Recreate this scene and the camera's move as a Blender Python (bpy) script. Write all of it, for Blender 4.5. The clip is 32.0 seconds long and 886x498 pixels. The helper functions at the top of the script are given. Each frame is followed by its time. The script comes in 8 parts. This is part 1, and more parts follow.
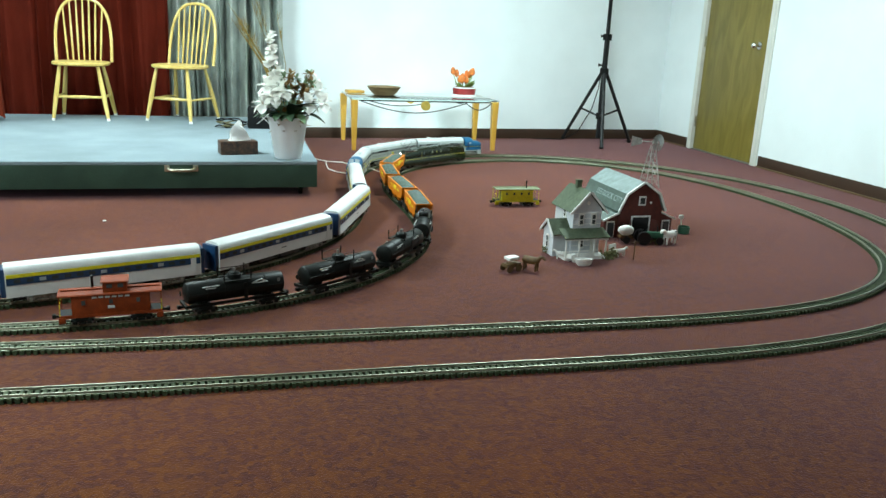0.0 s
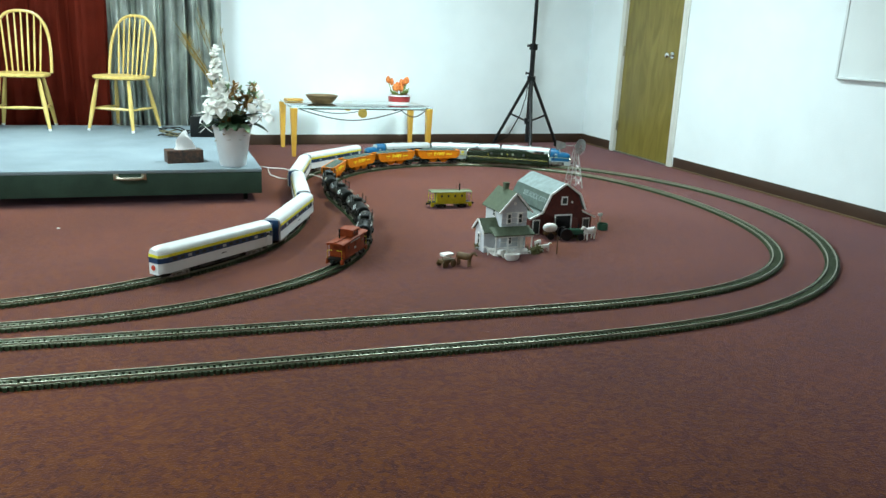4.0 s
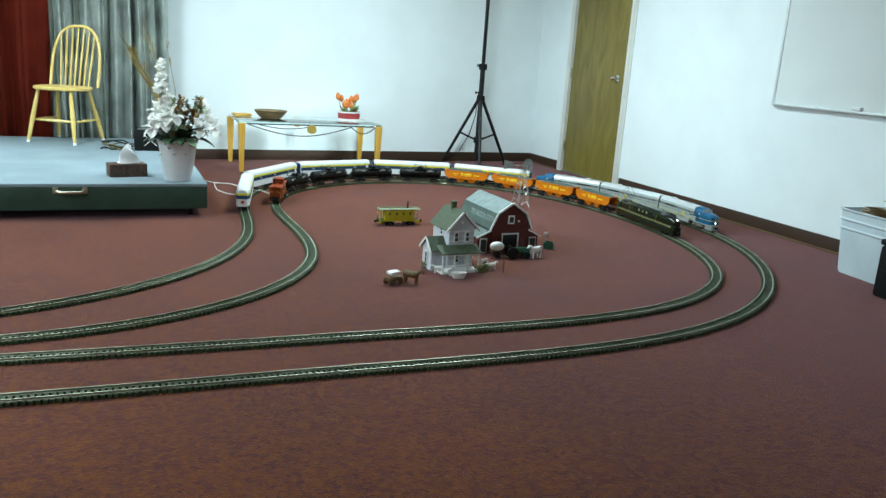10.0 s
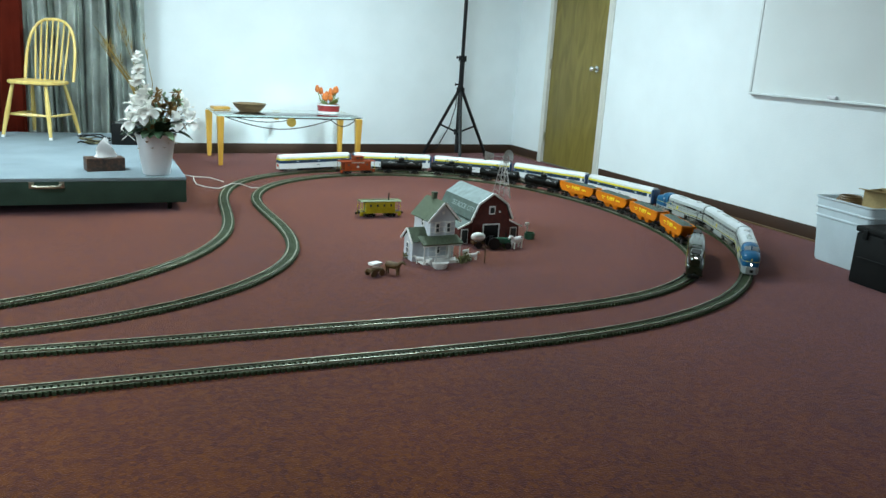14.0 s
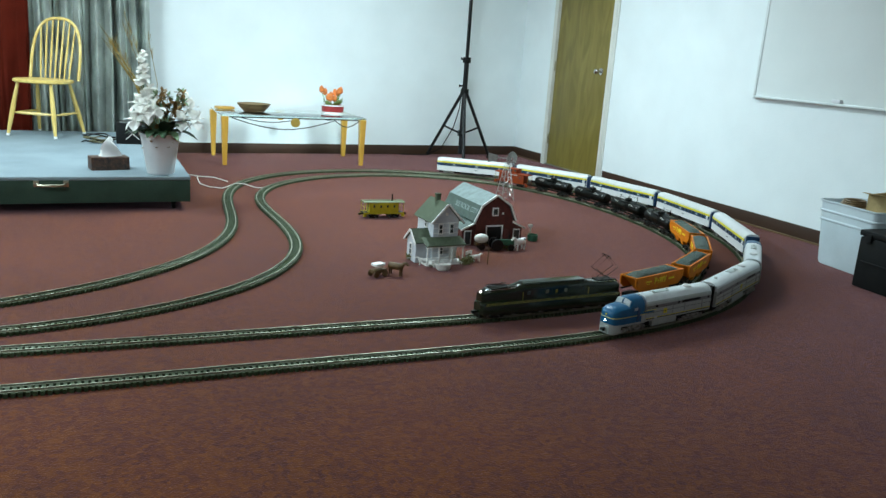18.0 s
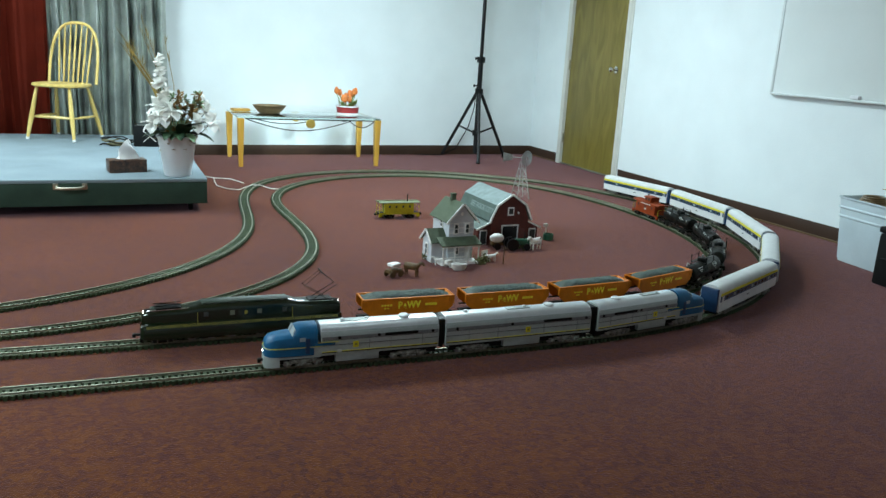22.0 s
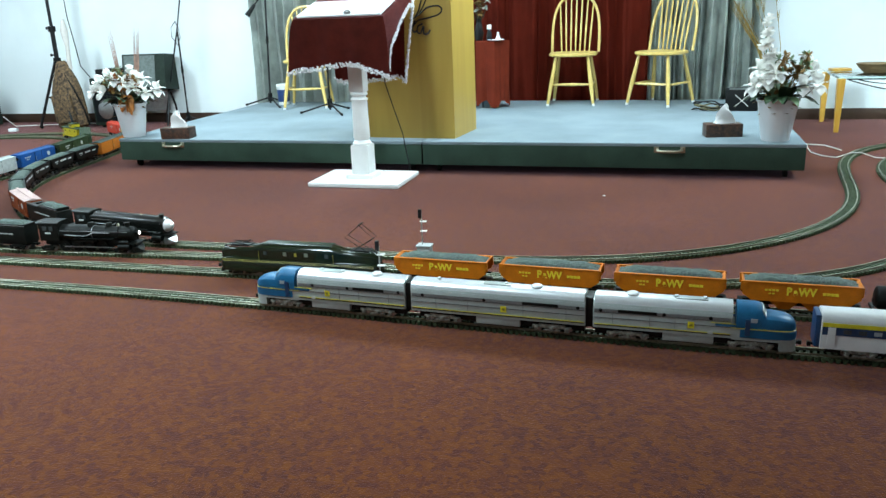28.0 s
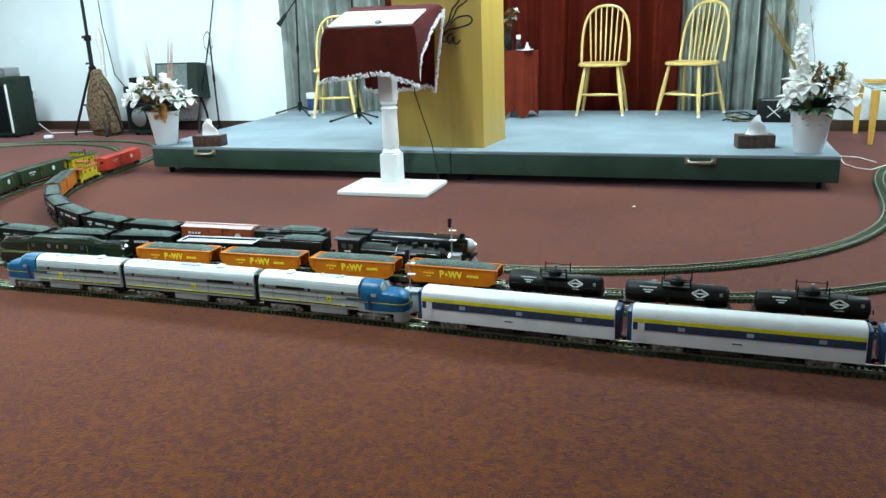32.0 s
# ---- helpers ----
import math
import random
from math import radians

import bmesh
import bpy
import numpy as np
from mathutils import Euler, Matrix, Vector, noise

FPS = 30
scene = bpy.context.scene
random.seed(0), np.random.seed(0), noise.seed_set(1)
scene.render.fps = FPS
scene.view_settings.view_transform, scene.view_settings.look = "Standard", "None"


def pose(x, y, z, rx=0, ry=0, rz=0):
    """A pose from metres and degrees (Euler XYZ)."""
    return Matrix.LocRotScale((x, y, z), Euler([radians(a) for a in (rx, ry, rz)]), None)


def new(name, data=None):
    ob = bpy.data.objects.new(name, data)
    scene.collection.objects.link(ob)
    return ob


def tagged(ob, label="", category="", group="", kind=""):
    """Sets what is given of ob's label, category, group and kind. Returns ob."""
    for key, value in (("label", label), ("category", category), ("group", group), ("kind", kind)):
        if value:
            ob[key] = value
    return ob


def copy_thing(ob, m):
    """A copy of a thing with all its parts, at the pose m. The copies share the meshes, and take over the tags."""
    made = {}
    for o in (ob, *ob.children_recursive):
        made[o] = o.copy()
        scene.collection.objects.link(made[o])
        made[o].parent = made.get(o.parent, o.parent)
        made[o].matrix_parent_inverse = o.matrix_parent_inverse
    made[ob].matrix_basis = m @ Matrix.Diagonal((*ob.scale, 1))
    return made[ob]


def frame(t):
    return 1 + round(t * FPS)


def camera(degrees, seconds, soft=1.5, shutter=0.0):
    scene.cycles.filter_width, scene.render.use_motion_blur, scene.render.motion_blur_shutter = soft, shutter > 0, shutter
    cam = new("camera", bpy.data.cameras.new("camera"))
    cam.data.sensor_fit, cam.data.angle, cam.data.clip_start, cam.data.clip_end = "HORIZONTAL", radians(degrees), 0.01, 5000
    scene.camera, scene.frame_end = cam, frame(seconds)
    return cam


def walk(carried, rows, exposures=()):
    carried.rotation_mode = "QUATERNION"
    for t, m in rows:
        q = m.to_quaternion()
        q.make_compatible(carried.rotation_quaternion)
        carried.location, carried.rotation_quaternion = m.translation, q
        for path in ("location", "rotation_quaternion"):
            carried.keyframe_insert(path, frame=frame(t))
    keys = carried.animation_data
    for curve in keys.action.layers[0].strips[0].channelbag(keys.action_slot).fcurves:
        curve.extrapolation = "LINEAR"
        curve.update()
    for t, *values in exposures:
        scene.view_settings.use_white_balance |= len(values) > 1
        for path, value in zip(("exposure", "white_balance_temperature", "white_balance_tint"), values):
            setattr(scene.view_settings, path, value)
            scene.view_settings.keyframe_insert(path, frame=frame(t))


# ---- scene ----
cam = camera(58.84, 32.0, soft=1.45)


def aim(x, y, z, yaw, pitch, roll):
    """Camera pose from its place, heading, tilt and lean."""
    return pose(x, y, z, 90 + pitch, 0, yaw) @ pose(0, 0, 0, 0, 0, roll)


# seconds, place, yaw, pitch, roll: held in the hand, turned to the door wall and back
PATH = [
    (0.0, 0.090, 0.349, 1.055, -15.33, -15.60, 2.53),
    (0.5, -0.019, 0.033, 1.125, -17.11, -15.68, 2.33),
    (1.0, -0.017, 0.032, 1.126, -17.63, -16.22, 2.22),
    (1.5, -0.015, 0.033, 1.123, -18.31, -16.41, 2.35),
    (2.0, -0.015, 0.032, 1.123, -18.98, -16.38, 2.77),
    (2.5, -0.015, 0.030, 1.123, -18.81, -16.30, 2.47),
    (3.0, -0.013, 0.030, 1.122, -18.71, -15.18, 2.29),
    (3.5, -0.014, 0.028, 1.123, -19.50, -15.28, 2.41),
    (5.5, -0.017, 0.026, 1.126, -20.46, -14.91, 2.56),
    (6.0, -0.016, 0.027, 1.126, -20.41, -14.95, 2.33),
    (6.5, -0.017, 0.027, 1.127, -20.54, -14.94, 2.36),
    (7.0, -0.017, 0.025, 1.128, -20.33, -14.89, 2.41),
    (7.5, -0.015, 0.025, 1.127, -20.40, -14.79, 2.64),
    (8.0, -0.016, 0.027, 1.126, -20.55, -14.77, 2.93),
    (8.5, -0.012, 0.024, 1.124, -20.94, -14.69, 3.00),
    (9.0, -0.009, 0.022, 1.128, -21.98, -14.68, 3.23),
    (9.5, -0.007, 0.018, 1.133, -23.00, -14.10, 3.59),
    (10.0, -0.003, 0.013, 1.136, -23.70, -13.79, 3.90),
    (10.5, -0.001, 0.008, 1.133, -24.15, -13.56, 4.01),
    (11.0, -0.001, 0.008, 1.132, -24.58, -13.52, 4.04),
    (11.5, -0.001, 0.005, 1.127, -24.83, -13.73, 3.63),
    (12.0, -0.002, 0.002, 1.126, -25.17, -13.90, 3.45),
    (12.5, -0.003, 0.000, 1.124, -25.17, -13.91, 3.71),
    (13.0, 0.000, -0.000, 1.125, -25.19, -14.03, 3.65),
    (13.5, -0.004, 0.001, 1.123, -25.11, -14.06, 3.63),
    (14.0, -0.004, 0.003, 1.123, -25.10, -14.17, 3.61),
    (14.5, -0.004, 0.002, 1.124, -25.14, -14.17, 3.82),
    (16.5, -0.003, -0.001, 1.127, -25.16, -14.07, 4.00),
    (17.0, -0.004, -0.002, 1.126, -25.08, -14.05, 4.13),
    (17.5, -0.007, 0.002, 1.122, -25.09, -14.01, 4.15),
    (18.0, -0.006, 0.002, 1.124, -24.88, -14.10, 3.96),
    (18.5, -0.007, 0.001, 1.126, -24.66, -14.13, 3.97),
    (19.0, -0.006, -0.003, 1.127, -24.50, -14.21, 3.94),
    (19.5, -0.010, -0.000, 1.124, -24.36, -14.25, 3.80),
    (20.0, -0.008, 0.003, 1.125, -24.21, -14.23, 3.69),
    (20.5, -0.010, 0.002, 1.125, -24.13, -14.22, 3.74),
    (21.0, -0.009, 0.001, 1.124, -23.99, -14.21, 3.68),
    (21.5, -0.008, -0.001, 1.126, -23.89, -14.20, 3.54),
    (22.0, -0.010, -0.001, 1.124, -23.74, -14.17, 3.34),
    (22.5, -0.025, 0.013, 1.116, -21.21, -14.30, 1.98),
    (23.0, -0.037, 0.032, 1.104, -16.86, -15.12, 0.59),
    (23.5, -0.069, 0.043, 1.100, -12.11, -15.62, 0.03),
    (24.0, -0.110, 0.043, 1.108, -7.20, -15.99, -0.82),
    (24.5, -0.137, 0.046, 1.098, -2.30, -16.44, -0.91),
    (25.0, -0.158, 0.052, 1.101, 1.62, -17.03, -1.11),
    (25.5, -0.183, 0.053, 1.097, 5.09, -17.09, -1.31),
    (26.0, -0.202, 0.056, 1.095, 8.27, -17.21, -1.81),
    (26.5, -0.202, 0.064, 1.103, 11.95, -17.45, -2.53),
    (28.5, -0.249, 0.052, 1.111, 16.55, -16.94, -2.12),
    (29.0, -0.249, 0.053, 1.110, 16.90, -16.85, -2.15),
    (29.5, -0.249, 0.053, 1.110, 17.17, -16.79, -2.15),
    (30.0, -0.252, 0.050, 1.111, 17.37, -16.77, -2.22),
    (30.5, -0.255, 0.046, 1.111, 17.58, -16.65, -2.13),
    (31.0, -0.258, 0.045, 1.113, 17.82, -16.42, -2.04),
    (31.5, -0.262, 0.045, 1.112, 18.00, -16.33, -2.10),
    (32.0, -0.262, 0.047, 1.112, 18.04, -16.32, -2.14),
]
walk(cam, [(t, aim(*p)) for t, *p in PATH], [(0, 0.15, 6600, 10), (3, 0.15, 6500, 11), (7, 0.04, 6400, 13), (10, -0.05, 6300, 13), (13, -0.10, 6280, 13.5), (22, -0.10, 6280, 14), (24.5, -0.02, 6210, 14.5), (32, 0.0, 6180, 14)])

# ---- light: assumed fluorescent panels in the unseen ceiling, dim grey surround ----
world = bpy.data.worlds.new("room_air")
world.use_nodes = True
world.node_tree.nodes["Background"].inputs["Color"].default_value = (0.75, 0.85, 0.9, 1)
world.node_tree.nodes["Background"].inputs["Strength"].default_value = 0.15
scene.world = world
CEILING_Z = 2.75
# places and powers are chosen for brightness, not known from any visible lamp
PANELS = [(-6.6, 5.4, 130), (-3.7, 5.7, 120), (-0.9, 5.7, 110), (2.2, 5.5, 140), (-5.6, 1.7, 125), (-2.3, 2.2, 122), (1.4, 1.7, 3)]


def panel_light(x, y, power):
    data = bpy.data.lights.new("assumed_tube_light", "AREA")
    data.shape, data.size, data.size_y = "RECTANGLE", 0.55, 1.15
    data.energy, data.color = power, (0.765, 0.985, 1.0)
    lamp = new("assumed_tube_light", data)
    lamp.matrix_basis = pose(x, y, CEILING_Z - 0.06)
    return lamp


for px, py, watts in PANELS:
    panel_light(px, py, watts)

# ---- materials ----
def mat(name, color, rough=0.6, metal=0.0, vary=0.12, scale=20.0, fine=150.0, bump=0.0, spec=0.5, glow=0.0, stain=None, coat=0.0):
    """Two scales of variation in object space over a base colour, with fine relief."""
    m = bpy.data.materials.new(name)
    m.use_nodes = True
    nt = m.node_tree
    bs = nt.nodes["Principled BSDF"]
    bs.inputs["Roughness"].default_value, bs.inputs["Metallic"].default_value = rough, metal
    bs.inputs["Specular IOR Level"].default_value = spec
    bs.inputs["Coat Weight"].default_value = coat
    co = nt.nodes.new("ShaderNodeTexCoord")
    big, small = nt.nodes.new("ShaderNodeTexNoise"), nt.nodes.new("ShaderNodeTexNoise")
    big.inputs["Scale"].default_value, small.inputs["Scale"].default_value = scale, fine
    big.inputs["Detail"].default_value, small.inputs["Detail"].default_value = 4, 3
    ramp = nt.nodes.new("ShaderNodeValToRGB")
    dark = tuple(c * (1 - vary) for c in color)
    lite = tuple(min(1, c * (1 + vary)) for c in color)
    ramp.color_ramp.elements[0].position, ramp.color_ramp.elements[1].position = 0.32, 0.68
    ramp.color_ramp.elements[0].color, ramp.color_ramp.elements[1].color = (*(stain or dark), 1), (*lite, 1)
    mix = nt.nodes.new("ShaderNodeMix")
    mix.data_type, mix.blend_type = "RGBA", "OVERLAY"
    mix.inputs["Factor"].default_value = min(1, vary * 2)
    for n in (big, small):
        nt.links.new(co.outputs["Object"], n.inputs["Vector"])
    nt.links.new(big.outputs["Fac"], ramp.inputs["Fac"])
    nt.links.new(ramp.outputs["Color"], mix.inputs["A"])
    nt.links.new(small.outputs["Fac"], mix.inputs["B"])
    nt.links.new(mix.outputs["Result"], bs.inputs["Base Color"])
    if bump:
        bp = nt.nodes.new("ShaderNodeBump")
        bp.inputs["Strength"].default_value, bp.inputs["Distance"].default_value = bump, 0.004
        nt.links.new(small.outputs["Fac"], bp.inputs["Height"])
        nt.links.new(bp.outputs["Normal"], bs.inputs["Normal"])
    if glow:
        bs.inputs["Emission Color"].default_value, bs.inputs["Emission Strength"].default_value = (*color, 1), glow
    return m


def carpet_mat():
    """Short looped pile, maroon with blue and rust flecks and trodden paler patches."""
    m = mat("carpet_maroon", (0.093, 0.0228, 0.0050), 0.95, vary=0.26, scale=1.6, fine=160, bump=0.7, spec=0.15)
    nt = m.node_tree
    bs = nt.nodes["Principled BSDF"]
    src = bs.inputs["Base Color"].links[0].from_socket
    vo = nt.nodes.new("ShaderNodeTexVoronoi")
    vo.inputs["Scale"].default_value = 64
    co = next(n for n in nt.nodes if n.type == "TEX_COORD")
    nt.links.new(co.outputs["Object"], vo.inputs["Vector"])
    ramp = nt.nodes.new("ShaderNodeValToRGB")
    e = ramp.color_ramp.elements
    e[0].color, e[1].color = (0.028, 0.008, 0.016, 1), (0.152, 0.048, 0.001, 1)
    sep = nt.nodes.new("ShaderNodeSeparateColor")
    nt.links.new(vo.outputs["Color"], sep.inputs["Color"])
    nt.links.new(sep.outputs["Red"], ramp.inputs["Fac"])
    mix = nt.nodes.new("ShaderNodeMix")
    mix.data_type = "RGBA"
    mix.inputs["Factor"].default_value = 0.52
    nt.links.new(src, mix.inputs["A"])
    nt.links.new(ramp.outputs["Color"], mix.inputs["B"])
    nt.links.new(mix.outputs["Result"], bs.inputs["Base Color"])
    bs.inputs["Sheen Weight"].default_value, bs.inputs["Sheen Roughness"].default_value = 0.48, 0.33
    bs.inputs["Sheen Tint"].default_value = (0.84, 0.51, 0.66, 1)
    return m


def wood_mat(name, color, dark, scale=6.0, stretch=(1, 1, 0.06), rough=0.45):
    m = mat(name, color, rough, vary=0.1, scale=3, fine=60)
    nt = m.node_tree
    bs = nt.nodes["Principled BSDF"]
    co = next(n for n in nt.nodes if n.type == "TEX_COORD")
    mp = nt.nodes.new("ShaderNodeMapping")
    mp.inputs["Scale"].default_value = stretch
    no = nt.nodes.new("ShaderNodeTexNoise")
    no.inputs["Scale"].default_value, no.inputs["Detail"].default_value, no.inputs["Distortion"].default_value = scale * 4, 6, 1.2
    ramp = nt.nodes.new("ShaderNodeValToRGB")
    ramp.color_ramp.elements[0].position, ramp.color_ramp.elements[1].position = 0.38, 0.66
    ramp.color_ramp.elements[0].color, ramp.color_ramp.elements[1].color = (*dark, 1), (*color, 1)
    nt.links.new(co.outputs["Object"], mp.inputs["Vector"])
    nt.links.new(mp.outputs["Vector"], no.inputs["Vector"])
    nt.links.new(no.outputs["Fac"], ramp.inputs["Fac"])
    nt.links.new(ramp.outputs["Color"], bs.inputs["Base Color"])
    return m


def petal_mat():
    """Thin white silk that lets light through."""
    m = mat("silk_petal_white", (0.93, 0.925, 0.89), 0.7, vary=0.04, scale=40)
    nt = m.node_tree
    tr, mx = nt.nodes.new("ShaderNodeBsdfTranslucent"), nt.nodes.new("ShaderNodeMixShader")
    tr.inputs["Color"].default_value = (0.88, 0.87, 0.83, 1)
    mx.inputs["Fac"].default_value = 0.22
    out = next(n for n in nt.nodes if n.type == "OUTPUT_MATERIAL")
    nt.links.new(nt.nodes["Principled BSDF"].outputs["BSDF"], mx.inputs[1])
    nt.links.new(tr.outputs["BSDF"], mx.inputs[2])
    nt.links.new(mx.outputs["Shader"], out.inputs["Surface"])
    return m


CARPET = carpet_mat()
WALL = mat("wall_paint_white", (0.795, 0.855, 0.865), 0.55, vary=0.03, scale=2.5, fine=90, bump=0.25)
CEIL = mat("ceiling_tile_white", (0.78, 0.78, 0.76), 0.9, vary=0.05, scale=8, fine=120, bump=0.3)
BASE = mat("baseboard_brown_vinyl", (0.040, 0.017, 0.007), 0.6, vary=0.15, scale=3)
# grey-green top colour raised to carry the light grazing the deck
STAGE = mat("stage_top_carpet_lightened", (0.215, 0.268, 0.295), 0.92, vary=0.14, scale=2.0, fine=240, bump=0.6, spec=0.15)
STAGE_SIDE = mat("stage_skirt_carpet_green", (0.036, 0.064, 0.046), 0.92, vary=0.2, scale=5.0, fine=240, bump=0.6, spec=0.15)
BLACK = mat("black_paint", (0.007, 0.007, 0.008), 0.4, vary=0.2, scale=30, spec=0.35)
SOFT_BLACK = mat("black_plastic", (0.006, 0.0065, 0.0065), 0.6, spec=0.2, vary=0.2, scale=25, fine=300, bump=0.15)
GREY_METAL = mat("grey_metal", (0.35, 0.36, 0.36), 0.35, 0.9, scale=40)
CHROME = mat("chrome", (0.75, 0.76, 0.75), 0.15, 1.0, vary=0.05)
BRASS = mat("worn_brass", (0.45, 0.42, 0.32), 0.35, 1.0, vary=0.15)
DOOR_WOOD = wood_mat("door_veneer_oak", (0.235, 0.185, 0.040), (0.165, 0.125, 0.022), 2.2, (1, 1, 0.22), 0.4)
BIRCH = wood_mat("lectern_birch", (0.50, 0.33, 0.062), (0.45, 0.29, 0.052), 2.0, (1, 1, 0.08), 0.4)
CHAIR_WOOD = wood_mat("chair_lacquered_pine", (0.74, 0.56, 0.19), (0.62, 0.43, 0.12), 5.0, (1, 1, 0.1), 0.3)
LEG_WOOD = wood_mat("table_leg_honey_pine", (0.62, 0.36, 0.06), (0.5, 0.26, 0.035), 5.0, (1, 1, 0.1), 0.35)
BOWL_WOOD = wood_mat("bowl_brown_wood", (0.22, 0.15, 0.07), (0.13, 0.08, 0.035), 6.0, (0.2, 1, 1), 0.45)
WHITE = mat("white_paint", (0.80, 0.80, 0.78), 0.4, vary=0.04, scale=10)
WHITE_PLASTIC = mat("white_plastic", (0.72, 0.73, 0.75), 0.45, vary=0.05, scale=6)
CREAM_TRIM = mat("door_frame_cream_paint", (0.66, 0.66, 0.60), 0.4, vary=0.05, scale=10)
BOARD_FACE = mat("whiteboard_enamel", (0.70, 0.74, 0.73), 0.18, vary=0.03, scale=2)
RED_CURTAIN = mat("curtain_burgundy", (0.15, 0.0150, 0.006), 0.8, vary=0.15, scale=4, fine=200, bump=0.2, spec=0.15)
GREY_CURTAIN = mat("curtain_grey_satin", (0.56, 0.60, 0.56), 0.33, 0.25, vary=0.25, scale=6, fine=200, bump=0.15)
CLOTH = mat("pulpit_velvet_burgundy", (0.105, 0.014, 0.008), 0.85, vary=0.2, scale=12, fine=300, bump=0.3, spec=0.15)
CLOTH.node_tree.nodes["Principled BSDF"].inputs["Sheen Weight"].default_value = 0.35
CLOTH.node_tree.nodes["Principled BSDF"].inputs["Sheen Tint"].default_value = (1.0, 0.45, 0.5, 1)
FRINGE = mat("fringe_silver", (0.84, 0.82, 0.82), 0.7, vary=0.2, scale=60)
PAGE = mat("paper_white", (0.82, 0.81, 0.80), 0.8, vary=0.03)
LEAF = mat("leaf_green", (0.014, 0.038, 0.012), 0.5, vary=0.35, scale=30)
LEAF_PALE = mat("fern_pale_green", (0.16, 0.25, 0.13), 0.6, vary=0.3, scale=30)
PETAL = petal_mat()
DRIED = mat("dried_grass", (0.34, 0.24, 0.06), 0.8, vary=0.25, scale=30)
RUST = mat("rust_filler_leaves", (0.20, 0.11, 0.025), 0.8, vary=0.4, scale=60)
AUTUMN = mat("silk_leaf_orange_brown", (0.40, 0.15, 0.03), 0.7, vary=0.35, scale=40)
REED = mat("dried_reed_rose", (0.42, 0.25, 0.19), 0.8, vary=0.2, scale=30)
TISSUE_BOX = mat("tissue_box_brown_print", (0.075, 0.034, 0.018), 0.5, vary=0.5, scale=38, fine=90, stain=(0.03, 0.02, 0.018))
RAIL = mat("rail_nickel", (0.36, 0.36, 0.28), 0.48, 1.0, vary=0.15, scale=8)
TIE = mat("track_plastic_dark_green", (0.050, 0.069, 0.034), 0.6, spec=0.2, vary=0.25, scale=15, fine=200, bump=0.2)
# ---- mesh helpers ----
def box(bm, x, y, z, sx, sy, sz, rz=0.0, bevel=0.0):
    """A block with its centre at x, y, z."""
    r = bmesh.ops.create_cube(bm, size=1.0, matrix=pose(x, y, z, 0, 0, rz) @ Matrix.Diagonal((sx, sy, sz, 1)))
    if bevel:
        vs = set(r["verts"])
        es = [e for e in bm.edges if e.verts[0] in vs and e.verts[1] in vs]
        bmesh.ops.bevel(bm, geom=es, offset=bevel, segments=2, affect="EDGES", profile=0.6)
    return bm


def rod(bm, a, b, r, r2=None, n=10):
    """A round bar from a to b, of radius r at a and r2 at b."""
    a, b = Vector(a), Vector(b)
    d = b - a
    m = Matrix.Translation((a + b) / 2) @ d.to_track_quat("Z", "Y").to_matrix().to_4x4()
    bmesh.ops.create_cone(bm, cap_ends=True, segments=n, radius1=r, radius2=r if r2 is None else r2, depth=d.length, matrix=m)
    return bm


def tube(bm, pts, r, n=6, ends=True):
    """A bent bar through pts; r may be a list, one radius for each point."""
    pts = [Vector(p) for p in pts]
    rs = r if isinstance(r, (list, tuple)) else [r] * len(pts)
    rings, up = [], Vector((0, 0, 1))
    for i, p in enumerate(pts):
        d = (pts[min(i + 1, len(pts) - 1)] - pts[max(i - 1, 0)]).normalized()
        side = d.cross(up)
        side = side.normalized() if side.length > 0.05 else d.cross(Vector((1, 0, 0))).normalized()
        over = side.cross(d)
        rings.append([bm.verts.new(p + rs[i] * (math.cos(2 * math.pi * k / n) * side + math.sin(2 * math.pi * k / n) * over)) for k in range(n)])
    for a, b in zip(rings, rings[1:]):
        for k in range(n):
            bm.faces.new((a[k], a[(k + 1) % n], b[(k + 1) % n], b[k]))
    if ends:
        bm.faces.new(rings[0][::-1])
        bm.faces.new(rings[-1])
    return bm


def lathe(bm, profile, n=20, at=(0, 0, 0), squash=1.0, cap=True):
    """Turned body from (radius, height) pairs round the z axis."""
    rings = []
    for r, z in profile:
        rings.append([bm.verts.new((at[0] + r * math.cos(2 * math.pi * k / n), at[1] + squash * r * math.sin(2 * math.pi * k / n), at[2] + z)) for k in range(n)])
    for a, b in zip(rings, rings[1:]):
        for k in range(n):
            bm.faces.new((a[k], a[(k + 1) % n], b[(k + 1) % n], b[k]))
    if cap:
        bm.faces.new(rings[0][::-1])
        bm.faces.new(rings[-1])
    return bm


def prism(bm, outline, axis, lo, hi):
    """A closed outline drawn out from lo to hi along "x", "y" or "z"."""
    def at(p, v):
        return {"x": (v, *p), "y": (p[0], v, p[1]), "z": (*p, v)}[axis]
    a, b = [bm.verts.new(at(p, lo)) for p in outline], [bm.verts.new(at(p, hi)) for p in outline]
    n = len(outline)
    for k in range(n):
        bm.faces.new((a[k], a[(k + 1) % n], b[(k + 1) % n], b[k]))
    bm.faces.new(a[::-1])
    bm.faces.new(b)
    bmesh.ops.recalc_face_normals(bm, faces=bm.faces)
    return bm


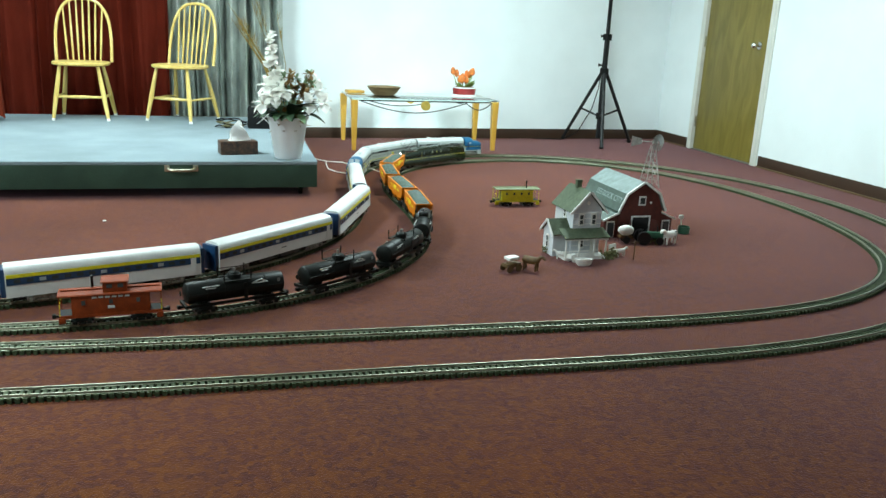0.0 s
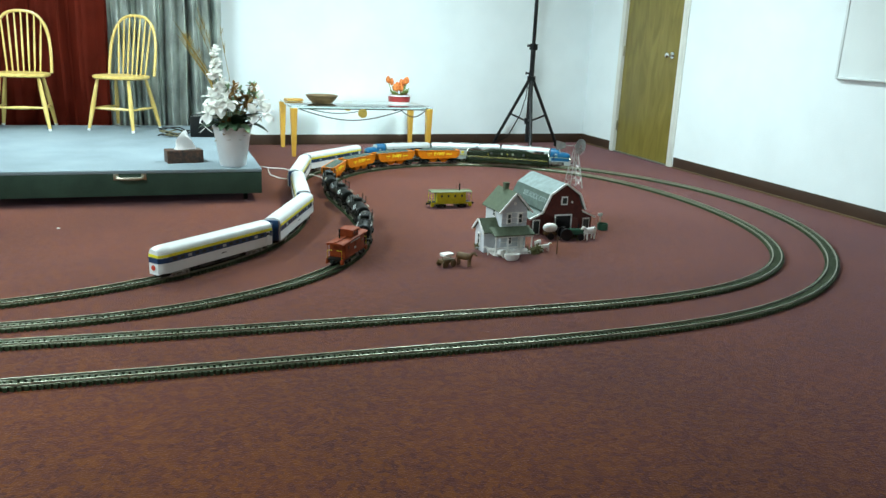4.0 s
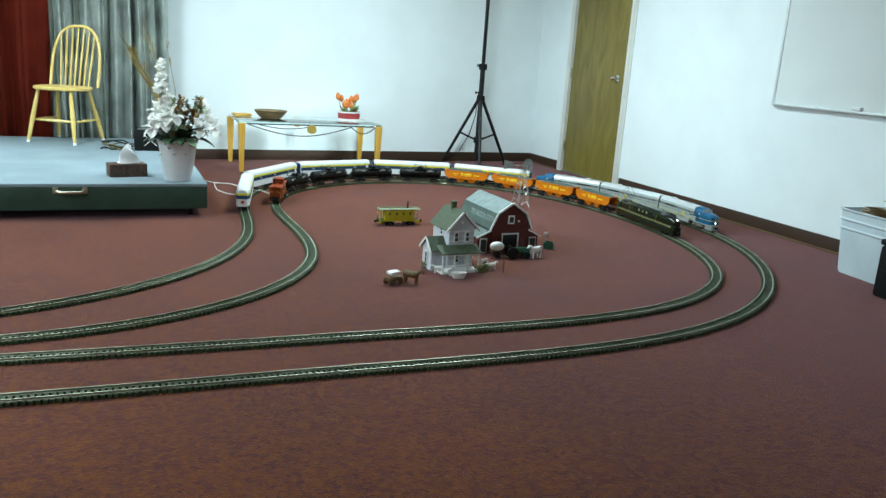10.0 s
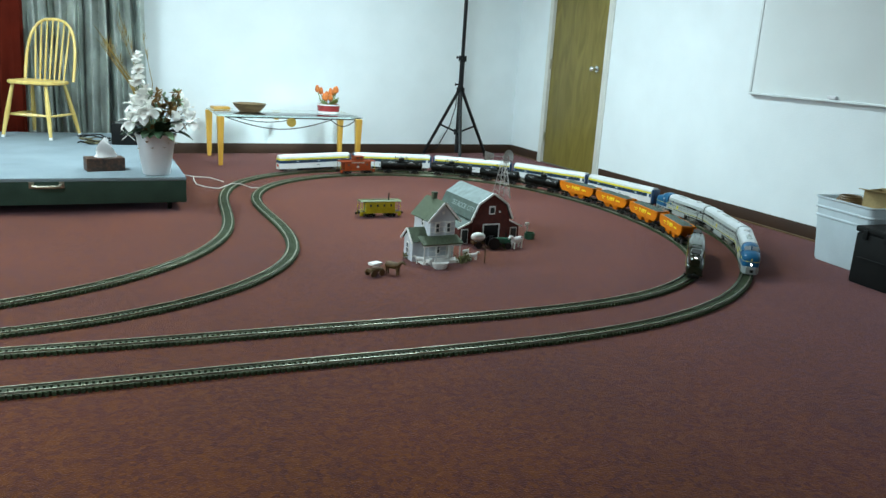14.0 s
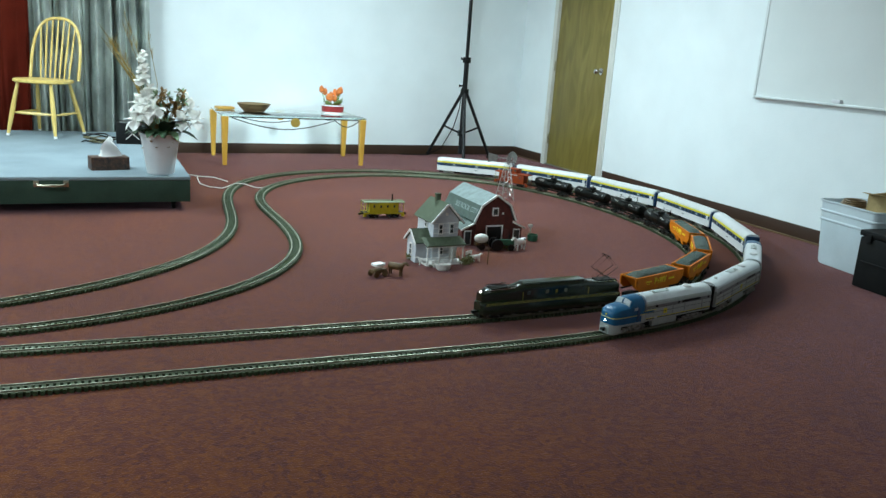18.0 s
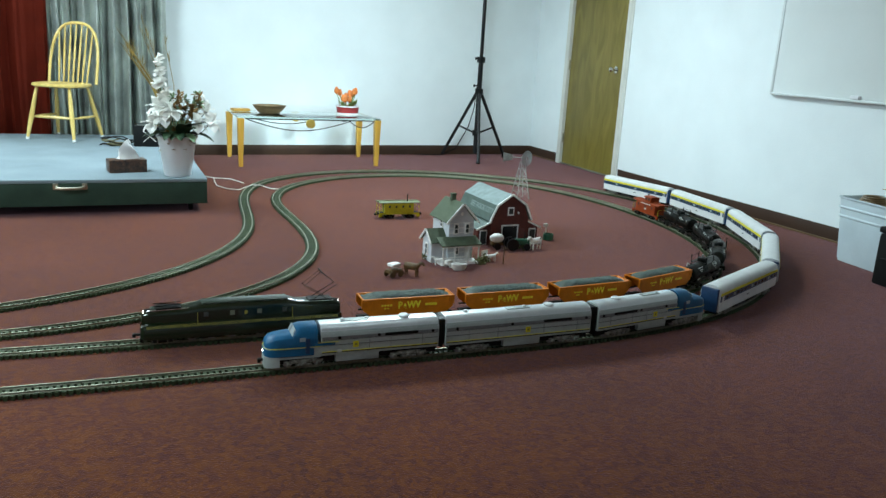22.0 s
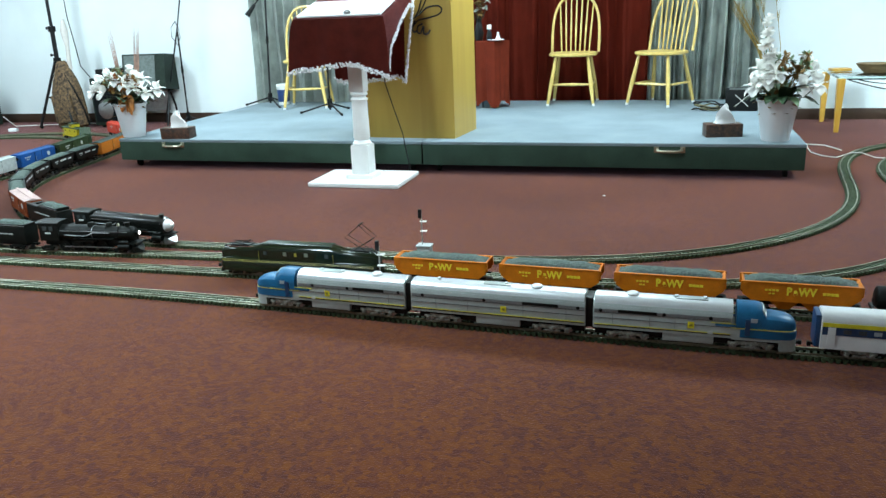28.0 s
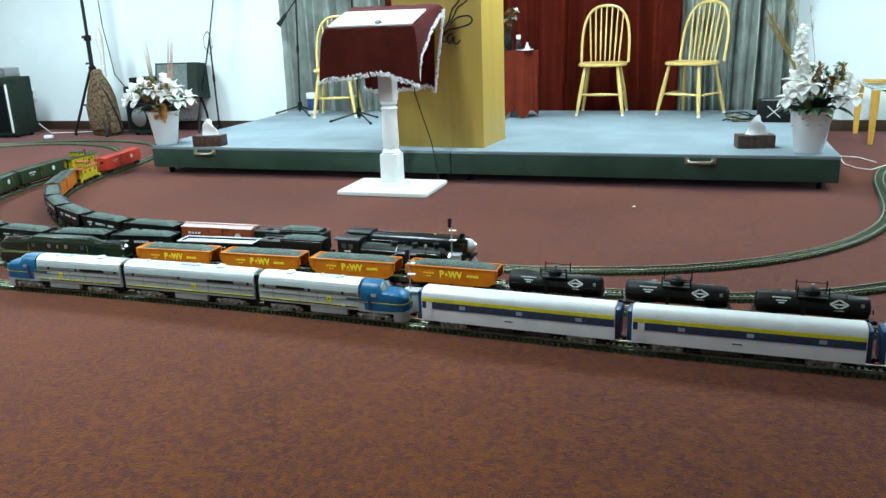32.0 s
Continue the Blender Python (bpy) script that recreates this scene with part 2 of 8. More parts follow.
def loft(bm, sections):
    """A skin over closed outlines of equal count, each a list of points, closed at both ends."""
    rings = [[bm.verts.new(p) for p in s] for s in sections]
    n = len(rings[0])
    for a, b in zip(rings, rings[1:]):
        for k in range(n):
            bm.faces.new((a[k], a[(k + 1) % n], b[(k + 1) % n], b[k]))
    bm.faces.new(rings[0][::-1])
    bm.faces.new(rings[-1])
    bmesh.ops.recalc_face_normals(bm, faces=bm.faces)
    return bm


def ball(bm, x, y, z, r, sx=1.0, sy=1.0, sz=1.0, n=10):
    bmesh.ops.create_uvsphere(bm, u_segments=n, v_segments=max(5, n * 2 // 3), radius=r, matrix=pose(x, y, z) @ Matrix.Diagonal((sx, sy, sz, 1)))
    return bm


def make_mesh(name, bm, material, smooth=True):
    me = bpy.data.meshes.new(name)
    bmesh.ops.recalc_face_normals(bm, faces=bm.faces)
    bm.to_mesh(me)
    bm.free()
    me.materials.append(material)
    if smooth:
        me.polygons.foreach_set("use_smooth", [True] * len(me.polygons))
        me.set_sharp_from_angle(angle=radians(32))
    return me


def part(name, bm, material, parent, label="", m=None, kind=""):
    """One bmesh as one mesh object under a thing or a part."""
    ob = new(name, make_mesh(name, bm, material))
    ob.parent = parent
    if m is not None:
        ob.matrix_basis = m
    return tagged(ob, label=label, kind=kind)


def thing(name, label, category, m=None, group="", kind=""):
    ob = new(name)
    ob.empty_display_size = 0.05
    if m is not None:
        ob.matrix_basis = m
    return tagged(ob, label, category, group, kind)


def solid(name, bm, material, label, category="", kind="", group="", m=None):
    """A top-level thing that is one mesh."""
    ob = new(name, make_mesh(name, bm, material))
    if m is not None:
        ob.matrix_basis = m
    return tagged(ob, label, category, group, kind)


def letters(text, size, material, parent, m, name="lettering", thick=0.0006, bold=0.0):
    cu = bpy.data.curves.new(name, "FONT")
    cu.body, cu.size, cu.extrude, cu.offset = text, size, thick, bold
    cu.align_x, cu.align_y = "CENTER", "CENTER"
    cu.materials.append(material)
    tmp = new(name, cu)
    bpy.context.view_layer.update()
    me = bpy.data.meshes.new_from_object(tmp.evaluated_get(bpy.context.evaluated_depsgraph_get()))
    bpy.data.objects.remove(tmp)
    ob = new(name, me)
    ob.parent, ob.matrix_basis = parent, m
    return ob


B = bmesh.new
# ---- the room ----
BOARD_TRIM = mat("board_trim_pale_aluminium", (0.66, 0.70, 0.70), 0.4, 0.2, vary=0.05)
# tan highlight colour for the baseboard's foot edge, where it catches the light
BASE_TOE = mat("baseboard_lit_toe", (0.13, 0.075, 0.035), 0.5, vary=0.2, scale=6)
X0, X1, Y0, Y1 = -9.4, 4.58, -3.2, 8.3
PT = 0.225  # stage top
WX, WY, WTURN = (X0 + X1) / 2, 7.88, 1.75  # the stage wall runs a little askew


def room():
    solid("floor", box(B(), (X0 + X1) / 2, (Y0 + Y1) / 2, -0.05, X1 - X0 + 0.4, Y1 - Y0 + 0.4, 0.1), CARPET, "maroon short-pile carpet with blue and rust flecks", "carpet", "structure")
    solid("ceiling", box(B(), (X0 + X1) / 2, (Y0 + Y1) / 2, CEILING_Z + 0.05, X1 - X0 + 0.4, Y1 - Y0 + 0.4, 0.1), CEIL, "white ceiling with assumed tube light panels", "ceiling", "structure")
    t, h = 0.15, CEILING_Z
    walls = {}
    walls["north"] = solid("wall_north", box(B(), WX, WY + t / 2, h / 2, X1 - X0 + 2 * t, t, h, WTURN), WALL, "white painted block wall behind the stage", "wall", "structure")
    solid("wall_south", box(B(), (X0 + X1) / 2, Y0 - t / 2, h / 2, X1 - X0 + 2 * t, t, h), WALL, "white painted wall", "wall", "structure")
    solid("wall_west", box(B(), X0 - t / 2, (Y0 + Y1) / 2, h / 2, t, Y1 - Y0 - 0.002, h), WALL, "white painted wall", "wall", "structure")
    # east wall with the door opening
    bm = B()
    d0, d1, top = DOOR_Y0 - 0.03, DOOR_Y1 + 0.03, 2.10
    for a, b, z0, z1 in ((Y0, d0, 0, h), (d1, Y1, 0, h), (d0, d1, top, h)):
        box(bm, X1 + t / 2, (a + b) / 2, (z0 + z1) / 2, t, b - a, z1 - z0)
    solid("wall_east", bm, WALL, "white painted block wall with a door", "wall", "structure")
    # shallow joints of the painted blocks
    for k in range(1, 13):
        z = 0.203 * k
        if z < 2.7:
            part("block_joint", box(B(), WX, WY, z, X1 - X0 - 0.02, 0.0016, 0.005, WTURN), WALL, walls["north"])
    for a, b in ((Y0, d0 - 0.07), (d1 + 0.07, Y1)):
        solid("baseboard", box(B(), X1 - 0.014, (a + b) / 2, 0.006, 0.028, b - a, 0.012, bevel=0.004), BASE_TOE, "tan toe of the vinyl baseboard, lightened where it catches light", "baseboard", "structure")
        solid("baseboard", box(B(), X1 - 0.006, (a + b) / 2, 0.05, 0.012, b - a, 0.10, bevel=0.003), BASE, "dark brown vinyl baseboard along the wall", "baseboard", "structure")
    solid("baseboard", box(B(), WX, WY - 0.006, 0.05, X1 - X0 - 0.03, 0.012, 0.10, WTURN, bevel=0.003), BASE, "dark brown vinyl baseboard along the wall", "baseboard", "structure")
    solid("baseboard", box(B(), X0 + 0.006, (Y0 + Y1) / 2, 0.05, 0.012, Y1 - Y0 - 0.03, 0.10, bevel=0.003), BASE, "dark brown vinyl baseboard along the wall", "baseboard", "structure")


DOOR_Y0, DOOR_Y1 = 6.41, 7.385


def door():
    d = thing("door_1", "closed oak-veneer door in a cream painted frame", "door", kind="structure")
    x = X1
    w = DOOR_Y1 - DOOR_Y0
    part("leaf", box(B(), x + 0.035, (DOOR_Y0 + DOOR_Y1) / 2, 1.035, 0.042, w - 0.008, 2.05, bevel=0.002), DOOR_WOOD, d)
    for y in (DOOR_Y0 - 0.028, DOOR_Y1 + 0.028):
        bm = B()
        box(bm, x + 0.05, y, 1.05, 0.14, 0.05, 2.10, bevel=0.002)
        box(bm, x - 0.006, y - 0.012 * (1 if y < 7 else -1), 1.05, 0.014, 0.075, 2.10, bevel=0.003)
        part("jamb", bm, CREAM_TRIM, d)
    part("head", box(B(), x + 0.045, (DOOR_Y0 + DOOR_Y1) / 2, 2.075, 0.125, w + 0.1, 0.045), CREAM_TRIM, d)
    ky, kz = DOOR_Y0 + 0.13, 1.035
    bm = B()
    rod(bm, (x + 0.014, ky, kz), (x + 0.005, ky, kz), 0.033, n=20)
    rod(bm, (x + 0.01, ky, kz), (x - 0.035, ky, kz), 0.012)
    ball(bm, x - 0.05, ky, kz, 0.027, 0.8, 1, 1, 14)
    part("door_knob", bm, CHROME, d, "polished steel door knob")
    for z in (0.28, 1.05, 1.85):
        bm = B()
        box(bm, x + 0.012, DOOR_Y1 - 0.002, z, 0.012, 0.03, 0.10)
        rod(bm, (x + 0.004, DOOR_Y1 + 0.004, z - 0.052), (x + 0.004, DOOR_Y1 + 0.004, z + 0.052), 0.008)
        part("hinge", bm, BRASS, d)
    part("threshold", box(B(), x + 0.05, (DOOR_Y0 + DOOR_Y1) / 2, 0.006, 0.12, w, 0.012, bevel=0.003), GREY_METAL, d)


def whiteboard():
    b = thing("whiteboard", "large white enamel board in a thin aluminium frame on the wall", "whiteboard")
    y0, y1, z0, z1 = 2.1, 4.515, 0.945, 2.15
    x = X1
    part("panel", box(B(), x - 0.010, (y0 + y1) / 2, (z0 + z1) / 2, 0.016, y1 - y0 - 0.02, z1 - z0 - 0.02), BOARD_FACE, b)
    for y, z, sy, sz in ((y0, (z0 + z1) / 2, 0.022, z1 - z0), (y1, (z0 + z1) / 2, 0.022, z1 - z0), ((y0 + y1) / 2, z1, y1 - y0 - 0.024, 0.022)):
        part("frame_rail", box(B(), x - 0.012, y, z, 0.024, sy, sz, bevel=0.003), BOARD_TRIM, b)
    part("pen_tray", box(B(), x - 0.022, (y0 + y1) / 2, z0 + 0.008, 0.044, y1 - y0 - 0.024, 0.016, bevel=0.004), BOARD_TRIM, b)
    bm = B()
    box(bm, x - 0.03, 3.78, z0 + 0.03, 0.03, 0.07, 0.025, bevel=0.006)
    part("tray_clip", bm, WHITE_PLASTIC, b)


def stage():
    s = thing("stage", "low folding stage covered in worn grey-green carpet on castors", "stage")
    sx0, sx1, sy0, sy1 = -4.37, 0.60, 5.28, 7.66
    mid = (sx0 + sx1) / 2
    for a, b in ((sx0, mid - 0.002), (mid + 0.002, sx1)):
        part("deck", box(B(), (a + b) / 2, (sy0 + sy1) / 2, PT - 0.012, b - a, sy1 - sy0, 0.024, bevel=0.008), STAGE, s, "grey-green carpeted top, lightened for grazing light")
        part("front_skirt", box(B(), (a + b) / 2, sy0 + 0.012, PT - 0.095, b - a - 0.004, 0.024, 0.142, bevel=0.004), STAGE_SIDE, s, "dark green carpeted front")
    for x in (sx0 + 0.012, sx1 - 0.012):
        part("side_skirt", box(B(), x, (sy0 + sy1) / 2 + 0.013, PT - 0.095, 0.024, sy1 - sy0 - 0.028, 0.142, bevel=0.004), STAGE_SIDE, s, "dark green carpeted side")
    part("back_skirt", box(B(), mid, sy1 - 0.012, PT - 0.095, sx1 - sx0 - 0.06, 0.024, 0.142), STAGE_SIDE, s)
    part("under_frame", box(B(), mid, (sy0 + sy1) / 2 + 0.1, 0.035, sx1 - sx0 - 0.16, sy1 - sy0 - 0.3, 0.05), SOFT_BLACK, s, "black underframe in the shadow")
    for x in (sx0 + 0.1, mid - 0.1, mid + 0.1, sx1 - 0.1):
        for y in (sy0 + 0.09, sy1 - 0.09):
            bm = B()
            rod(bm, (x - 0.012, y, 0.027), (x + 0.012, y, 0.027), 0.027, n=14)
            box(bm, x, y, 0.055, 0.035, 0.03, 0.03)
            part("castor", bm, SOFT_BLACK, s)
    for x in (-0.215, -3.885):
        bm = B()
        z = PT - 0.042
        tube(bm, [(x - 0.075, sy0 - 0.004, z), (x - 0.072, sy0 - 0.03, z - 0.004), (x - 0.05, sy0 - 0.036, z - 0.008), (x + 0.05, sy0 - 0.036, z - 0.008), (x + 0.072, sy0 - 0.03, z - 0.004), (x + 0.075, sy0 - 0.004, z)], 0.009, 8)
        for q in (-1, 1):
            box(bm, x + q * 0.082, sy0 - 0.003, z, 0.03, 0.006, 0.04, bevel=0.002)
        part("carry_handle", bm, BRASS, s, "worn metal carry handle")


room()
door()
whiteboard()
stage()


# fixtures added round the assumed lamps, all out of view
def ceiling_lights():
    for x, y, watts in PANELS:
        c = thing("assumed_ceiling_light", "assumed white framed fluorescent ceiling light, out of view", "ceiling light", pose(x, y, CEILING_Z), "ceiling lights")
        for sx, sy, wx, wy in ((-0.29, 0, 0.03, 1.24), (0.29, 0, 0.03, 1.24), (0, -0.605, 0.55, 0.03), (0, 0.605, 0.55, 0.03)):
            part("frame_strip", box(B(), sx, sy, -0.02, wx, wy, 0.04, bevel=0.004), WHITE, c)
        part("reflector", box(B(), 0, 0, -0.012, 0.55, 1.18, 0.02), WHITE, c)
        for k in (-0.14, 0.14):
            part("tube", rod(B(), (k, -0.57, -0.038), (k, 0.57, -0.038), 0.013, n=10), TUBE, c, "assumed lit fluorescent tube, out of view")


TUBE = mat("assumed_tube_glow", (0.8, 0.98, 1.0), 0.4, glow=6.0, vary=0.0)
ceiling_lights()

# ---- furniture on and beside the stage ----
def spindle_chair(m, label):
    c = thing("spindle_chair", label, "chair", m, "chairs on the stage")
    bm = B()
    pts = []
    for k in range(28):
        a = 2 * math.pi * k / 28
        ca, sa = math.cos(a), math.sin(a)
        pts.append((0.215 * math.copysign(abs(ca) ** 0.7, ca), 0.20 * math.copysign(abs(sa) ** 0.75, sa) * (1.0 if sa < 0 else 0.98)))
    loft(bm, [[(x * f, y * f, z) for x, y in pts] for f, z in ((0.93, 0.428), (1.0, 0.436), (1.0, 0.452), (0.96, 0.458), (0.6, 0.452))])
    part("seat", bm, CHAIR_WOOD, c)
    feet = {}
    for sx in (-1, 1):
        for sy in (-1, 1):
            top, foot = Vector((0.14 * sx, 0.13 * sy, 0.435)), Vector((0.205 * sx, 0.205 * sy + (0.02 if sy > 0 else 0), 0.0))
            bm = B()
            tube(bm, [foot, foot.lerp(top, 0.12), foot.lerp(top, 0.45), foot.lerp(top, 0.75), top], [0.011, 0.014, 0.019, 0.016, 0.012], 10)
            part("leg", bm, CHAIR_WOOD, c)
            part("foot_tip", rod(B(), foot, foot.lerp(top, 0.045), 0.0135, 0.0145, n=10), WHITE_PLASTIC, c, "pale plastic tip")
            feet[sx, sy] = foot.lerp(top, 0.42)
    for sx in (-1, 1):
        a, b = feet[sx, -1], feet[sx, 1]
        part("stretcher", tube(B(), [a, a.lerp(b, 0.5), b], [0.008, 0.012, 0.008], 8), CHAIR_WOOD, c)
    a, b = feet[-1, -1].lerp(feet[-1, 1], 0.12), feet[1, -1].lerp(feet[1, 1], 0.12)
    part("stretcher", tube(B(), [a, a.lerp(b, 0.25), a.lerp(b, 0.5), a.lerp(b, 0.75), b], [0.008, 0.011, 0.014, 0.011, 0.008], 8), CHAIR_WOOD, c)

    def bow(u):
        """Bent back rail, u from 0 to pi."""
        x = -0.212 * math.copysign(abs(math.cos(u)) ** 0.75, math.cos(u)) * (1.0 + 0.12 * math.sin(u))
        h = 0.50 * abs(math.sin(u)) ** 0.72
        return Vector((x, 0.15 + 0.22 * h, 0.45 + h))
    part("back_bow", tube(B(), [bow(math.pi * k / 26) for k in range(27)], 0.0125, 8), CHAIR_WOOD, c)
    for k in range(7):
        x = -0.135 + 0.045 * k
        top = min((bow(math.pi * j / 200) for j in range(20, 181)), key=lambda p: abs(p.x - x * 1.12))
        foot = Vector((x * 0.92, 0.155, 0.45))
        part("spindle", tube(B(), [foot, foot.lerp(top, 0.4), top], [0.006, 0.009, 0.006], 8), CHAIR_WOOD, c)
    return c


chair = spindle_chair(pose(-1.08, 7.42, PT), "yellow lacquered pine spindle-back chair on the stage")
copy_thing(chair, pose(-0.31, 7.36, PT, 0, 0, -30))
copy_thing(chair, pose(-3.65, 7.26, PT, 0, 0, 14))


def folds(x0, x1, y, z0, z1, n, depth, seed, material, parent, name, label):
    """A hanging cloth of soft, uneven folds."""
    rnd = random.Random(seed)
    bm, cols = B(), []
    m = n * 8
    ph = [rnd.uniform(-0.9, 0.9) for _ in range(n + 2)]
    for i in range(m + 1):
        u = i / m
        k = u * n
        wob = depth * math.sin(2 * math.pi * k + ph[int(k)]) * (0.65 + 0.35 * math.sin(3.1 * k + seed))
        col = []
        for j in range(7):
            v = j / 6
            z = z0 + (z1 - z0) * v
            flare = 1.0 + 0.25 * (1 - v)
            col.append(bm.verts.new((x0 + (x1 - x0) * u + 0.012 * math.sin(5 * v + k), y + wob * flare + 0.01 * math.sin(7 * u + 3 * v), z)))
        cols.append(col)
    for a, b in zip(cols, cols[1:]):
        for j in range(6):
            bm.faces.new((a[j], b[j], b[j + 1], a[j + 1]))
    bmesh.ops.solidify(bm, geom=bm.faces[:], thickness=0.004)
    return part(name, bm, material, parent, label)


def curtains():
    for x0, x1, n, d, mt, lab, seed in ((-4.48, -3.30, 10, 0.075, GREY_CURTAIN, "grey satin curtain hanging in deep folds", 3), (-3.30, -0.42, 17, 0.05, RED_CURTAIN, "burgundy curtain hanging in folds behind the stage", 5), (-0.42, 0.56, 9, 0.075, GREY_CURTAIN, "grey satin curtain hanging in deep folds", 8)):
        c = thing("curtain", lab, "curtain", group="stage curtains")
        folds(x0, x1, 7.75, 0.03, 2.62, n, d, seed, mt, c, "drape", "")
        part("heading", box(B(), (x0 + x1) / 2, 7.755, 2.635, x1 - x0 - 0.01, 0.10, 0.05, bevel=0.01), mt, c)
    rail = thing("curtain_rail", "white metal rail from which the curtains hang", "curtain rail")
    part("rail_bar", rod(B(), (-4.6, 7.755, 2.69), (0.7, 7.755, 2.69), 0.014), GREY_METAL, rail)
    for x in (-4.5, -2.0, 0.6):
        part("hanger", box(B(), x, 7.755, 2.72, 0.03, 0.03, 0.06), GREY_METAL, rail)


curtains()


def lectern():
    l = thing("lectern", "tall birch lectern with black script on its front", "lectern")
    z1 = 1.52
    part("front_panel", prism(B(), [(-2.33, 5.44), (-1.675, 5.40), (-1.672, 5.42), (-2.33, 5.46)], "z", PT, z1), BIRCH, l)
    part("side_panel", prism(B(), [(-1.673, 5.401), (-1.628, 5.865), (-1.648, 5.87), (-1.695, 5.421)], "z", PT, z1), BIRCH, l)
    part("side_panel", prism(B(), [(-2.331, 5.441), (-2.37, 5.9), (-2.35, 5.9), (-2.31, 5.462)], "z", PT, z1), BIRCH, l)
    part("back_panel", prism(B(), [(-2.345, 5.885), (-1.652, 5.868), (-1.652, 5.851), (-2.345, 5.868)], "z", PT, z1 - 0.1), BIRCH, l)
    part("top", prism(B(), [(-2.38, 5.40), (-1.63, 5.36), (-1.56, 5.90), (-2.42, 5.93)], "z", z1, z1 + 0.025), BIRCH, l)
    y = 5.405

    def stroke(pts, r=0.0045):
        out = []
        p = [Vector(q) for q in pts]
        p = [p[0], *p, p[-1]]
        for i in range(1, len(p) - 2):
            for k in range(6):
                f = k / 6
                out.append(0.5 * (2 * p[i] + (p[i + 1] - p[i - 1]) * f + (2 * p[i - 1] - 5 * p[i] + 4 * p[i + 1] - p[i + 2]) * f * f + (3 * p[i] - p[i - 1] - 3 * p[i + 1] + p[i + 2]) * f**3))
        out.append(p[-2])
        part("script_stroke", tube(B(), [(v.x, y - 0.011 - 0.061 * (v.x + 1.68), v.z) for v in out], r, 5), BLACK, l, "black painted flourish")
    stroke([(-1.78, 0, 1.36), (-1.827, 0, 1.231), (-1.879, 0, 1.172), (-1.905, 0, 1.10), (-1.93, 0, 1.06)], 0.0055)
    stroke([(-1.72, 0, 1.34), (-1.769, 0, 1.229), (-1.837, 0, 1.186), (-1.863, 0, 1.141), (-1.90, 0, 1.08)], 0.0045)
    stroke([(-1.952, 0, 1.044), (-1.891, 0, 1.081), (-1.839, 0, 1.118), (-1.763, 0, 1.126), (-1.737, 0, 1.099), (-1.765, 0, 1.069), (-1.841, 0, 1.049), (-1.91, 0, 1.035), (-1.95, 0, 1.0)], 0.0055)
    stroke([(-1.935, 0, 1.036), (-1.955, 0, 0.985), (-1.942, 0, 0.958), (-1.918, 0, 0.972)], 0.006)
    stroke([(-1.880, 0, 1.013), (-1.915, 0, 0.995), (-1.918, 0, 0.958), (-1.895, 0, 0.952), (-1.874, 0, 0.995), (-1.872, 0, 0.948), (-1.844, 0, 0.946), (-1.825, 0, 0.970)], 0.006)
    part("microphone_cable", tube(B(), [(-2.18, 5.37, 0.80), (-2.16, 5.36, 0.62), (-2.10, 5.34, 0.45), (-2.03, 5.31, 0.27), (-2.0, 5.255, 0.2), (-1.97, 5.22, 0.1), (-1.95, 5.20, 0.0)], 0.004, 6), SOFT_BLACK, l)


lectern()


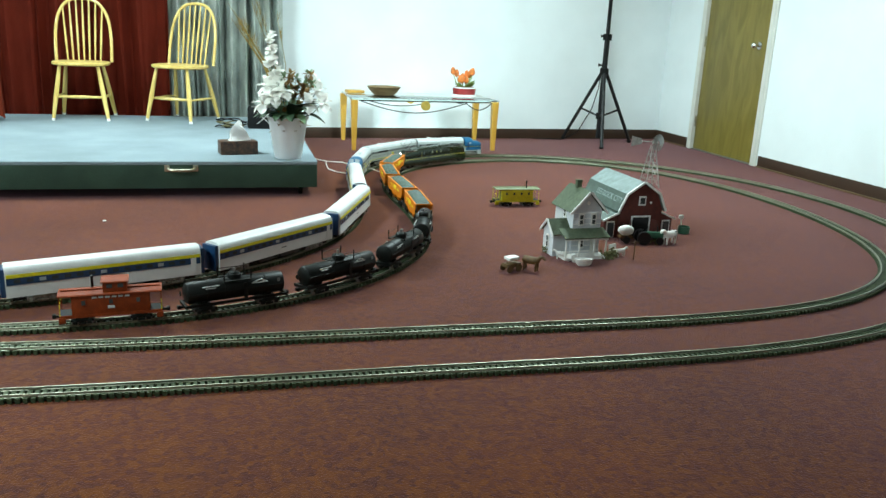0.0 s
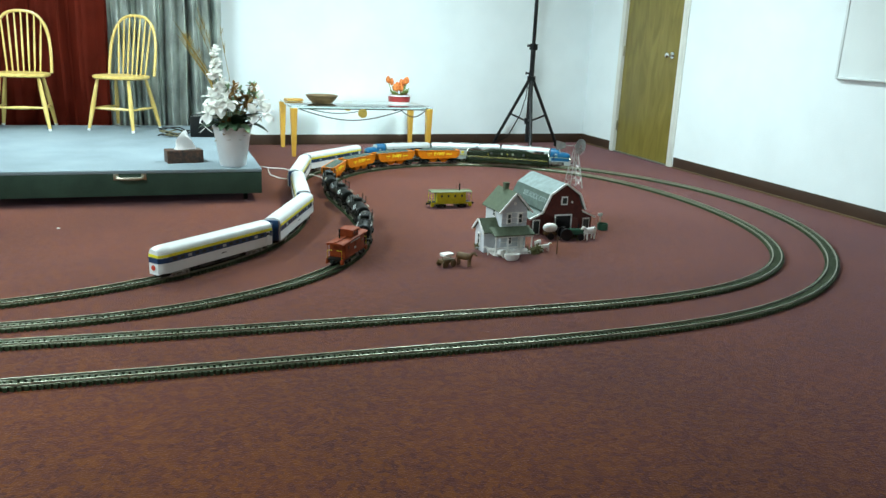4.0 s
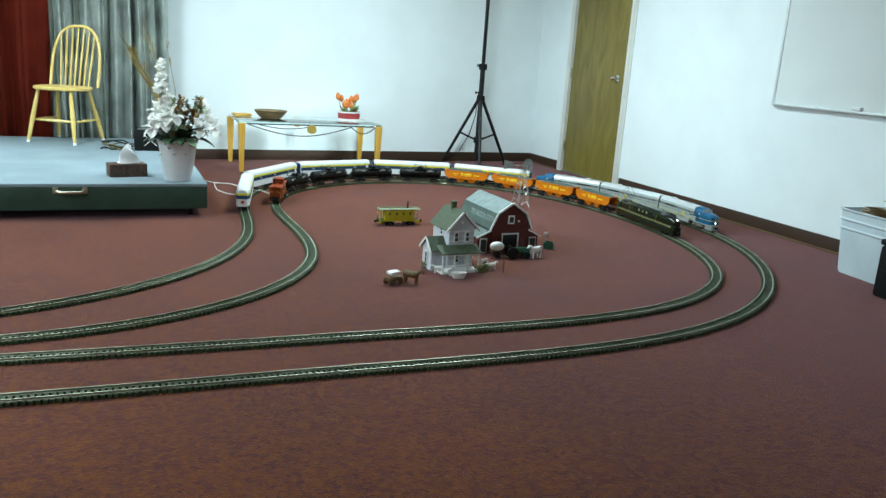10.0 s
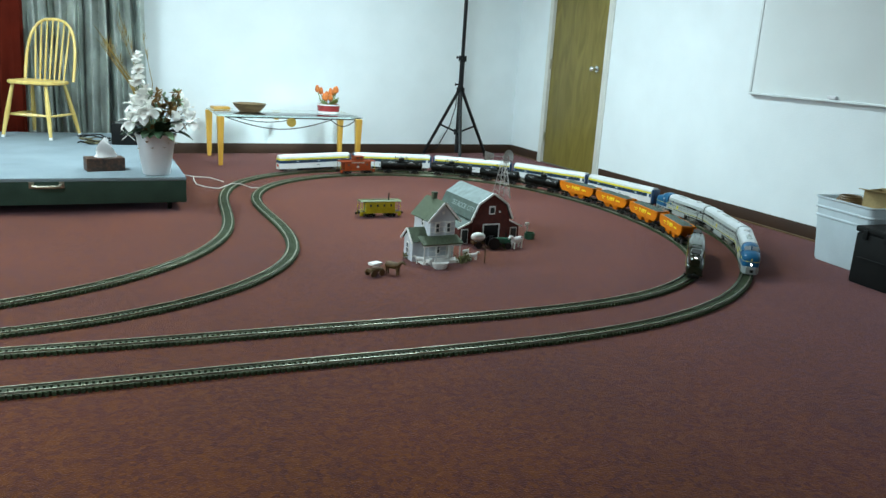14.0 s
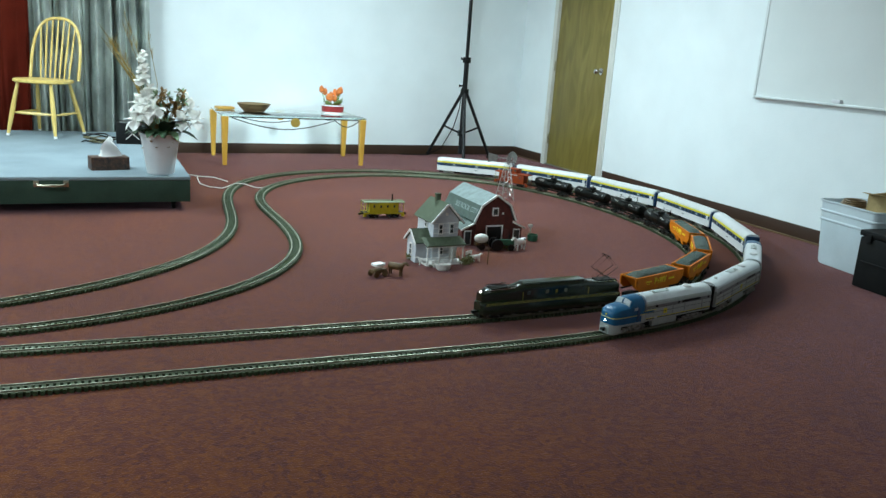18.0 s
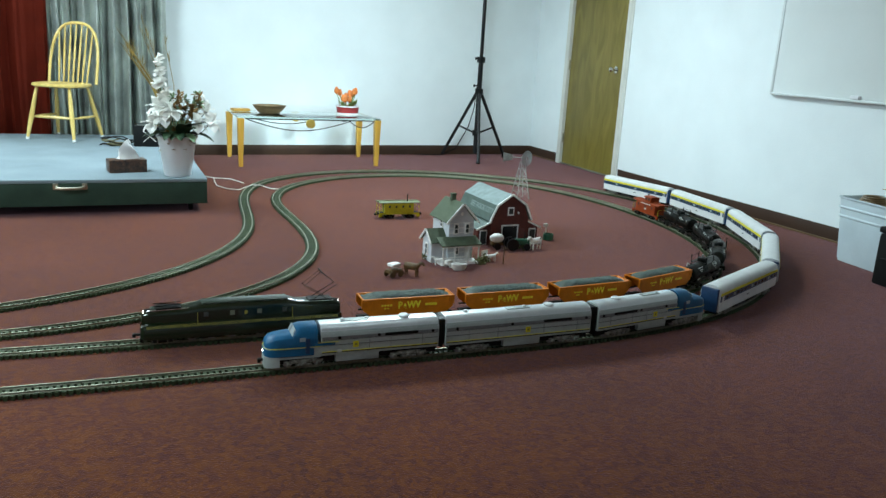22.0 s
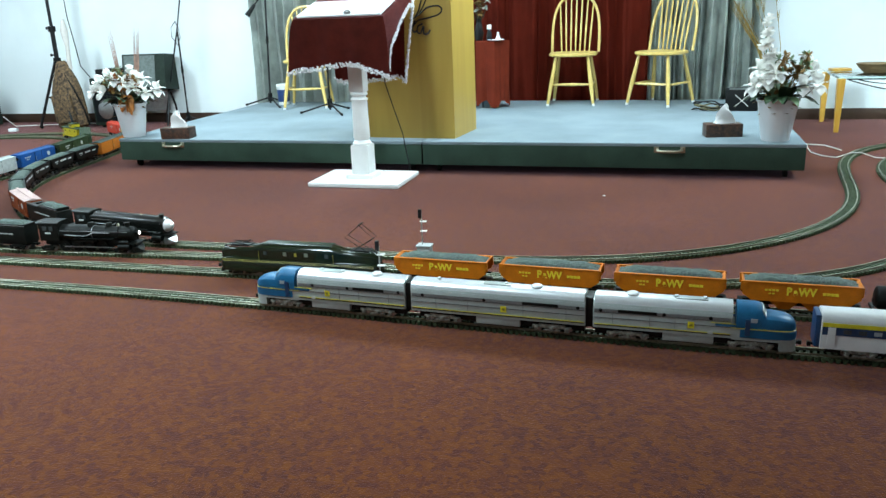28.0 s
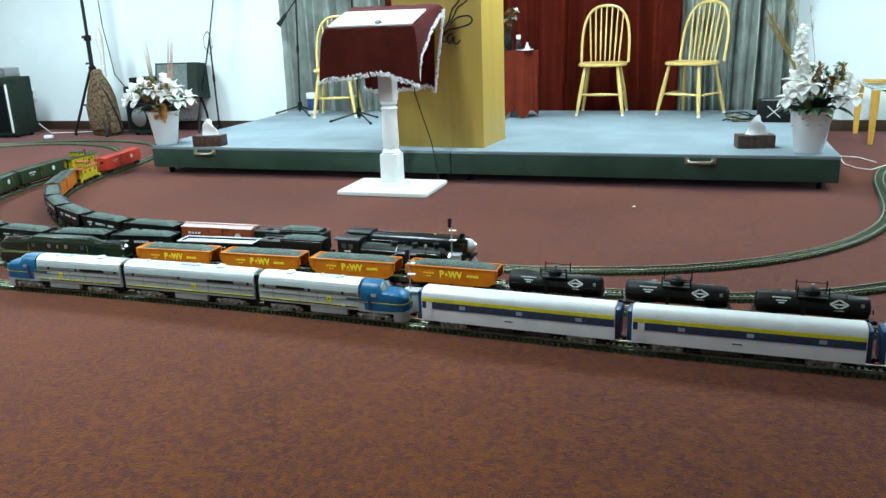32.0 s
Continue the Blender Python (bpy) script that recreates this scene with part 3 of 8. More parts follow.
def pulpit():
    p = thing("pulpit", "white turned pulpit draped with burgundy velvet and silver fringe", "pulpit")
    cx, cy = -2.21, 4.98
    part("base_plate", box(B(), cx, cy, 0.016, 0.64, 0.46, 0.032, bevel=0.014), WHITE, p)
    bm = B()
    box(bm, cx, cy, 0.045, 0.19, 0.19, 0.03, bevel=0.008)
    box(bm, cx, cy, 0.155, 0.128, 0.128, 0.20, bevel=0.012)
    lathe(bm, [(0.062, 0.255), (0.064, 0.265), (0.048, 0.285), (0.056, 0.30), (0.055, 0.38), (0.051, 0.48), (0.051, 0.54), (0.060, 0.555), (0.045, 0.57), (0.058, 0.585), (0.054, 0.60)], 20, (cx, cy, 0))
    box(bm, cx, cy, 0.842, 0.102, 0.102, 0.484, bevel=0.01)
    part("post", bm, WHITE, p)
    x0, x1, y0, y1, zf, zb = -2.525, -1.925, 4.74, 5.20, 1.075, 1.21

    def top(x, y):
        return zf + (zb - zf) * (y - y0) / (y1 - y0)
    bm = B()
    prism(bm, [(y0 + 0.012, zf - 0.06), (y1 - 0.012, zb - 0.06), (y1 - 0.012, zb - 0.012), (y0 + 0.012, zf - 0.012)], "x", x0 + 0.012, x1 - 0.012)
    part("desk", bm, CLOTH, p)
    bm = B()
    n = 24
    grid = [[bm.verts.new((x0 + (x1 - x0) * i / n, y0 + (y1 - y0) * j / 8, top(0, y0 + (y1 - y0) * j / 8) + 0.002 * math.sin(i * 0.9 + j))) for j in range(9)] for i in range(n + 1)]
    for i in range(n):
        for j in range(8):
            bm.faces.new((grid[i][j], grid[i + 1][j], grid[i + 1][j + 1], grid[i][j + 1]))

    def skirt(edge, drop, out, sway):
        prev, n = edge, len(edge) - 1
        for k in range(1, 7):
            row, f = [], k / 6
            for i, v in enumerate(edge):
                u = i / n
                ox, oy = out(u)
                g = f**0.5 * (1 + sway * math.sin(i * 0.8) * math.sin(math.pi * u))
                row.append(bm.verts.new((v.co.x + ox * g, v.co.y + oy * g, v.co.z - drop(u) * f)))
            for i in range(n):
                bm.faces.new((prev[i], prev[i + 1], row[i + 1], row[i]))
            prev = row
        return [v.co.copy() for v in prev]
    front = skirt([g[0] for g in grid], lambda u: 0.285 + 0.015 * math.sin(7 * u + 0.6) + 0.20 * max(0, u - 0.75) + 0.25 * max(0, 0.12 - u), lambda u: (0.04 * max(0, u - 0.8) * 5 - 0.045 * max(0, 0.2 - u) * 5, -0.035), 0.35)
    fall = ((0, 0.35), (0.06, 0.33), (0.13, 0.17), (0.25, 0.15), (0.45, 0.11), (0.7, 0.08), (1, 0.03))
    right = skirt(grid[-1], lambda u: float(np.interp(u, [p[0] for p in fall], [p[1] for p in fall])), lambda u: (0.025 + 0.04 * max(0, u - 0.35), -0.035 * max(0, 0.25 - u) * 4), 0.3)
    left = skirt(grid[0], lambda u: 0.324 - 0.1 * u, lambda u: (-0.045, -0.035 * max(0, 0.25 - u) * 4), 0.3)
    back = skirt([g[-1] for g in grid], lambda u: 0.545 + 0.015 * math.sin(5 * u) + 0.03 * max(0, u - 0.9) * 10, lambda u: (0.05 * max(0, 0.2 - u) * 5 - 0.04 * max(0, u - 0.8) * 5, 0.03), 0.4)
    bmesh.ops.solidify(bm, geom=bm.faces[:], thickness=0.003)
    part("velvet_cloth", bm, CLOTH, p, "burgundy velvet cloth hanging over the desk")
    rnd = random.Random(4)
    edge = right[-1]
    for line in (front, right, left, back, [edge.lerp(back[-1], k / 12) for k in range(13)]):
        bm = B()
        dense = []
        for a, b in zip(line, line[1:]):
            m = max(2, int((b - a).length / 0.007))
            dense += [a.lerp(b, k / m) for k in range(m)]
        for v in dense:
            for _ in range(3):
                o = Vector((rnd.uniform(-0.006, 0.006), rnd.uniform(-0.008, 0.008), rnd.uniform(-0.024, 0.006)))
                bmesh.ops.create_icosphere(bm, subdivisions=1, radius=rnd.uniform(0.0045, 0.008), matrix=Matrix.Translation(v + o))
        part("fringe", bm, FRINGE, p, "crimped silver-white fringe", kind="stuff")
    ob = solid("open_book", box(B(), 0, 0, 0, 0.56, 0.30, 0.012, bevel=0.003), PAGE, "open white book lying on the pulpit cloth", "book")
    ob.matrix_basis = pose(-2.225, 4.90, 1.131, math.degrees(math.atan2(zb - zf, y1 - y0)))
    mic = thing("desk_microphone", "small grey microphone clip on the pulpit edge", "microphone")
    bm = B()
    ball(bm, -2.17, 4.775, 1.105, 0.018, 1.4, 0.8, 1.1)
    part("capsule", bm, GREY_METAL, mic)


pulpit()
WIRE = mat("iron_black", (0.015, 0.015, 0.014), 0.45, 0.6, scale=30)
GOLD = mat("gold_paint", (0.55, 0.38, 0.08), 0.35, 0.6, scale=30)


def glass_mat():
    m = bpy.data.materials.new("table_glass")
    m.use_nodes = True
    b = m.node_tree.nodes["Principled BSDF"]
    b.inputs["Base Color"].default_value = (0.75, 0.92, 0.88, 1)
    b.inputs["Transmission Weight"].default_value, b.inputs["Roughness"].default_value, b.inputs["IOR"].default_value = 1.0, 0.02, 1.5
    return m


GLASS = glass_mat()


def side_table():
    t = thing("glass_table", "low glass-topped table on tapered honey pine legs", "table")
    zt = 0.455
    part("glass_top", box(B(), 1.76, 7.53, zt - 0.008, 1.34, 0.70, 0.014, bevel=0.003), GLASS, t, "clear glass top with a green edge").visible_shadow = False
    for q, (x, y) in enumerate(((1.13, 7.22), (2.39, 7.22), (1.12, 7.84), (2.40, 7.84))):
        d = 0.012 * (1 if x < 1.7 else -1)
        bm = B()
        loft(bm, [[(x - d + sx * w, y + sy * w, z) for sx, sy in ((-1, -1), (1, -1), (1, 1), (-1, 1))] for w, z in ((0.017, 0.0), (0.03, zt - 0.018))])
        part("leg", bm, LEG_WOOD, t)
    for y in (7.22, 7.84):
        part("iron_rail", box(B(), 1.76, y, zt - 0.022, 1.2, 0.012, 0.012), WIRE, t)
        bm = B()
        for x0, x1, sag in ((1.18, 2.14, 0.095), (2.13, 2.37, 0.06)):
            tube(bm, [(x0 + (x1 - x0) * k / 12, y, zt - 0.03 - sag * math.sin(math.pi * k / 12)) for k in range(13)], 0.005, 6)
        part("iron_swag", bm, WIRE, t, "black wrought iron swag")
        bm = B()
        rod(bm, (1.755, y - 0.015, 0.395), (1.755, y + 0.015, 0.395), 0.042, n=20)
        part("gold_disc", bm, GOLD, t, "gold painted round boss")
    for x in (1.12, 2.40):
        part("iron_rail", box(B(), x, 7.53, zt - 0.022, 0.012, 0.56, 0.012), WIRE, t)
    b = solid("wooden_bowl", lathe(B(), [(0.085, 0), (0.10, 0.008), (0.135, 0.045), (0.152, 0.07), (0.157, 0.076), (0.146, 0.072), (0.12, 0.035), (0.0, 0.02)], 28, cap=False), BOWL_WOOD, "shallow brown wooden bowl on the glass table", "bowl")
    b.matrix_basis = pose(1.44, 7.56, zt)
    bk = solid("wooden_tray", box(B(), 0, 0, 0.012, 0.16, 0.12, 0.024, bevel=0.004), LEG_WOOD, "small honey pine board on the table corner", "tray")
    bk.matrix_basis = pose(1.2, 7.75, zt, 0, 0, 8)


side_table()
TULIP = mat("tulip_orange", (0.68, 0.19, 0.035), 0.6, vary=0.3, scale=40)
TULIP_LEAF = mat("tulip_leaf", (0.20, 0.30, 0.07), 0.6, vary=0.3, scale=40)
POT_RED = mat("pot_red_glaze", (0.35, 0.03, 0.03), 0.35, vary=0.2, scale=40)


def leaf(bm, base, tip, width, bend=0.15, n=5):
    """A creased blade from base to tip."""
    base, tip = Vector(base), Vector(tip)
    d = tip - base
    side = d.cross(Vector((0, 0, 1)))
    side = side.normalized() if side.length > 1e-4 else Vector((1, 0, 0))
    up = side.cross(d).normalized()
    rows = []
    for i in range(n + 1):
        f = i / n
        w = width * math.sin(math.pi * min(0.98, 0.12 + 0.86 * f)) ** 0.8
        c = base + d * f - up * bend * d.length * (f * f - f) * 2 * -1
        rows.append([bm.verts.new(c - side * w + up * w * 0.3), bm.verts.new(c), bm.verts.new(c + side * w + up * w * 0.3)])
    for a, b in zip(rows, rows[1:]):
        for k in (0, 1):
            bm.faces.new((a[k], a[k + 1], b[k + 1], b[k]))


def tulips():
    t = thing("tulip_pot", "orange tulips in a low red and white pot on the table", "potted flowers", pose(2.21, 7.58, 0.455))
    part("pot", lathe(B(), [(0.10, 0), (0.105, 0.02), (0.11, 0.08), (0.105, 0.085), (0.095, 0.07), (0, 0.06)], 24, cap=False), POT_RED, t, "red glazed band")
    part("pot_foot", lathe(B(), [(0.107, 0.0), (0.109, 0.0), (0.111, 0.022), (0.107, 0.022)], 24, cap=False), WHITE, t, "white lower rim")
    part("pot_rim", lathe(B(), [(0.109, 0.078), (0.114, 0.078), (0.114, 0.09), (0.102, 0.09)], 24, cap=False), WHITE, t, "white upper rim")
    rnd = random.Random(11)
    for k in range(10):
        a = 2 * math.pi * k / 10 + rnd.uniform(-0.3, 0.3)
        r, h = rnd.uniform(0.02, 0.10), rnd.uniform(0.13, 0.215)
        hx, hy = r * math.cos(a) * 1.15, r * math.sin(a)
        part("stem", tube(B(), [(hx * 0.3, hy * 0.3, 0.07), (hx * 0.7, hy * 0.7, h * 0.6), (hx, hy, h)], 0.004, 5), TULIP_LEAF, t)
        bm = lathe(B(), [(0.004, h - 0.016), (0.021, h), (0.024, h + 0.018), (0.018, h + 0.040), (0.008, h + 0.055), (0.0, h + 0.052)], 12, (hx, hy, 0), cap=False)
        part("tulip", bm, TULIP, t)
    for k in range(18):
        a = rnd.uniform(0, 2 * math.pi)
        bm = B()
        leaf(bm, (0.02 * math.cos(a), 0.02 * math.sin(a), 0.07), (0.10 * math.cos(a), 0.10 * math.sin(a), rnd.uniform(0.11, 0.16)), 0.022, 0.2)
        part("leaf", bm, TULIP_LEAF, t)


tulips()


def flower_pot(m, seed, flip, label):
    f = thing("flower_arrangement", label, "flower arrangement", m, "flower pots at the stage corners")
    rnd = random.Random(seed)
    part("pot", lathe(B(), [(0.0, 0.0), (0.082, 0.0), (0.085, 0.006), (0.122, 0.245), (0.130, 0.25), (0.130, 0.262), (0.118, 0.262), (0.112, 0.235), (0, 0.225)], 32, cap=False), WHITE_PLASTIC, f, "tapered white plastic pot")
    bm = B()
    for _ in range(70):
        a, r = rnd.uniform(0, 2 * math.pi), rnd.uniform(0.03, 0.15)
        z = 0.25 + rnd.uniform(-0.05, 0.05) - max(0, r - 0.11) * 0.5
        leaf(bm, (r * 0.6 * math.cos(a), r * 0.6 * math.sin(a), z), (r * 1.1 * math.cos(a + 0.2), r * 1.1 * math.sin(a + 0.2), z + rnd.uniform(-0.06, 0.05)), 0.014, 0.2, 3)
    part("filler", bm, RUST, f, "rust-brown moss and leaves at the rim", kind="stuff")
    for k in range(44):
        a = rnd.uniform(0, 2 * math.pi)
        bm = B()
        r0, r1 = 0.06, rnd.uniform(0.15, 0.26)
        leaf(bm, (r0 * math.cos(a), r0 * math.sin(a), 0.27), (r1 * math.cos(a), r1 * math.sin(a), 0.27 + rnd.uniform(-0.04, 0.10)), 0.034, -0.25)
        part("leaf", bm, LEAF if k % 7 else LEAF_PALE, f)
    spots = [(-0.15, -0.05, 0.34), (-0.09, -0.09, 0.38), (-0.04, -0.10, 0.42), (0.12, -0.10, 0.35), (0.18, -0.03, 0.42), (0.21, -0.05, 0.35), (-0.12, -0.02, 0.44), (0.15, 0.03, 0.46), (-0.19, 0.02, 0.36), (0.03, -0.09, 0.44)]
    wide = 1.0 if flip > 0 else 1.3
    spots = [(flip * x * wide, y, z) for x, y, z in spots]
    for x, y, z in spots[: 8 if flip > 0 else 10]:
        bm = B()
        face = Vector((x, y - 0.08, 0.06)).normalized()
        q = face.to_track_quat("Z", "Y")
        for k in range(6):
            a = 2 * math.pi * k / 6 + rnd.uniform(-0.2, 0.2)
            reach = 0.078 if flip > 0 else 0.070
            tip = q @ Vector((reach * math.cos(a), reach * math.sin(a), 0.028))
            leaf(bm, Vector((x, y, z)) * 1.0, Vector((x, y, z)) + tip, 0.036 if flip > 0 else 0.032, -0.2)
        part("lily", bm, PETAL, f, "white silk lily")
        part("stem", tube(B(), [(x * 0.2, y * 0.2, 0.24), (x * 0.7, y * 0.7, z - 0.07), (x, y, z)], 0.003, 5), LEAF, f)
    stalk = [Vector((flip * (-0.03 - 0.075 * math.sin(k / 12 * 2.0)), -0.02, 0.30 + 0.040 * k)) for k in range(13 if flip > 0 else 6)]
    part("orchid_stem", tube(B(), stalk, 0.004, 5), LEAF_PALE, f)
    for k in range(2, len(stalk)):
        for s in (-1, 1) if k < 6 else ((-1,) if k % 2 else (1,)):
            bm = B()
            c = stalk[k] + Vector((s * rnd.uniform(0.008, 0.05) * (1.25 - k / 12), -0.02 + rnd.uniform(-0.02, 0.01), rnd.uniform(-0.03, 0.03)))
            w = rnd.uniform(0.042, 0.055) * (1.1 - k / 26)
            for j in range(5):
                a = 2 * math.pi * j / 5 + k
                leaf(bm, c, c + Vector((w * 0.9 * math.cos(a), -0.02 + 0.012 * math.sin(a + k), w * 0.9 * math.sin(a))), w * 0.80, 0.16, 4)
            part("blossom", bm, PETAL, f, "white orchid blossom")
    for k in range(34):
        x, y = flip * rnd.uniform(-0.03, 0.15), rnd.uniform(-0.11, 0.05)
        z = 0.38 + rnd.uniform(0, 0.15)
        bm = B()
        for j in range(5):
            a = rnd.uniform(0, 6.28)
            leaf(bm, (x, y, z), (x + 0.04 * math.cos(a), y + 0.02 * math.sin(2 * a), z + 0.035 * math.sin(a)), 0.013, 0.1, 3)
        part("filler_sprig", bm, RUST if k % 3 else LEAF_PALE, f)
        part("sprig_stem", tube(B(), [(x * 0.3, y * 0.3, 0.26), (x, y, z)], 0.0015, 4), RUST, f)
    for k in range(11 if flip > 0 else 0):
        lean = flip * (-0.34 if k < 4 else rnd.uniform(-0.30, -0.02))
        hgt = rnd.uniform(0.55, 0.7) if k < 4 else rnd.uniform(0.50, 0.72)
        y = rnd.uniform(-0.05, 0.12)
        a, b = Vector((flip * -0.02, 0.03, 0.26)), Vector((lean + rnd.uniform(-0.03, 0.03), y, 0.26 + hgt))
        mid = a.lerp(b, 0.5) + Vector((flip * 0.03, 0, 0.02))
        part("dried_grass", tube(B(), [a, mid, b], [0.005, 0.0045, 0.001] if k < 4 else [0.0028, 0.0022, 0.001], 5), DRIED, f, "tall dried grass stalk")
        if k >= 4:
            bm = B()
            for _ in range(14):
                t = rnd.uniform(0.72, 1.0)
                c = mid.lerp(b, t * 2 - 1)
                leaf(bm, c, c + Vector((rnd.uniform(-0.02, 0.02), rnd.uniform(-0.015, 0.015), 0.05)), 0.0022, 0.1, 2)
            part("plume", bm, DRIED, f, "feathery tan plume", kind="stuff")
    if flip < 0:
        for k in range(8):
            bm = B()
            x = 0.015 + 0.014 * k
            leaf(bm, (x * 0.7, -0.09, 0.33), (x + rnd.uniform(-0.03, 0.05), -0.14, 0.20 + rnd.uniform(-0.02, 0.09)), 0.024, 0.2, 5)
            part("autumn_leaf", bm, AUTUMN, f, "orange-brown silk leaf over the rim")
        for k in range(26):
            bm = B()
            x, y, z = rnd.uniform(-0.12, 0.14), rnd.uniform(-0.12, 0.0), rnd.uniform(0.36, 0.50)
            for j in range(5):
                a = rnd.uniform(0, 6.28)
                leaf(bm, (x, y, z), (x + 0.04 * math.cos(a), y - 0.01, z + 0.04 * math.sin(a)), 0.014, 0.1, 3)
            part("filler_sprig", bm, RUST if k % 2 else AUTUMN, f)
        for k in range(9):
            x = 0.10 + 0.012 * k if k < 5 else -0.12 + 0.012 * (k - 5)
            part("reed", tube(B(), [(x * 0.4, 0.02, 0.28), (x * 0.8, 0.02, 0.55), (x * 1.05, 0.03, 0.80 + 0.03 * math.sin(k * 2.1))], [0.003, 0.004, 0.001], 5), REED, f, "pale reddish dried reed")


flower_pot(pose(0.43, 5.43, PT), 21, 1, "white silk lilies and orchids in a white pot")
flower_pot(pose(-4.325, 5.42, PT), 37, -1, "white silk lilies and dried grass in a white pot")


def tissue_box(m):
    t = thing("tissue_box", "brown printed tissue box with a white tissue pulled up", "tissue box", m, "tissue boxes on the stage edge")
    part("carton", box(B(), 0, 0, 0.042, 0.235, 0.12, 0.084, bevel=0.003), TISSUE_BOX, t)
    part("slot_film", lathe(B(), [(0.0, 0.0845), (0.055, 0.0845), (0.056, 0.0855), (0, 0.0857)], 20, squash=0.45, cap=False), WHITE, t)
    bm = B()
    rnd = random.Random(2)
    rings = []
    for j in range(7):
        v = j / 6
        ring = []
        for k in range(14):
            a = 2 * math.pi * k / 14
            r = (0.045 * (1 - v) ** 0.6 + 0.006) * (1 + 0.35 * math.sin(3 * a + 4 * v + 1))
            ring.append(bm.verts.new((r * math.cos(a) * 1.25 + 0.012 * v, 0.5 * r * math.sin(a) + 0.008 * math.sin(6 * v), 0.083 + 0.115 * v + 0.018 * v * math.sin(2 * a))))
        rings.append(ring)
    for a, b in zip(rings, rings[1:]):
        for k in range(14):
            bm.faces.new((a[k], a[(k + 1) % 14], b[(k + 1) % 14], b[k]))
    bm.faces.new(rings[-1])
    part("tissue", bm, PAGE, t, "crumpled white tissue")
    return t


tb = tissue_box(pose(0.12, 5.59, PT, 0, 0, 10))
copy_thing(tb, pose(-3.87, 5.345, PT, 0, 0, 6))


def tripod_stand(m, hub, spread, top, turn, label, r=0.018):
    """A speaker stand: telescopic pole, three legs with braces, hub and knobs."""
    s = thing("tripod_stand", label, "stand", m, "stands along the wall")
    part("lower_pole", rod(B(), (0, 0, 0.06), (0, 0, hub + 0.35), r * 1.15, n=14), BLACK, s)
    part("upper_pole", rod(B(), (0, 0, hub + 0.3), (0, 0, top), r * 0.85, n=14), BLACK, s)
    for z in (hub, hub + 0.33, 0.28):
        bm = B()
        rod(bm, (0, 0, z - 0.03), (0, 0, z + 0.03), r * 1.9, n=14)
        part("collar", bm, SOFT_BLACK, s)
    for z in (hub + 0.06, hub + 0.34):
        part("knob", tube(B(), [(0, 0, z), (-0.05, 0, z), (-0.065, 0, z)], [0.008, 0.008, 0.017], 8), SOFT_BLACK, s)
    for k in range(3):
        a = radians(turn + 120 * k)
        c, q = math.cos(a), math.sin(a)
        foot = Vector((spread * c, spread * q, 0.012))
        head = Vector((0.03 * c, 0.03 * q, hub - 0.02))
        leg = part("leg", rod(B(), head, foot, r * 0.75, n=10), BLACK, s)
        part("rubber_foot", rod(B(), foot - Vector((c, q, 0)) * 0.02 + Vector((0, 0, 0.012)), foot, r * 0.95, n=10), SOFT_BLACK, leg)
        mid = head.lerp(foot, 0.52)
        part("brace", rod(B(), (0.025 * c, 0.025 * q, 0.28), mid, r * 0.45, n=8), BLACK, s)
    return s


tripod_stand(pose(3.69, 7.70, 0), 0.72, 0.40, 2.3, 250, "black steel speaker stand on three braced legs", 0.023)
sp = thing("loudspeaker", "black loudspeaker on top of the stand", "loudspeaker", pose(3.69, 7.70, 2.28))
part("cabinet", box(B(), 0, 0, 0.2, 0.30, 0.26, 0.40, bevel=0.015), SOFT_BLACK, sp)
part("grille", box(B(), 0, -0.134, 0.2, 0.27, 0.012, 0.37, bevel=0.004), BLACK, sp)
cb = B()
tube(cb, [(3.68, 7.66, 1.7), (3.66, 7.65, 1.3), (3.67, 7.65, 1.0), (3.63, 7.64, 0.75), (3.61, 7.63, 0.55), (3.57, 7.66, 0.35), (3.50, 7.8, 0.1), (3.4, 7.95, 0.008), (3.1, 7.98, 0.008)], 0.005, 6)
solid("speaker_cable", cb, SOFT_BLACK, "thin black cable hanging along the stand", "cable")
# ---- small things on the stage ----
CLOTH_RED = mat("tablecloth_dusty_red", (0.145, 0.020, 0.008), 0.85, vary=0.15, scale=8, fine=200, bump=0.2, spec=0.12)
BLUE_CUP = mat("cup_blue", (0.02, 0.05, 0.16), 0.35, vary=0.15, scale=20)
CLEAR = mat("bin_clear_plastic", (0.58, 0.67, 0.71), 0.25, vary=0.06, scale=5)
CARD = mat("cardboard", (0.40, 0.29, 0.13), 0.85, vary=0.12, scale=8, fine=120)
TEAL_CASE = mat("amp_vinyl_dark_green", (0.014, 0.024, 0.017), 0.6, vary=0.25, scale=30, fine=300, bump=0.3, spec=0.2)
GRILLE = mat("speaker_cloth_black", (0.005, 0.006, 0.007), 0.9, vary=0.3, scale=60, fine=400, bump=0.3, spec=0.1)
AMP_PANEL = mat("amp_panel_grey", (0.13, 0.155, 0.145), 0.7, vary=0.2, scale=40, fine=300, bump=0.2, spec=0.2)
CAMO = mat("bag_mottled_brown", (0.125, 0.075, 0.034), 0.85, vary=0.5, scale=34, fine=110, stain=(0.016, 0.011, 0.008))
WHITE_CORD = mat("cord_white", (0.62, 0.58, 0.54), 0.6, vary=0.06)


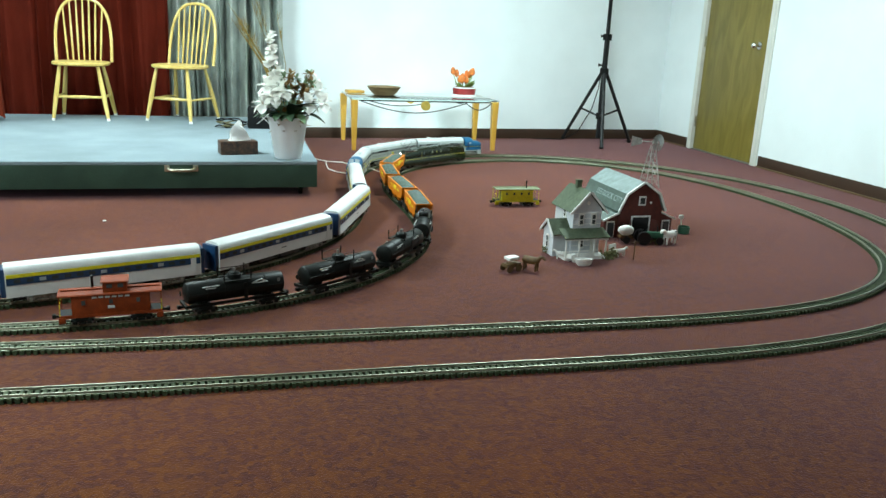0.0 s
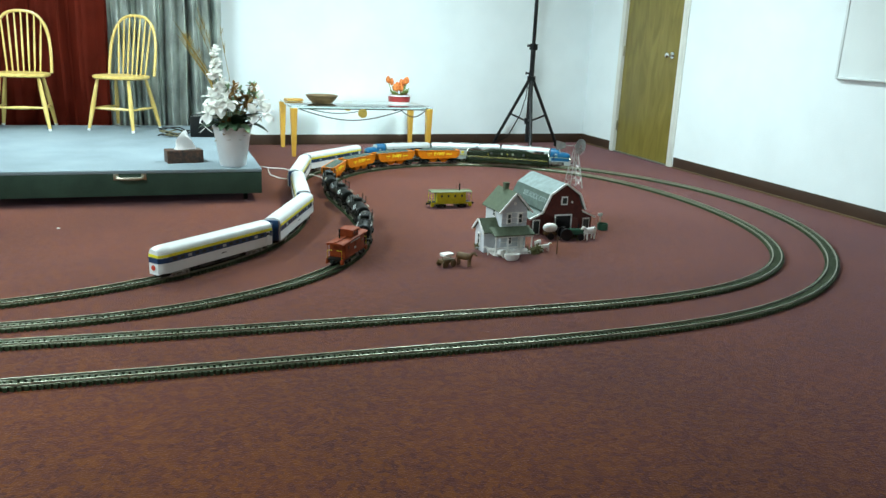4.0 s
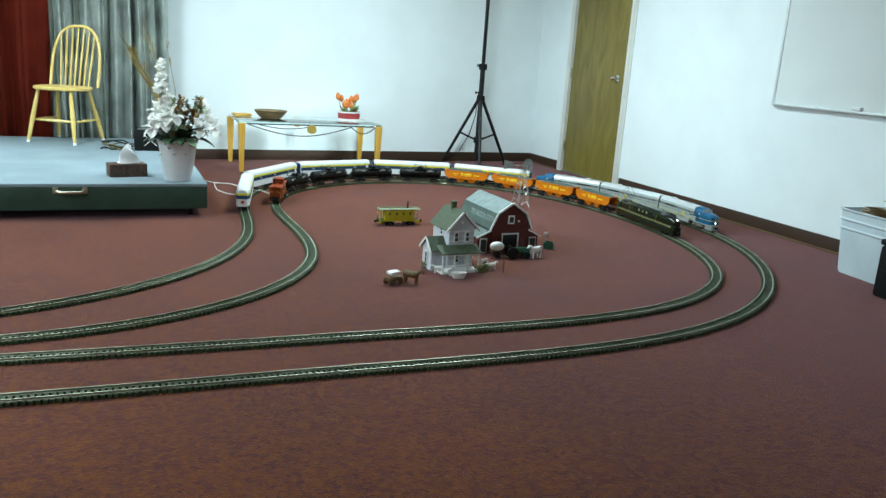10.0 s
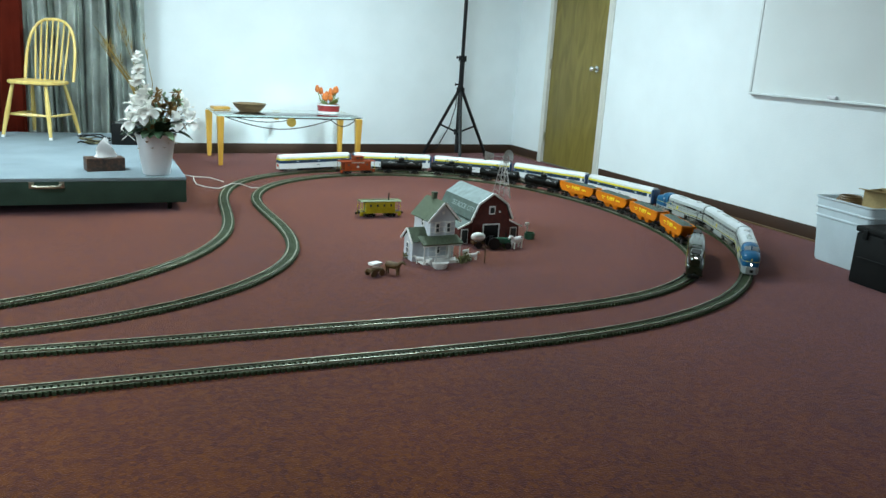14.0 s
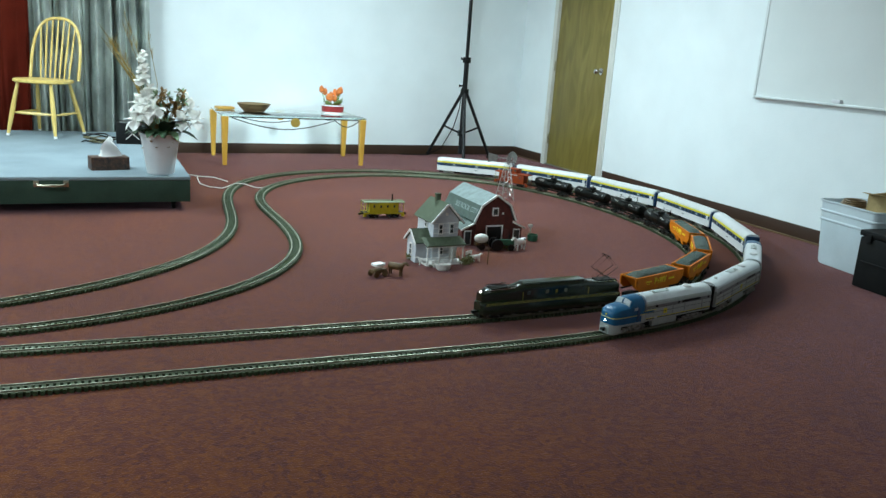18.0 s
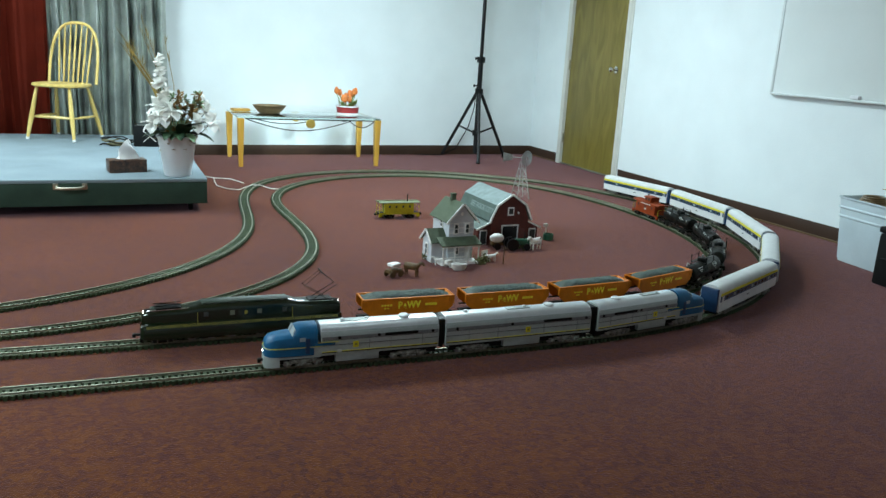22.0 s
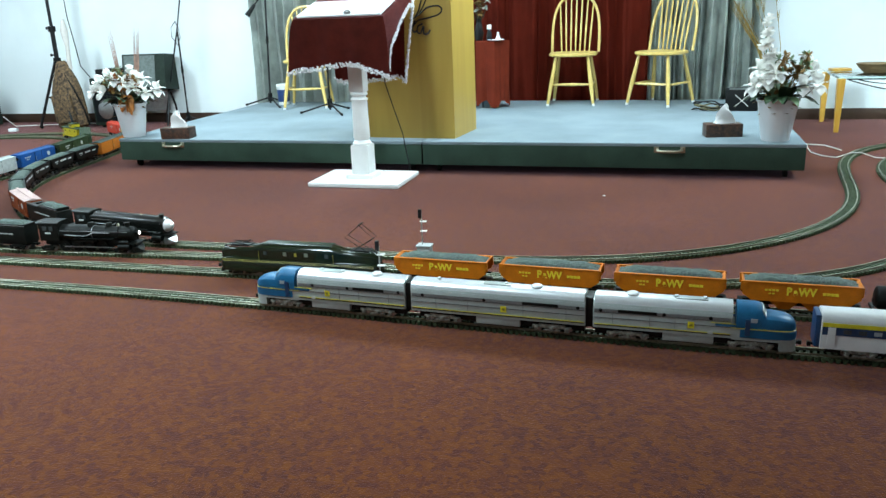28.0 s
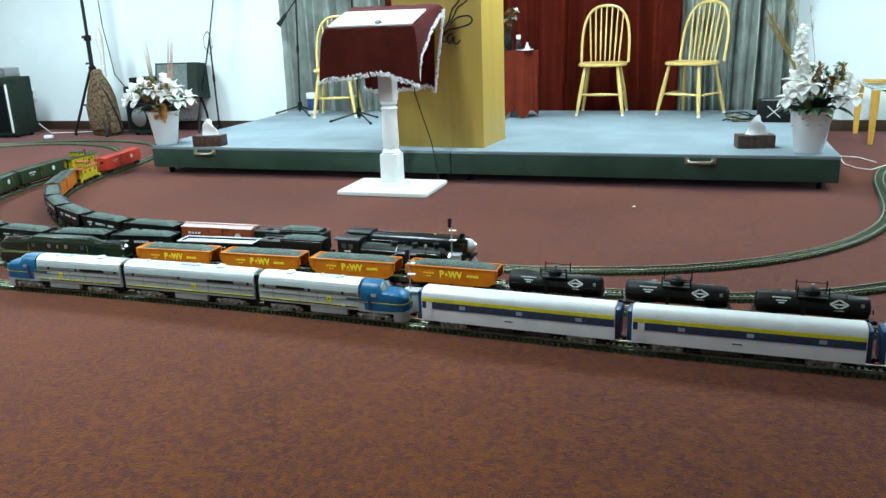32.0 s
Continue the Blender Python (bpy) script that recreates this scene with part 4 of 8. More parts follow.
def draped_table():
    t = thing("draped_stand", "small stand under a dusty red cloth behind the lectern", "side table", pose(-1.77, 7.16, PT, 0, 0, -28))
    bm = B()
    n, rings = 96, []
    for k in range(11):
        f = max(0, (k - 2) / 8)
        ring = []
        for j in range(n):
            a = 2 * math.pi * j / n
            tip = abs(math.sin(2 * a)) ** 2.2
            side = 0.112 / max(abs(math.cos(a)), abs(math.sin(a))) ** 0.9
            drop = f * (0.515 + 0.06 * tip)
            wave = f * (0.07 * math.sin(6 * a + 1.1) + 0.05 * math.sin(13 * a + 0.4) + 0.22 * tip * abs(math.sin(4 * a)))
            r = side * (0.0 if k == 0 else 0.97 if k == 1 else 1 + wave - 0.06 * f * (1 - tip))
            ring.append(bm.verts.new((r * math.cos(a), r * math.sin(a), 0.59 - (0.004 if k > 1 else 0) - drop)))
        rings.append(ring)
    for a, b in zip(rings, rings[1:]):
        for j in range(n):
            bm.faces.new((a[j], a[(j + 1) % n], b[(j + 1) % n], b[j]))
    bmesh.ops.remove_doubles(bm, verts=rings[0], dist=0.0001)
    part("tablecloth", bm, CLOTH_RED, t, "dusty red square cloth hanging in pointed folds")
    bm = B()
    loft(bm, [[(-0.05 + w * math.cos(q) * (1 + 0.04 * math.sin(7 * q)), -0.01 + w * math.sin(q) * (1 + 0.04 * math.sin(7 * q)), z) for q in [math.pi / 10 * j for j in range(20)]] for z, w in ((0.0, 0.060), (0.2, 0.056), (0.56, 0.050))])
    part("undercloth", bm, STAGE, t, "grey-green cloth under the red one")
    part("stand_column", rod(B(), (0, 0, 0), (0, 0, 0.585), 0.05, n=12), BIRCH, t)
    z = PT + 0.592
    b = thing("small_bottle", "dark little bottle with a white cap", "bottle", pose(-1.79, 7.12, z))
    part("glass", lathe(B(), [(0.0, 0), (0.022, 0), (0.024, 0.01), (0.024, 0.06), (0.012, 0.085), (0.011, 0.10), (0, 0.10)], 16, cap=False), BLACK, b)
    part("cap", lathe(B(), [(0.0, 0.098), (0.021, 0.098), (0.021, 0.135), (0, 0.137)], 14, cap=False), WHITE, b, "white cap")
    s = solid("white_saucer", lathe(B(), [(0, 0.0), (0.05, 0.0), (0.075, 0.008), (0.074, 0.011), (0.045, 0.005), (0, 0.005)], 24, cap=False), WHITE, "flat white saucer on the cloth", "saucer")
    s.matrix_basis = pose(-1.72, 7.08, z)
    w = solid("white_bell", lathe(B(), [(0, 0.0), (0.022, 0), (0.024, 0.012), (0.015, 0.03), (0.008, 0.05), (0.01, 0.06), (0.0, 0.066)], 14, cap=False), WHITE, "little white ornament on a saucer", "ornament")
    w.matrix_basis = pose(-1.70, 7.07, z + 0.009)
    v = thing("small_bouquet", "small vase with white and rust flowers", "vase", pose(-1.90, 7.2, z))
    part("vase", lathe(B(), [(0, 0), (0.03, 0), (0.045, 0.06), (0.03, 0.13), (0.022, 0.17), (0.026, 0.19), (0.02, 0.185), (0, 0.15)], 18, cap=False), BLACK, v)
    rnd = random.Random(6)
    for k in range(14):
        bm = B()
        x, y, h = rnd.uniform(-0.10, 0.10), rnd.uniform(-0.06, 0.06), rnd.uniform(0.22, 0.36)
        for j in range(6):
            a = rnd.uniform(0, 6.28)
            leaf(bm, (x, y, h), (x + 0.04 * math.cos(a), y + 0.04 * math.sin(a), h + rnd.uniform(-0.03, 0.03)), 0.014, 0.1, 3)
        part("bloom" if k % 3 == 0 else "sprig", bm, PETAL if k % 3 == 0 else RUST, v)
        part("stem", tube(B(), [(0, 0, 0.15), (x * 0.7, y * 0.7, h * 0.7), (x, y, h)], 0.0025, 4), LEAF, v)


draped_table()


def mic_stand(m, top, boom, spread, turn, label, group="microphone stands"):
    s = thing("microphone_stand", label, "microphone stand", m, group)
    part("pole", rod(B(), (0, 0, 0.03), (0, 0, top), 0.009, n=10), BLACK, s)
    bm = B()
    rod(bm, (0, 0, 0.05), (0, 0, 0.13), 0.022, n=12)
    part("hub", bm, SOFT_BLACK, s)
    for k in range(3):
        a = radians(turn + 120 * k)
        leg = part("leg", rod(B(), (0.015 * math.cos(a), 0.015 * math.sin(a), 0.085), (spread * math.cos(a), spread * math.sin(a), 0.012), 0.008, n=8), BLACK, s)
        part("rubber_foot", rod(B(), (spread * 0.93 * math.cos(a), spread * 0.93 * math.sin(a), 0.017), (spread * 1.03 * math.cos(a), spread * 1.03 * math.sin(a), 0.011), 0.011, n=8), SOFT_BLACK, s)
    bm = B()
    rod(bm, (0, 0, top * 0.55), (0, 0, top * 0.55 + 0.07), 0.014, n=10)
    part("clutch", bm, SOFT_BLACK, s)
    if boom:
        part("boom_arm", rod(B(), (0, 0, top), boom, 0.007, n=8), BLACK, s)
        bm = B()
        d = Vector(boom).normalized()
        b = Vector(boom)
        tube(bm, [b, b + (b - Vector((0, 0, top))).normalized() * 0.06, b + (b - Vector((0, 0, top))).normalized() * 0.13], [0.016, 0.02, 0.028], 10)
        part("microphone", bm, SOFT_BLACK, s, "black microphone")
    return s


mic_stand(pose(-4.11, 7.32, PT, 0, 3, 0), 1.12, (-0.09, -0.05, 0.98), 0.24, 200, "black microphone stand with a lowered boom on the stage")
mic_stand(pose(-3.22, 6.78, PT), 1.25, (0.02, -0.25, 1.35), 0.27, 75, "black microphone stand behind the pulpit")
wall_stand = mic_stand(pose(-5.25, 7.58, 0), 1.0, (0.09, 0.02, 1.40), 0.18, 30, "tall thin black stand against the wall")
part("brace_leg", rod(B(), (0, 0, 1.0), (-0.31, 0.02, 0.02), 0.008, n=8), BLACK, wall_stand)
part("hung_cable", tube(B(), [(0.0, -0.02, 1.08), (-0.05, -0.03, 1.02), (-0.055, -0.03, 0.92), (0.0, -0.02, 0.84), (0.045, -0.03, 0.92), (0.04, -0.03, 1.0), (0.0, -0.02, 1.08)], 0.004, 6), SOFT_BLACK, wall_stand, "loop of black cable")
c = thing("insulated_cup", "dark blue cup with a white lid and base on the stage", "cup", pose(-4.02, 7.45, PT))
part("cup_body", lathe(B(), [(0.055, 0.03), (0.06, 0.04), (0.062, 0.15), (0.06, 0.155)], 20), BLUE_CUP, c)
part("lid", lathe(B(), [(0.066, 0.153), (0.068, 0.16), (0.066, 0.205), (0.05, 0.21)], 20), WHITE, c, "white lid")
part("cup_base", lathe(B(), [(0.05, 0.0), (0.054, 0.004), (0.056, 0.032)], 20), WHITE, c, "white base")


def clutter_on_stage():
    k = thing("black_case", "small black equipment case on the stage", "equipment case", pose(0.34, 6.93, PT, 0, 0, -4))
    part("case_body", box(B(), 0, 0, 0.085, 0.25, 0.20, 0.17, bevel=0.012), SOFT_BLACK, k)
    part("case_rim", box(B(), 0, -0.02, 0.163, 0.20, 0.12, 0.016, bevel=0.004), GREY_METAL, k)
    for s in (-1, 1):
        part("white_strap", rod(B(), (-0.05, -0.103 - 0.002 * s, 0.085 - 0.045 * s), (0.05, -0.103 - 0.002 * s, 0.085 + 0.045 * s), 0.003, n=6), WHITE_CORD, k)
    rnd = random.Random(9)
    for i in range(5):
        bm = B()
        cx, cy, r = 0.02 + rnd.uniform(-0.08, 0.12), 6.95 + rnd.uniform(-0.09, 0.08), rnd.uniform(0.06, 0.12)
        tube(bm, [(cx + r * (1 + 0.2 * math.sin(3 * a)) * math.cos(a), cy + 0.6 * r * math.sin(a + i), PT + 0.008 + 0.012 * i + 0.012 * math.sin(2 * a + i)) for a in [q * 0.35 for q in range(30)]], 0.0055, 6)
        solid("coiled_cable", bm, SOFT_BLACK if i % 2 == 0 else mat("cord_olive", (0.12, 0.10, 0.04), 0.6), "loose coil of cable lying on the stage", "cable", group="cables on the stage")
    bm = B()
    tube(bm, [(0.62, 6.9, 0.006), (0.70, 6.83, 0.006), (0.748, 6.66, 0.006), (0.814, 6.58, 0.006), (0.926, 6.53, 0.006), (1.0, 6.32, 0.008)], 0.0045, 6)
    solid("feeder_cable", bm, WHITE_CORD, "thin white track feeder cable on the carpet", "cable", group="feeder cables")
    bm = B()
    tube(bm, [(0.80, 6.57, 0.012), (0.785, 6.40, 0.008), (0.781, 6.24, 0.006), (0.833, 6.10, 0.006), (0.916, 6.035, 0.006), (1.03, 6.11, 0.03), (1.09, 6.09, 0.03), (1.166, 6.04, 0.008), (1.27, 6.02, 0.008)], 0.0045, 6)
    solid("feeder_cable", bm, WHITE_CORD, "thin white track feeder cable on the carpet", "cable", group="feeder cables")
    bm = B()
    loft(bm, [[(-0.580 + r * math.cos(q), 4.712 + 0.7 * r * math.sin(q), z) for q in (0.2, 1.4, 2.9, 4.1, 5.3)] for r, z in ((0.009, 0.001), (0.011, 0.004), (0.004, 0.007))])
    solid("paper_scrap", bm, PAGE, "tiny white paper scrap lying on the carpet", "paper scrap")


clutter_on_stage()


# ---- band equipment by the far wall ----
def speaker_cabinet(x, y, w, d, h, rz, label, stripe=False):
    s = thing("speaker_cabinet", label, "speaker cabinet", pose(x, y, 0, 0, 0, rz))
    part("case", box(B(), 0, 0, h / 2 + 0.03, w, d, h, bevel=0.012), TEAL_CASE, s)
    part("grille", box(B(), -0.02 if stripe else 0, -d / 2 - 0.004, h / 2 + 0.01, w - (0.14 if stripe else 0.06), 0.012, h - 0.12, bevel=0.004), GRILLE, s)
    if stripe:
        part("trim_strip", box(B(), w / 2 - 0.055, -d / 2 - 0.004, h / 2 + 0.01, 0.022, 0.014, h - 0.10, bevel=0.003), WHITE, s, "white trim strip")
    for sx in (-1, 1):
        for sy in (-1, 1):
            part("castor", rod(B(), (sx * (w / 2 - 0.06) - 0.012, sy * (d / 2 - 0.06), 0.02), (sx * (w / 2 - 0.06) + 0.012, sy * (d / 2 - 0.06), 0.02), 0.02, n=12), SOFT_BLACK, s)
    return s


speaker_cabinet(-7.77, 7.14, 0.58, 0.34, 0.63, 6, "dark green vinyl bass cabinet with a white trim strip", True)
h = thing("amplifier_head", "clear-topped amplifier head on the bass cabinet", "amplifier", pose(-7.79, 7.14, 0.662, 0, 0, 6))
part("head_case", box(B(), 0, 0, 0.05, 0.46, 0.24, 0.10, bevel=0.01), GREY_METAL, h)
for k in range(5):
    part("control_knob", rod(B(), (-0.16 + 0.08 * k, -0.12, 0.05), (-0.16 + 0.08 * k, -0.135, 0.05), 0.014, n=10), WHITE, h)
sc = speaker_cabinet(-6.02, 7.42, 0.36, 0.30, 0.50, -4, "low black floor loudspeaker with a round cone", False)
part("cone", rod(B(), (0, -0.165, 0.2), (0, -0.172, 0.2), 0.10, 0.085, n=24), GREY_METAL, sc, "pale round speaker cone")
mx = thing("mixer_box", "small black rack box on the loudspeaker", "mixer", pose(-6.0, 7.42, 0.531, 0, 0, 5))
part("box_shell", box(B(), 0, 0, 0.045, 0.28, 0.22, 0.09, bevel=0.008), SOFT_BLACK, mx)


def monitor_on_stand():
    a = thing("wedge_amplifier", "tilted grey-fronted guitar amplifier on a low stand", "amplifier", pose(-5.66, 7.58, 0, 0, 0, 8))
    bm = B()
    prism(bm, [(-0.16, 0.40), (0.16, 0.36), (0.14, 0.74), (-0.09, 0.76)], "x", -0.24, 0.24)
    part("cabinet", bm, TEAL_CASE, a)
    bm = B()
    prism(bm, [(-0.165, 0.42), (-0.158, 0.42), (-0.088, 0.745), (-0.097, 0.745)], "x", -0.22, 0.13)
    part("front_cloth", bm, AMP_PANEL, a, "grey speaker panel")
    for k in range(4):
        bm = B()
        box(bm, -0.02, -0.148 + 0.016 * k, 0.47 + 0.07 * k, 0.26 - 0.05 * (k % 2), 0.010, 0.016)
        part("grille_bar", bm, WHITE_PLASTIC, a, "pale trim bar")
    for x in (-0.2, 0.2):
        part("stand_leg", tube(B(), [(x, 0.14, 0.0), (x, 0.1, 0.2), (x, 0.0, 0.385), (x, -0.14, 0.0)], 0.012, 8), BLACK, a)
    part("shelf_panel", box(B(), 0, 0.02, 0.25, 0.36, 0.012, 0.2), GREY_METAL, a)


monitor_on_stand()
tripod_stand(pose(-6.62, 7.34, 0), 0.72, 0.30, 2.2, 200, "grey-black speaker stand with a bag hung on it", 0.02)
sp2 = thing("loudspeaker", "black loudspeaker on top of the stand", "loudspeaker", pose(-6.62, 7.34, 2.18))
part("cabinet", box(B(), 0, 0, 0.2, 0.30, 0.26, 0.40, bevel=0.015), SOFT_BLACK, sp2)
part("grille", box(B(), 0, -0.134, 0.2, 0.27, 0.012, 0.37, bevel=0.004), BLACK, sp2)


def gig_bag():
    g = thing("instrument_bag", "mottled brown soft instrument bag leaning on the stand", "instrument bag", pose(-6.50, 7.30, 0, 0, -5, -4))
    bm = B()
    rings = []
    for z, w, d in ((0.0, 0.15, 0.07), (0.03, 0.20, 0.09), (0.2, 0.215, 0.105), (0.4, 0.185, 0.10), (0.52, 0.15, 0.085), (0.62, 0.10, 0.07), (0.70, 0.06, 0.055), (0.72, 0.03, 0.04)):
        rings.append([(w * math.cos(2 * math.pi * k / 24) * (1 + 0.05 * math.sin(5 * z * 9 + k)) + 0.0 + 0.06 * max(0, z - 0.35), d * math.sin(2 * math.pi * k / 24), z) for k in range(24)])
    loft(bm, rings)
    part("bag_body", bm, CAMO, g)
    part("pocket", box(B(), 0.0, -0.10, 0.22, 0.26, 0.03, 0.3, bevel=0.012), CAMO, g)
    part("strap", tube(B(), [(-0.06, 0.0, 0.68), (0.06, -0.05, 0.62), (0.17, -0.06, 0.40), (0.21, -0.03, 0.2), (0.21, 0.0, 0.02)], 0.01, 6), SOFT_BLACK, g)
    part("neck_sleeve", tube(B(), [(0.09, 0.03, 0.62), (0.115, 0.04, 0.86), (0.115, 0.045, 1.02), (0.13, 0.045, 1.14)], [0.024, 0.022, 0.040, 0.016], 10), WHITE_CORD, g, "pale wrapped neck")


gig_bag()
bm = B()
tube(bm, [(-6.64, 7.55, 1.75), (-6.625, 7.6, 1.45), (-6.62, 7.6, 1.17), (-6.58, 7.6, 0.89), (-6.55, 7.6, 0.64), (-6.35, 7.6, 0.40), (-6.22, 7.6, 0.008), (-6.0, 7.62, 0.008)], 0.005, 6)
solid("microphone_cable", bm, SOFT_BLACK, "black cable hanging down to the equipment", "cable")
bm = B()
tube(bm, [(-7.25, 7.10, 0.15), (-7.2, 7.2, 0.03), (-6.9, 7.5, 0.007), (-6.6, 7.62, 0.007), (-6.35, 7.55, 0.007)], 0.006, 6)
solid("extension_cable", bm, WHITE_CORD, "pale extension cable along the carpet", "cable")
bm = B()
box(bm, -7.05, 7.0, 0.02, 0.09, 0.05, 0.035, 20, bevel=0.006)
solid("power_strip", bm, WHITE_PLASTIC, "white power outlet block on the carpet", "power strip")
ou = thing("wall_outlet", "white outlet with a dark plug on the wall", "outlet", pose(-7.85, 7.69, 0.42, 0, 0, 1.75))
part("plate", box(B(), 0, 0, 0, 0.08, 0.02, 0.12, bevel=0.004), WHITE, ou)
part("plug", box(B(), 0, -0.02, 0.02, 0.035, 0.03, 0.035, bevel=0.005), SOFT_BLACK, ou)


# ---- by the door wall ----
def storage_bins():
    b = thing("plastic_bin", "clear plastic storage bin with its lid off", "storage bin", pose(4.285, 3.19, 0, 0, 0, -6))
    bm = B()

    def ring(w, l, z, n=6, r=0.035):
        out = []
        for sx, sy, a0 in ((1, 1, 0), (-1, 1, 90), (-1, -1, 180), (1, -1, 270)):
            for k in range(n):
                q = radians(a0 + 90 * k / (n - 1))
                out.append((sx * (w - r) + r * math.cos(q), sy * (l - r) + r * math.sin(q), z))
        return out
    loft(bm, [ring(0.148, 0.185, 0.0), ring(0.153, 0.192, 0.02), ring(0.166, 0.210, 0.27), ring(0.172, 0.216, 0.275), ring(0.172, 0.216, 0.283), ring(0.168, 0.212, 0.288), ring(0.170, 0.214, 0.325), ring(0.177, 0.222, 0.33), ring(0.177, 0.222, 0.337), ring(0.172, 0.216, 0.342), ring(0.175, 0.219, 0.385), ring(0.182, 0.226, 0.39), ring(0.182, 0.226, 0.398), ring(0.170, 0.214, 0.398), ring(0.165, 0.209, 0.36)])
    part("tub", bm, CLEAR, b, "cloudy clear ribbed tub")
    hb = thing("bin_contents", "olive coil of wire lying on top in the bin", "wire coil", pose(4.26, 3.28, 0.362), "")
    for k in range(4):
        bm = B()
        r = 0.085 - 0.008 * k
        tube(bm, [(r * math.cos(q * 0.3), 0.9 * r * math.sin(q * 0.3), 0.012 + 0.012 * k) for q in range(22)], 0.007, 6)
        part("wire_loop", bm, BOWL_WOOD, hb)
    c = thing("cardboard_box", "open brown cardboard carton standing in the bin", "carton", pose(4.33, 3.08, 0.362, 0, 0, 12))
    for x, y, sx, sy in ((-0.10, 0, 0.004, 0.20), (0.10, 0, 0.004, 0.20), (0, -0.10, 0.204, 0.004), (0, 0.10, 0.204, 0.004)):
        part("carton_side", box(B(), x, y, 0.055, sx, sy, 0.11), CARD, c)
    part("carton_base", box(B(), 0, 0, 0.003, 0.19, 0.19, 0.006), CARD, c)
    for x0, x1, z1 in ((-0.10, -0.185, 0.125), (0.10, 0.18, 0.10)):
        bm = B()
        prism(bm, [(x0, 0.110), (x1, z1), (x1, z1 + 0.004), (x0, 0.114)], "y", -0.10, 0.10)
        part("carton_flap", bm, CARD, c, "folded-out cardboard flap")
    k = thing("tool_case", "black plastic tool case with a folding handle", "tool case", pose(4.095, 2.775, 0, 0, 0, -4))
    part("case_body", box(B(), 0, 0, 0.145, 0.42, 0.27, 0.29, bevel=0.016), SOFT_BLACK, k)
    part("case_lid", box(B(), 0, 0, 0.308, 0.43, 0.28, 0.036, bevel=0.012), SOFT_BLACK, k)
    part("case_handle", tube(B(), [(-0.09, 0, 0.32), (-0.085, 0, 0.352), (0.085, 0, 0.352), (0.09, 0, 0.32)], 0.012, 8), SOFT_BLACK, k)
    part("case_rib", box(B(), -0.213, 0, 0.15, 0.008, 0.20, 0.012, bevel=0.003), SOFT_BLACK, k)
    for y in (-0.07, 0.07):
        part("latch", box(B(), -0.217, y, 0.285, 0.010, 0.035, 0.05, bevel=0.003), SOFT_BLACK, k)


storage_bins()
# ---- the toy farm on the carpet ----
SIDING = mat("house_siding_grey", (0.56, 0.58, 0.61), 0.6, vary=0.06, scale=30)
ROOF_GREEN = mat("house_roof_green", (0.075, 0.100, 0.058), 0.8, vary=0.25, scale=60, fine=300, bump=0.4)
BARN_RED = mat("barn_red", (0.10, 0.018, 0.012), 0.7, vary=0.25, scale=40, fine=200, bump=0.2)
BARN_ROOF = mat("barn_roof_weathered", (0.165, 0.215, 0.21), 0.6, vary=0.2, scale=25, fine=150, bump=0.2)
# dark green sign slope; its steep turn from the light deepens the colour
BARN_SLOPE = mat("barn_slope_dark_green", (0.060, 0.090, 0.075), 0.6, vary=0.2, scale=25, fine=150, bump=0.2)
SIGN_PALE = mat("roof_lettering_faded", (0.25, 0.31, 0.30), 0.7, vary=0.2, scale=60)
DARK_GLASS = mat("window_dark", (0.05, 0.06, 0.06), 0.2, vary=0.1)
TOY_WHITE = mat("toy_white", (0.82, 0.81, 0.78), 0.55, vary=0.1, scale=60)
TOY_BROWN = mat("toy_brown", (0.11, 0.06, 0.018), 0.6, vary=0.3, scale=60)
TOY_GREEN = mat("toy_green", (0.025, 0.12, 0.07), 0.4, vary=0.15, scale=60)
MOSS = mat("lichen_green", (0.12, 0.12, 0.04), 0.9, vary=0.4, scale=80)
STEEL = mat("galvanised", (0.42, 0.43, 0.42), 0.4, 0.7, vary=0.2, scale=60)


def window_unit(parent, m, w, h, n=2):
    f = part("window", box(B(), 0, 0, 0, w + 0.012, 0.006, h + 0.012), TOY_WHITE, parent, "white framed sash window", m)
    for k in range(n):
        part("pane", box(B(), 0, -0.003, (k - (n - 1) / 2) * h / n, w - 0.004, 0.006, h / n - 0.005), DARK_GLASS, f)


def gable(bm, x0, x1, y0, y1, z0, eave, ridge, axis="x"):
    """A walled block with gable ends; ridge along the axis."""
    if axis == "x":
        ym = (y0 + y1) / 2
        prism(bm, [(y0, z0), (y1, z0), (y1, eave), (ym, ridge), (y0, eave)], "x", x0, x1)
    else:
        xm = (x0 + x1) / 2
        prism(bm, [(x0, z0), (x1, z0), (x1, eave), (xm, ridge), (x0, eave)], "y", y0, y1)


def roof_slab(bm, a, b, lo, hi, axis, thick=0.006):
    """One roof slope from the low edge (across, height) to the high edge."""
    d = Vector((hi[0] - lo[0], hi[1] - lo[1])).normalized()
    n = Vector((-d.y, d.x)) * thick
    if n.y < 0:
        n = -n
    prism(bm, [lo, hi, (hi[0] + n.x, hi[1] + n.y), (lo[0] + n.x, lo[1] + n.y)], axis, a, b)


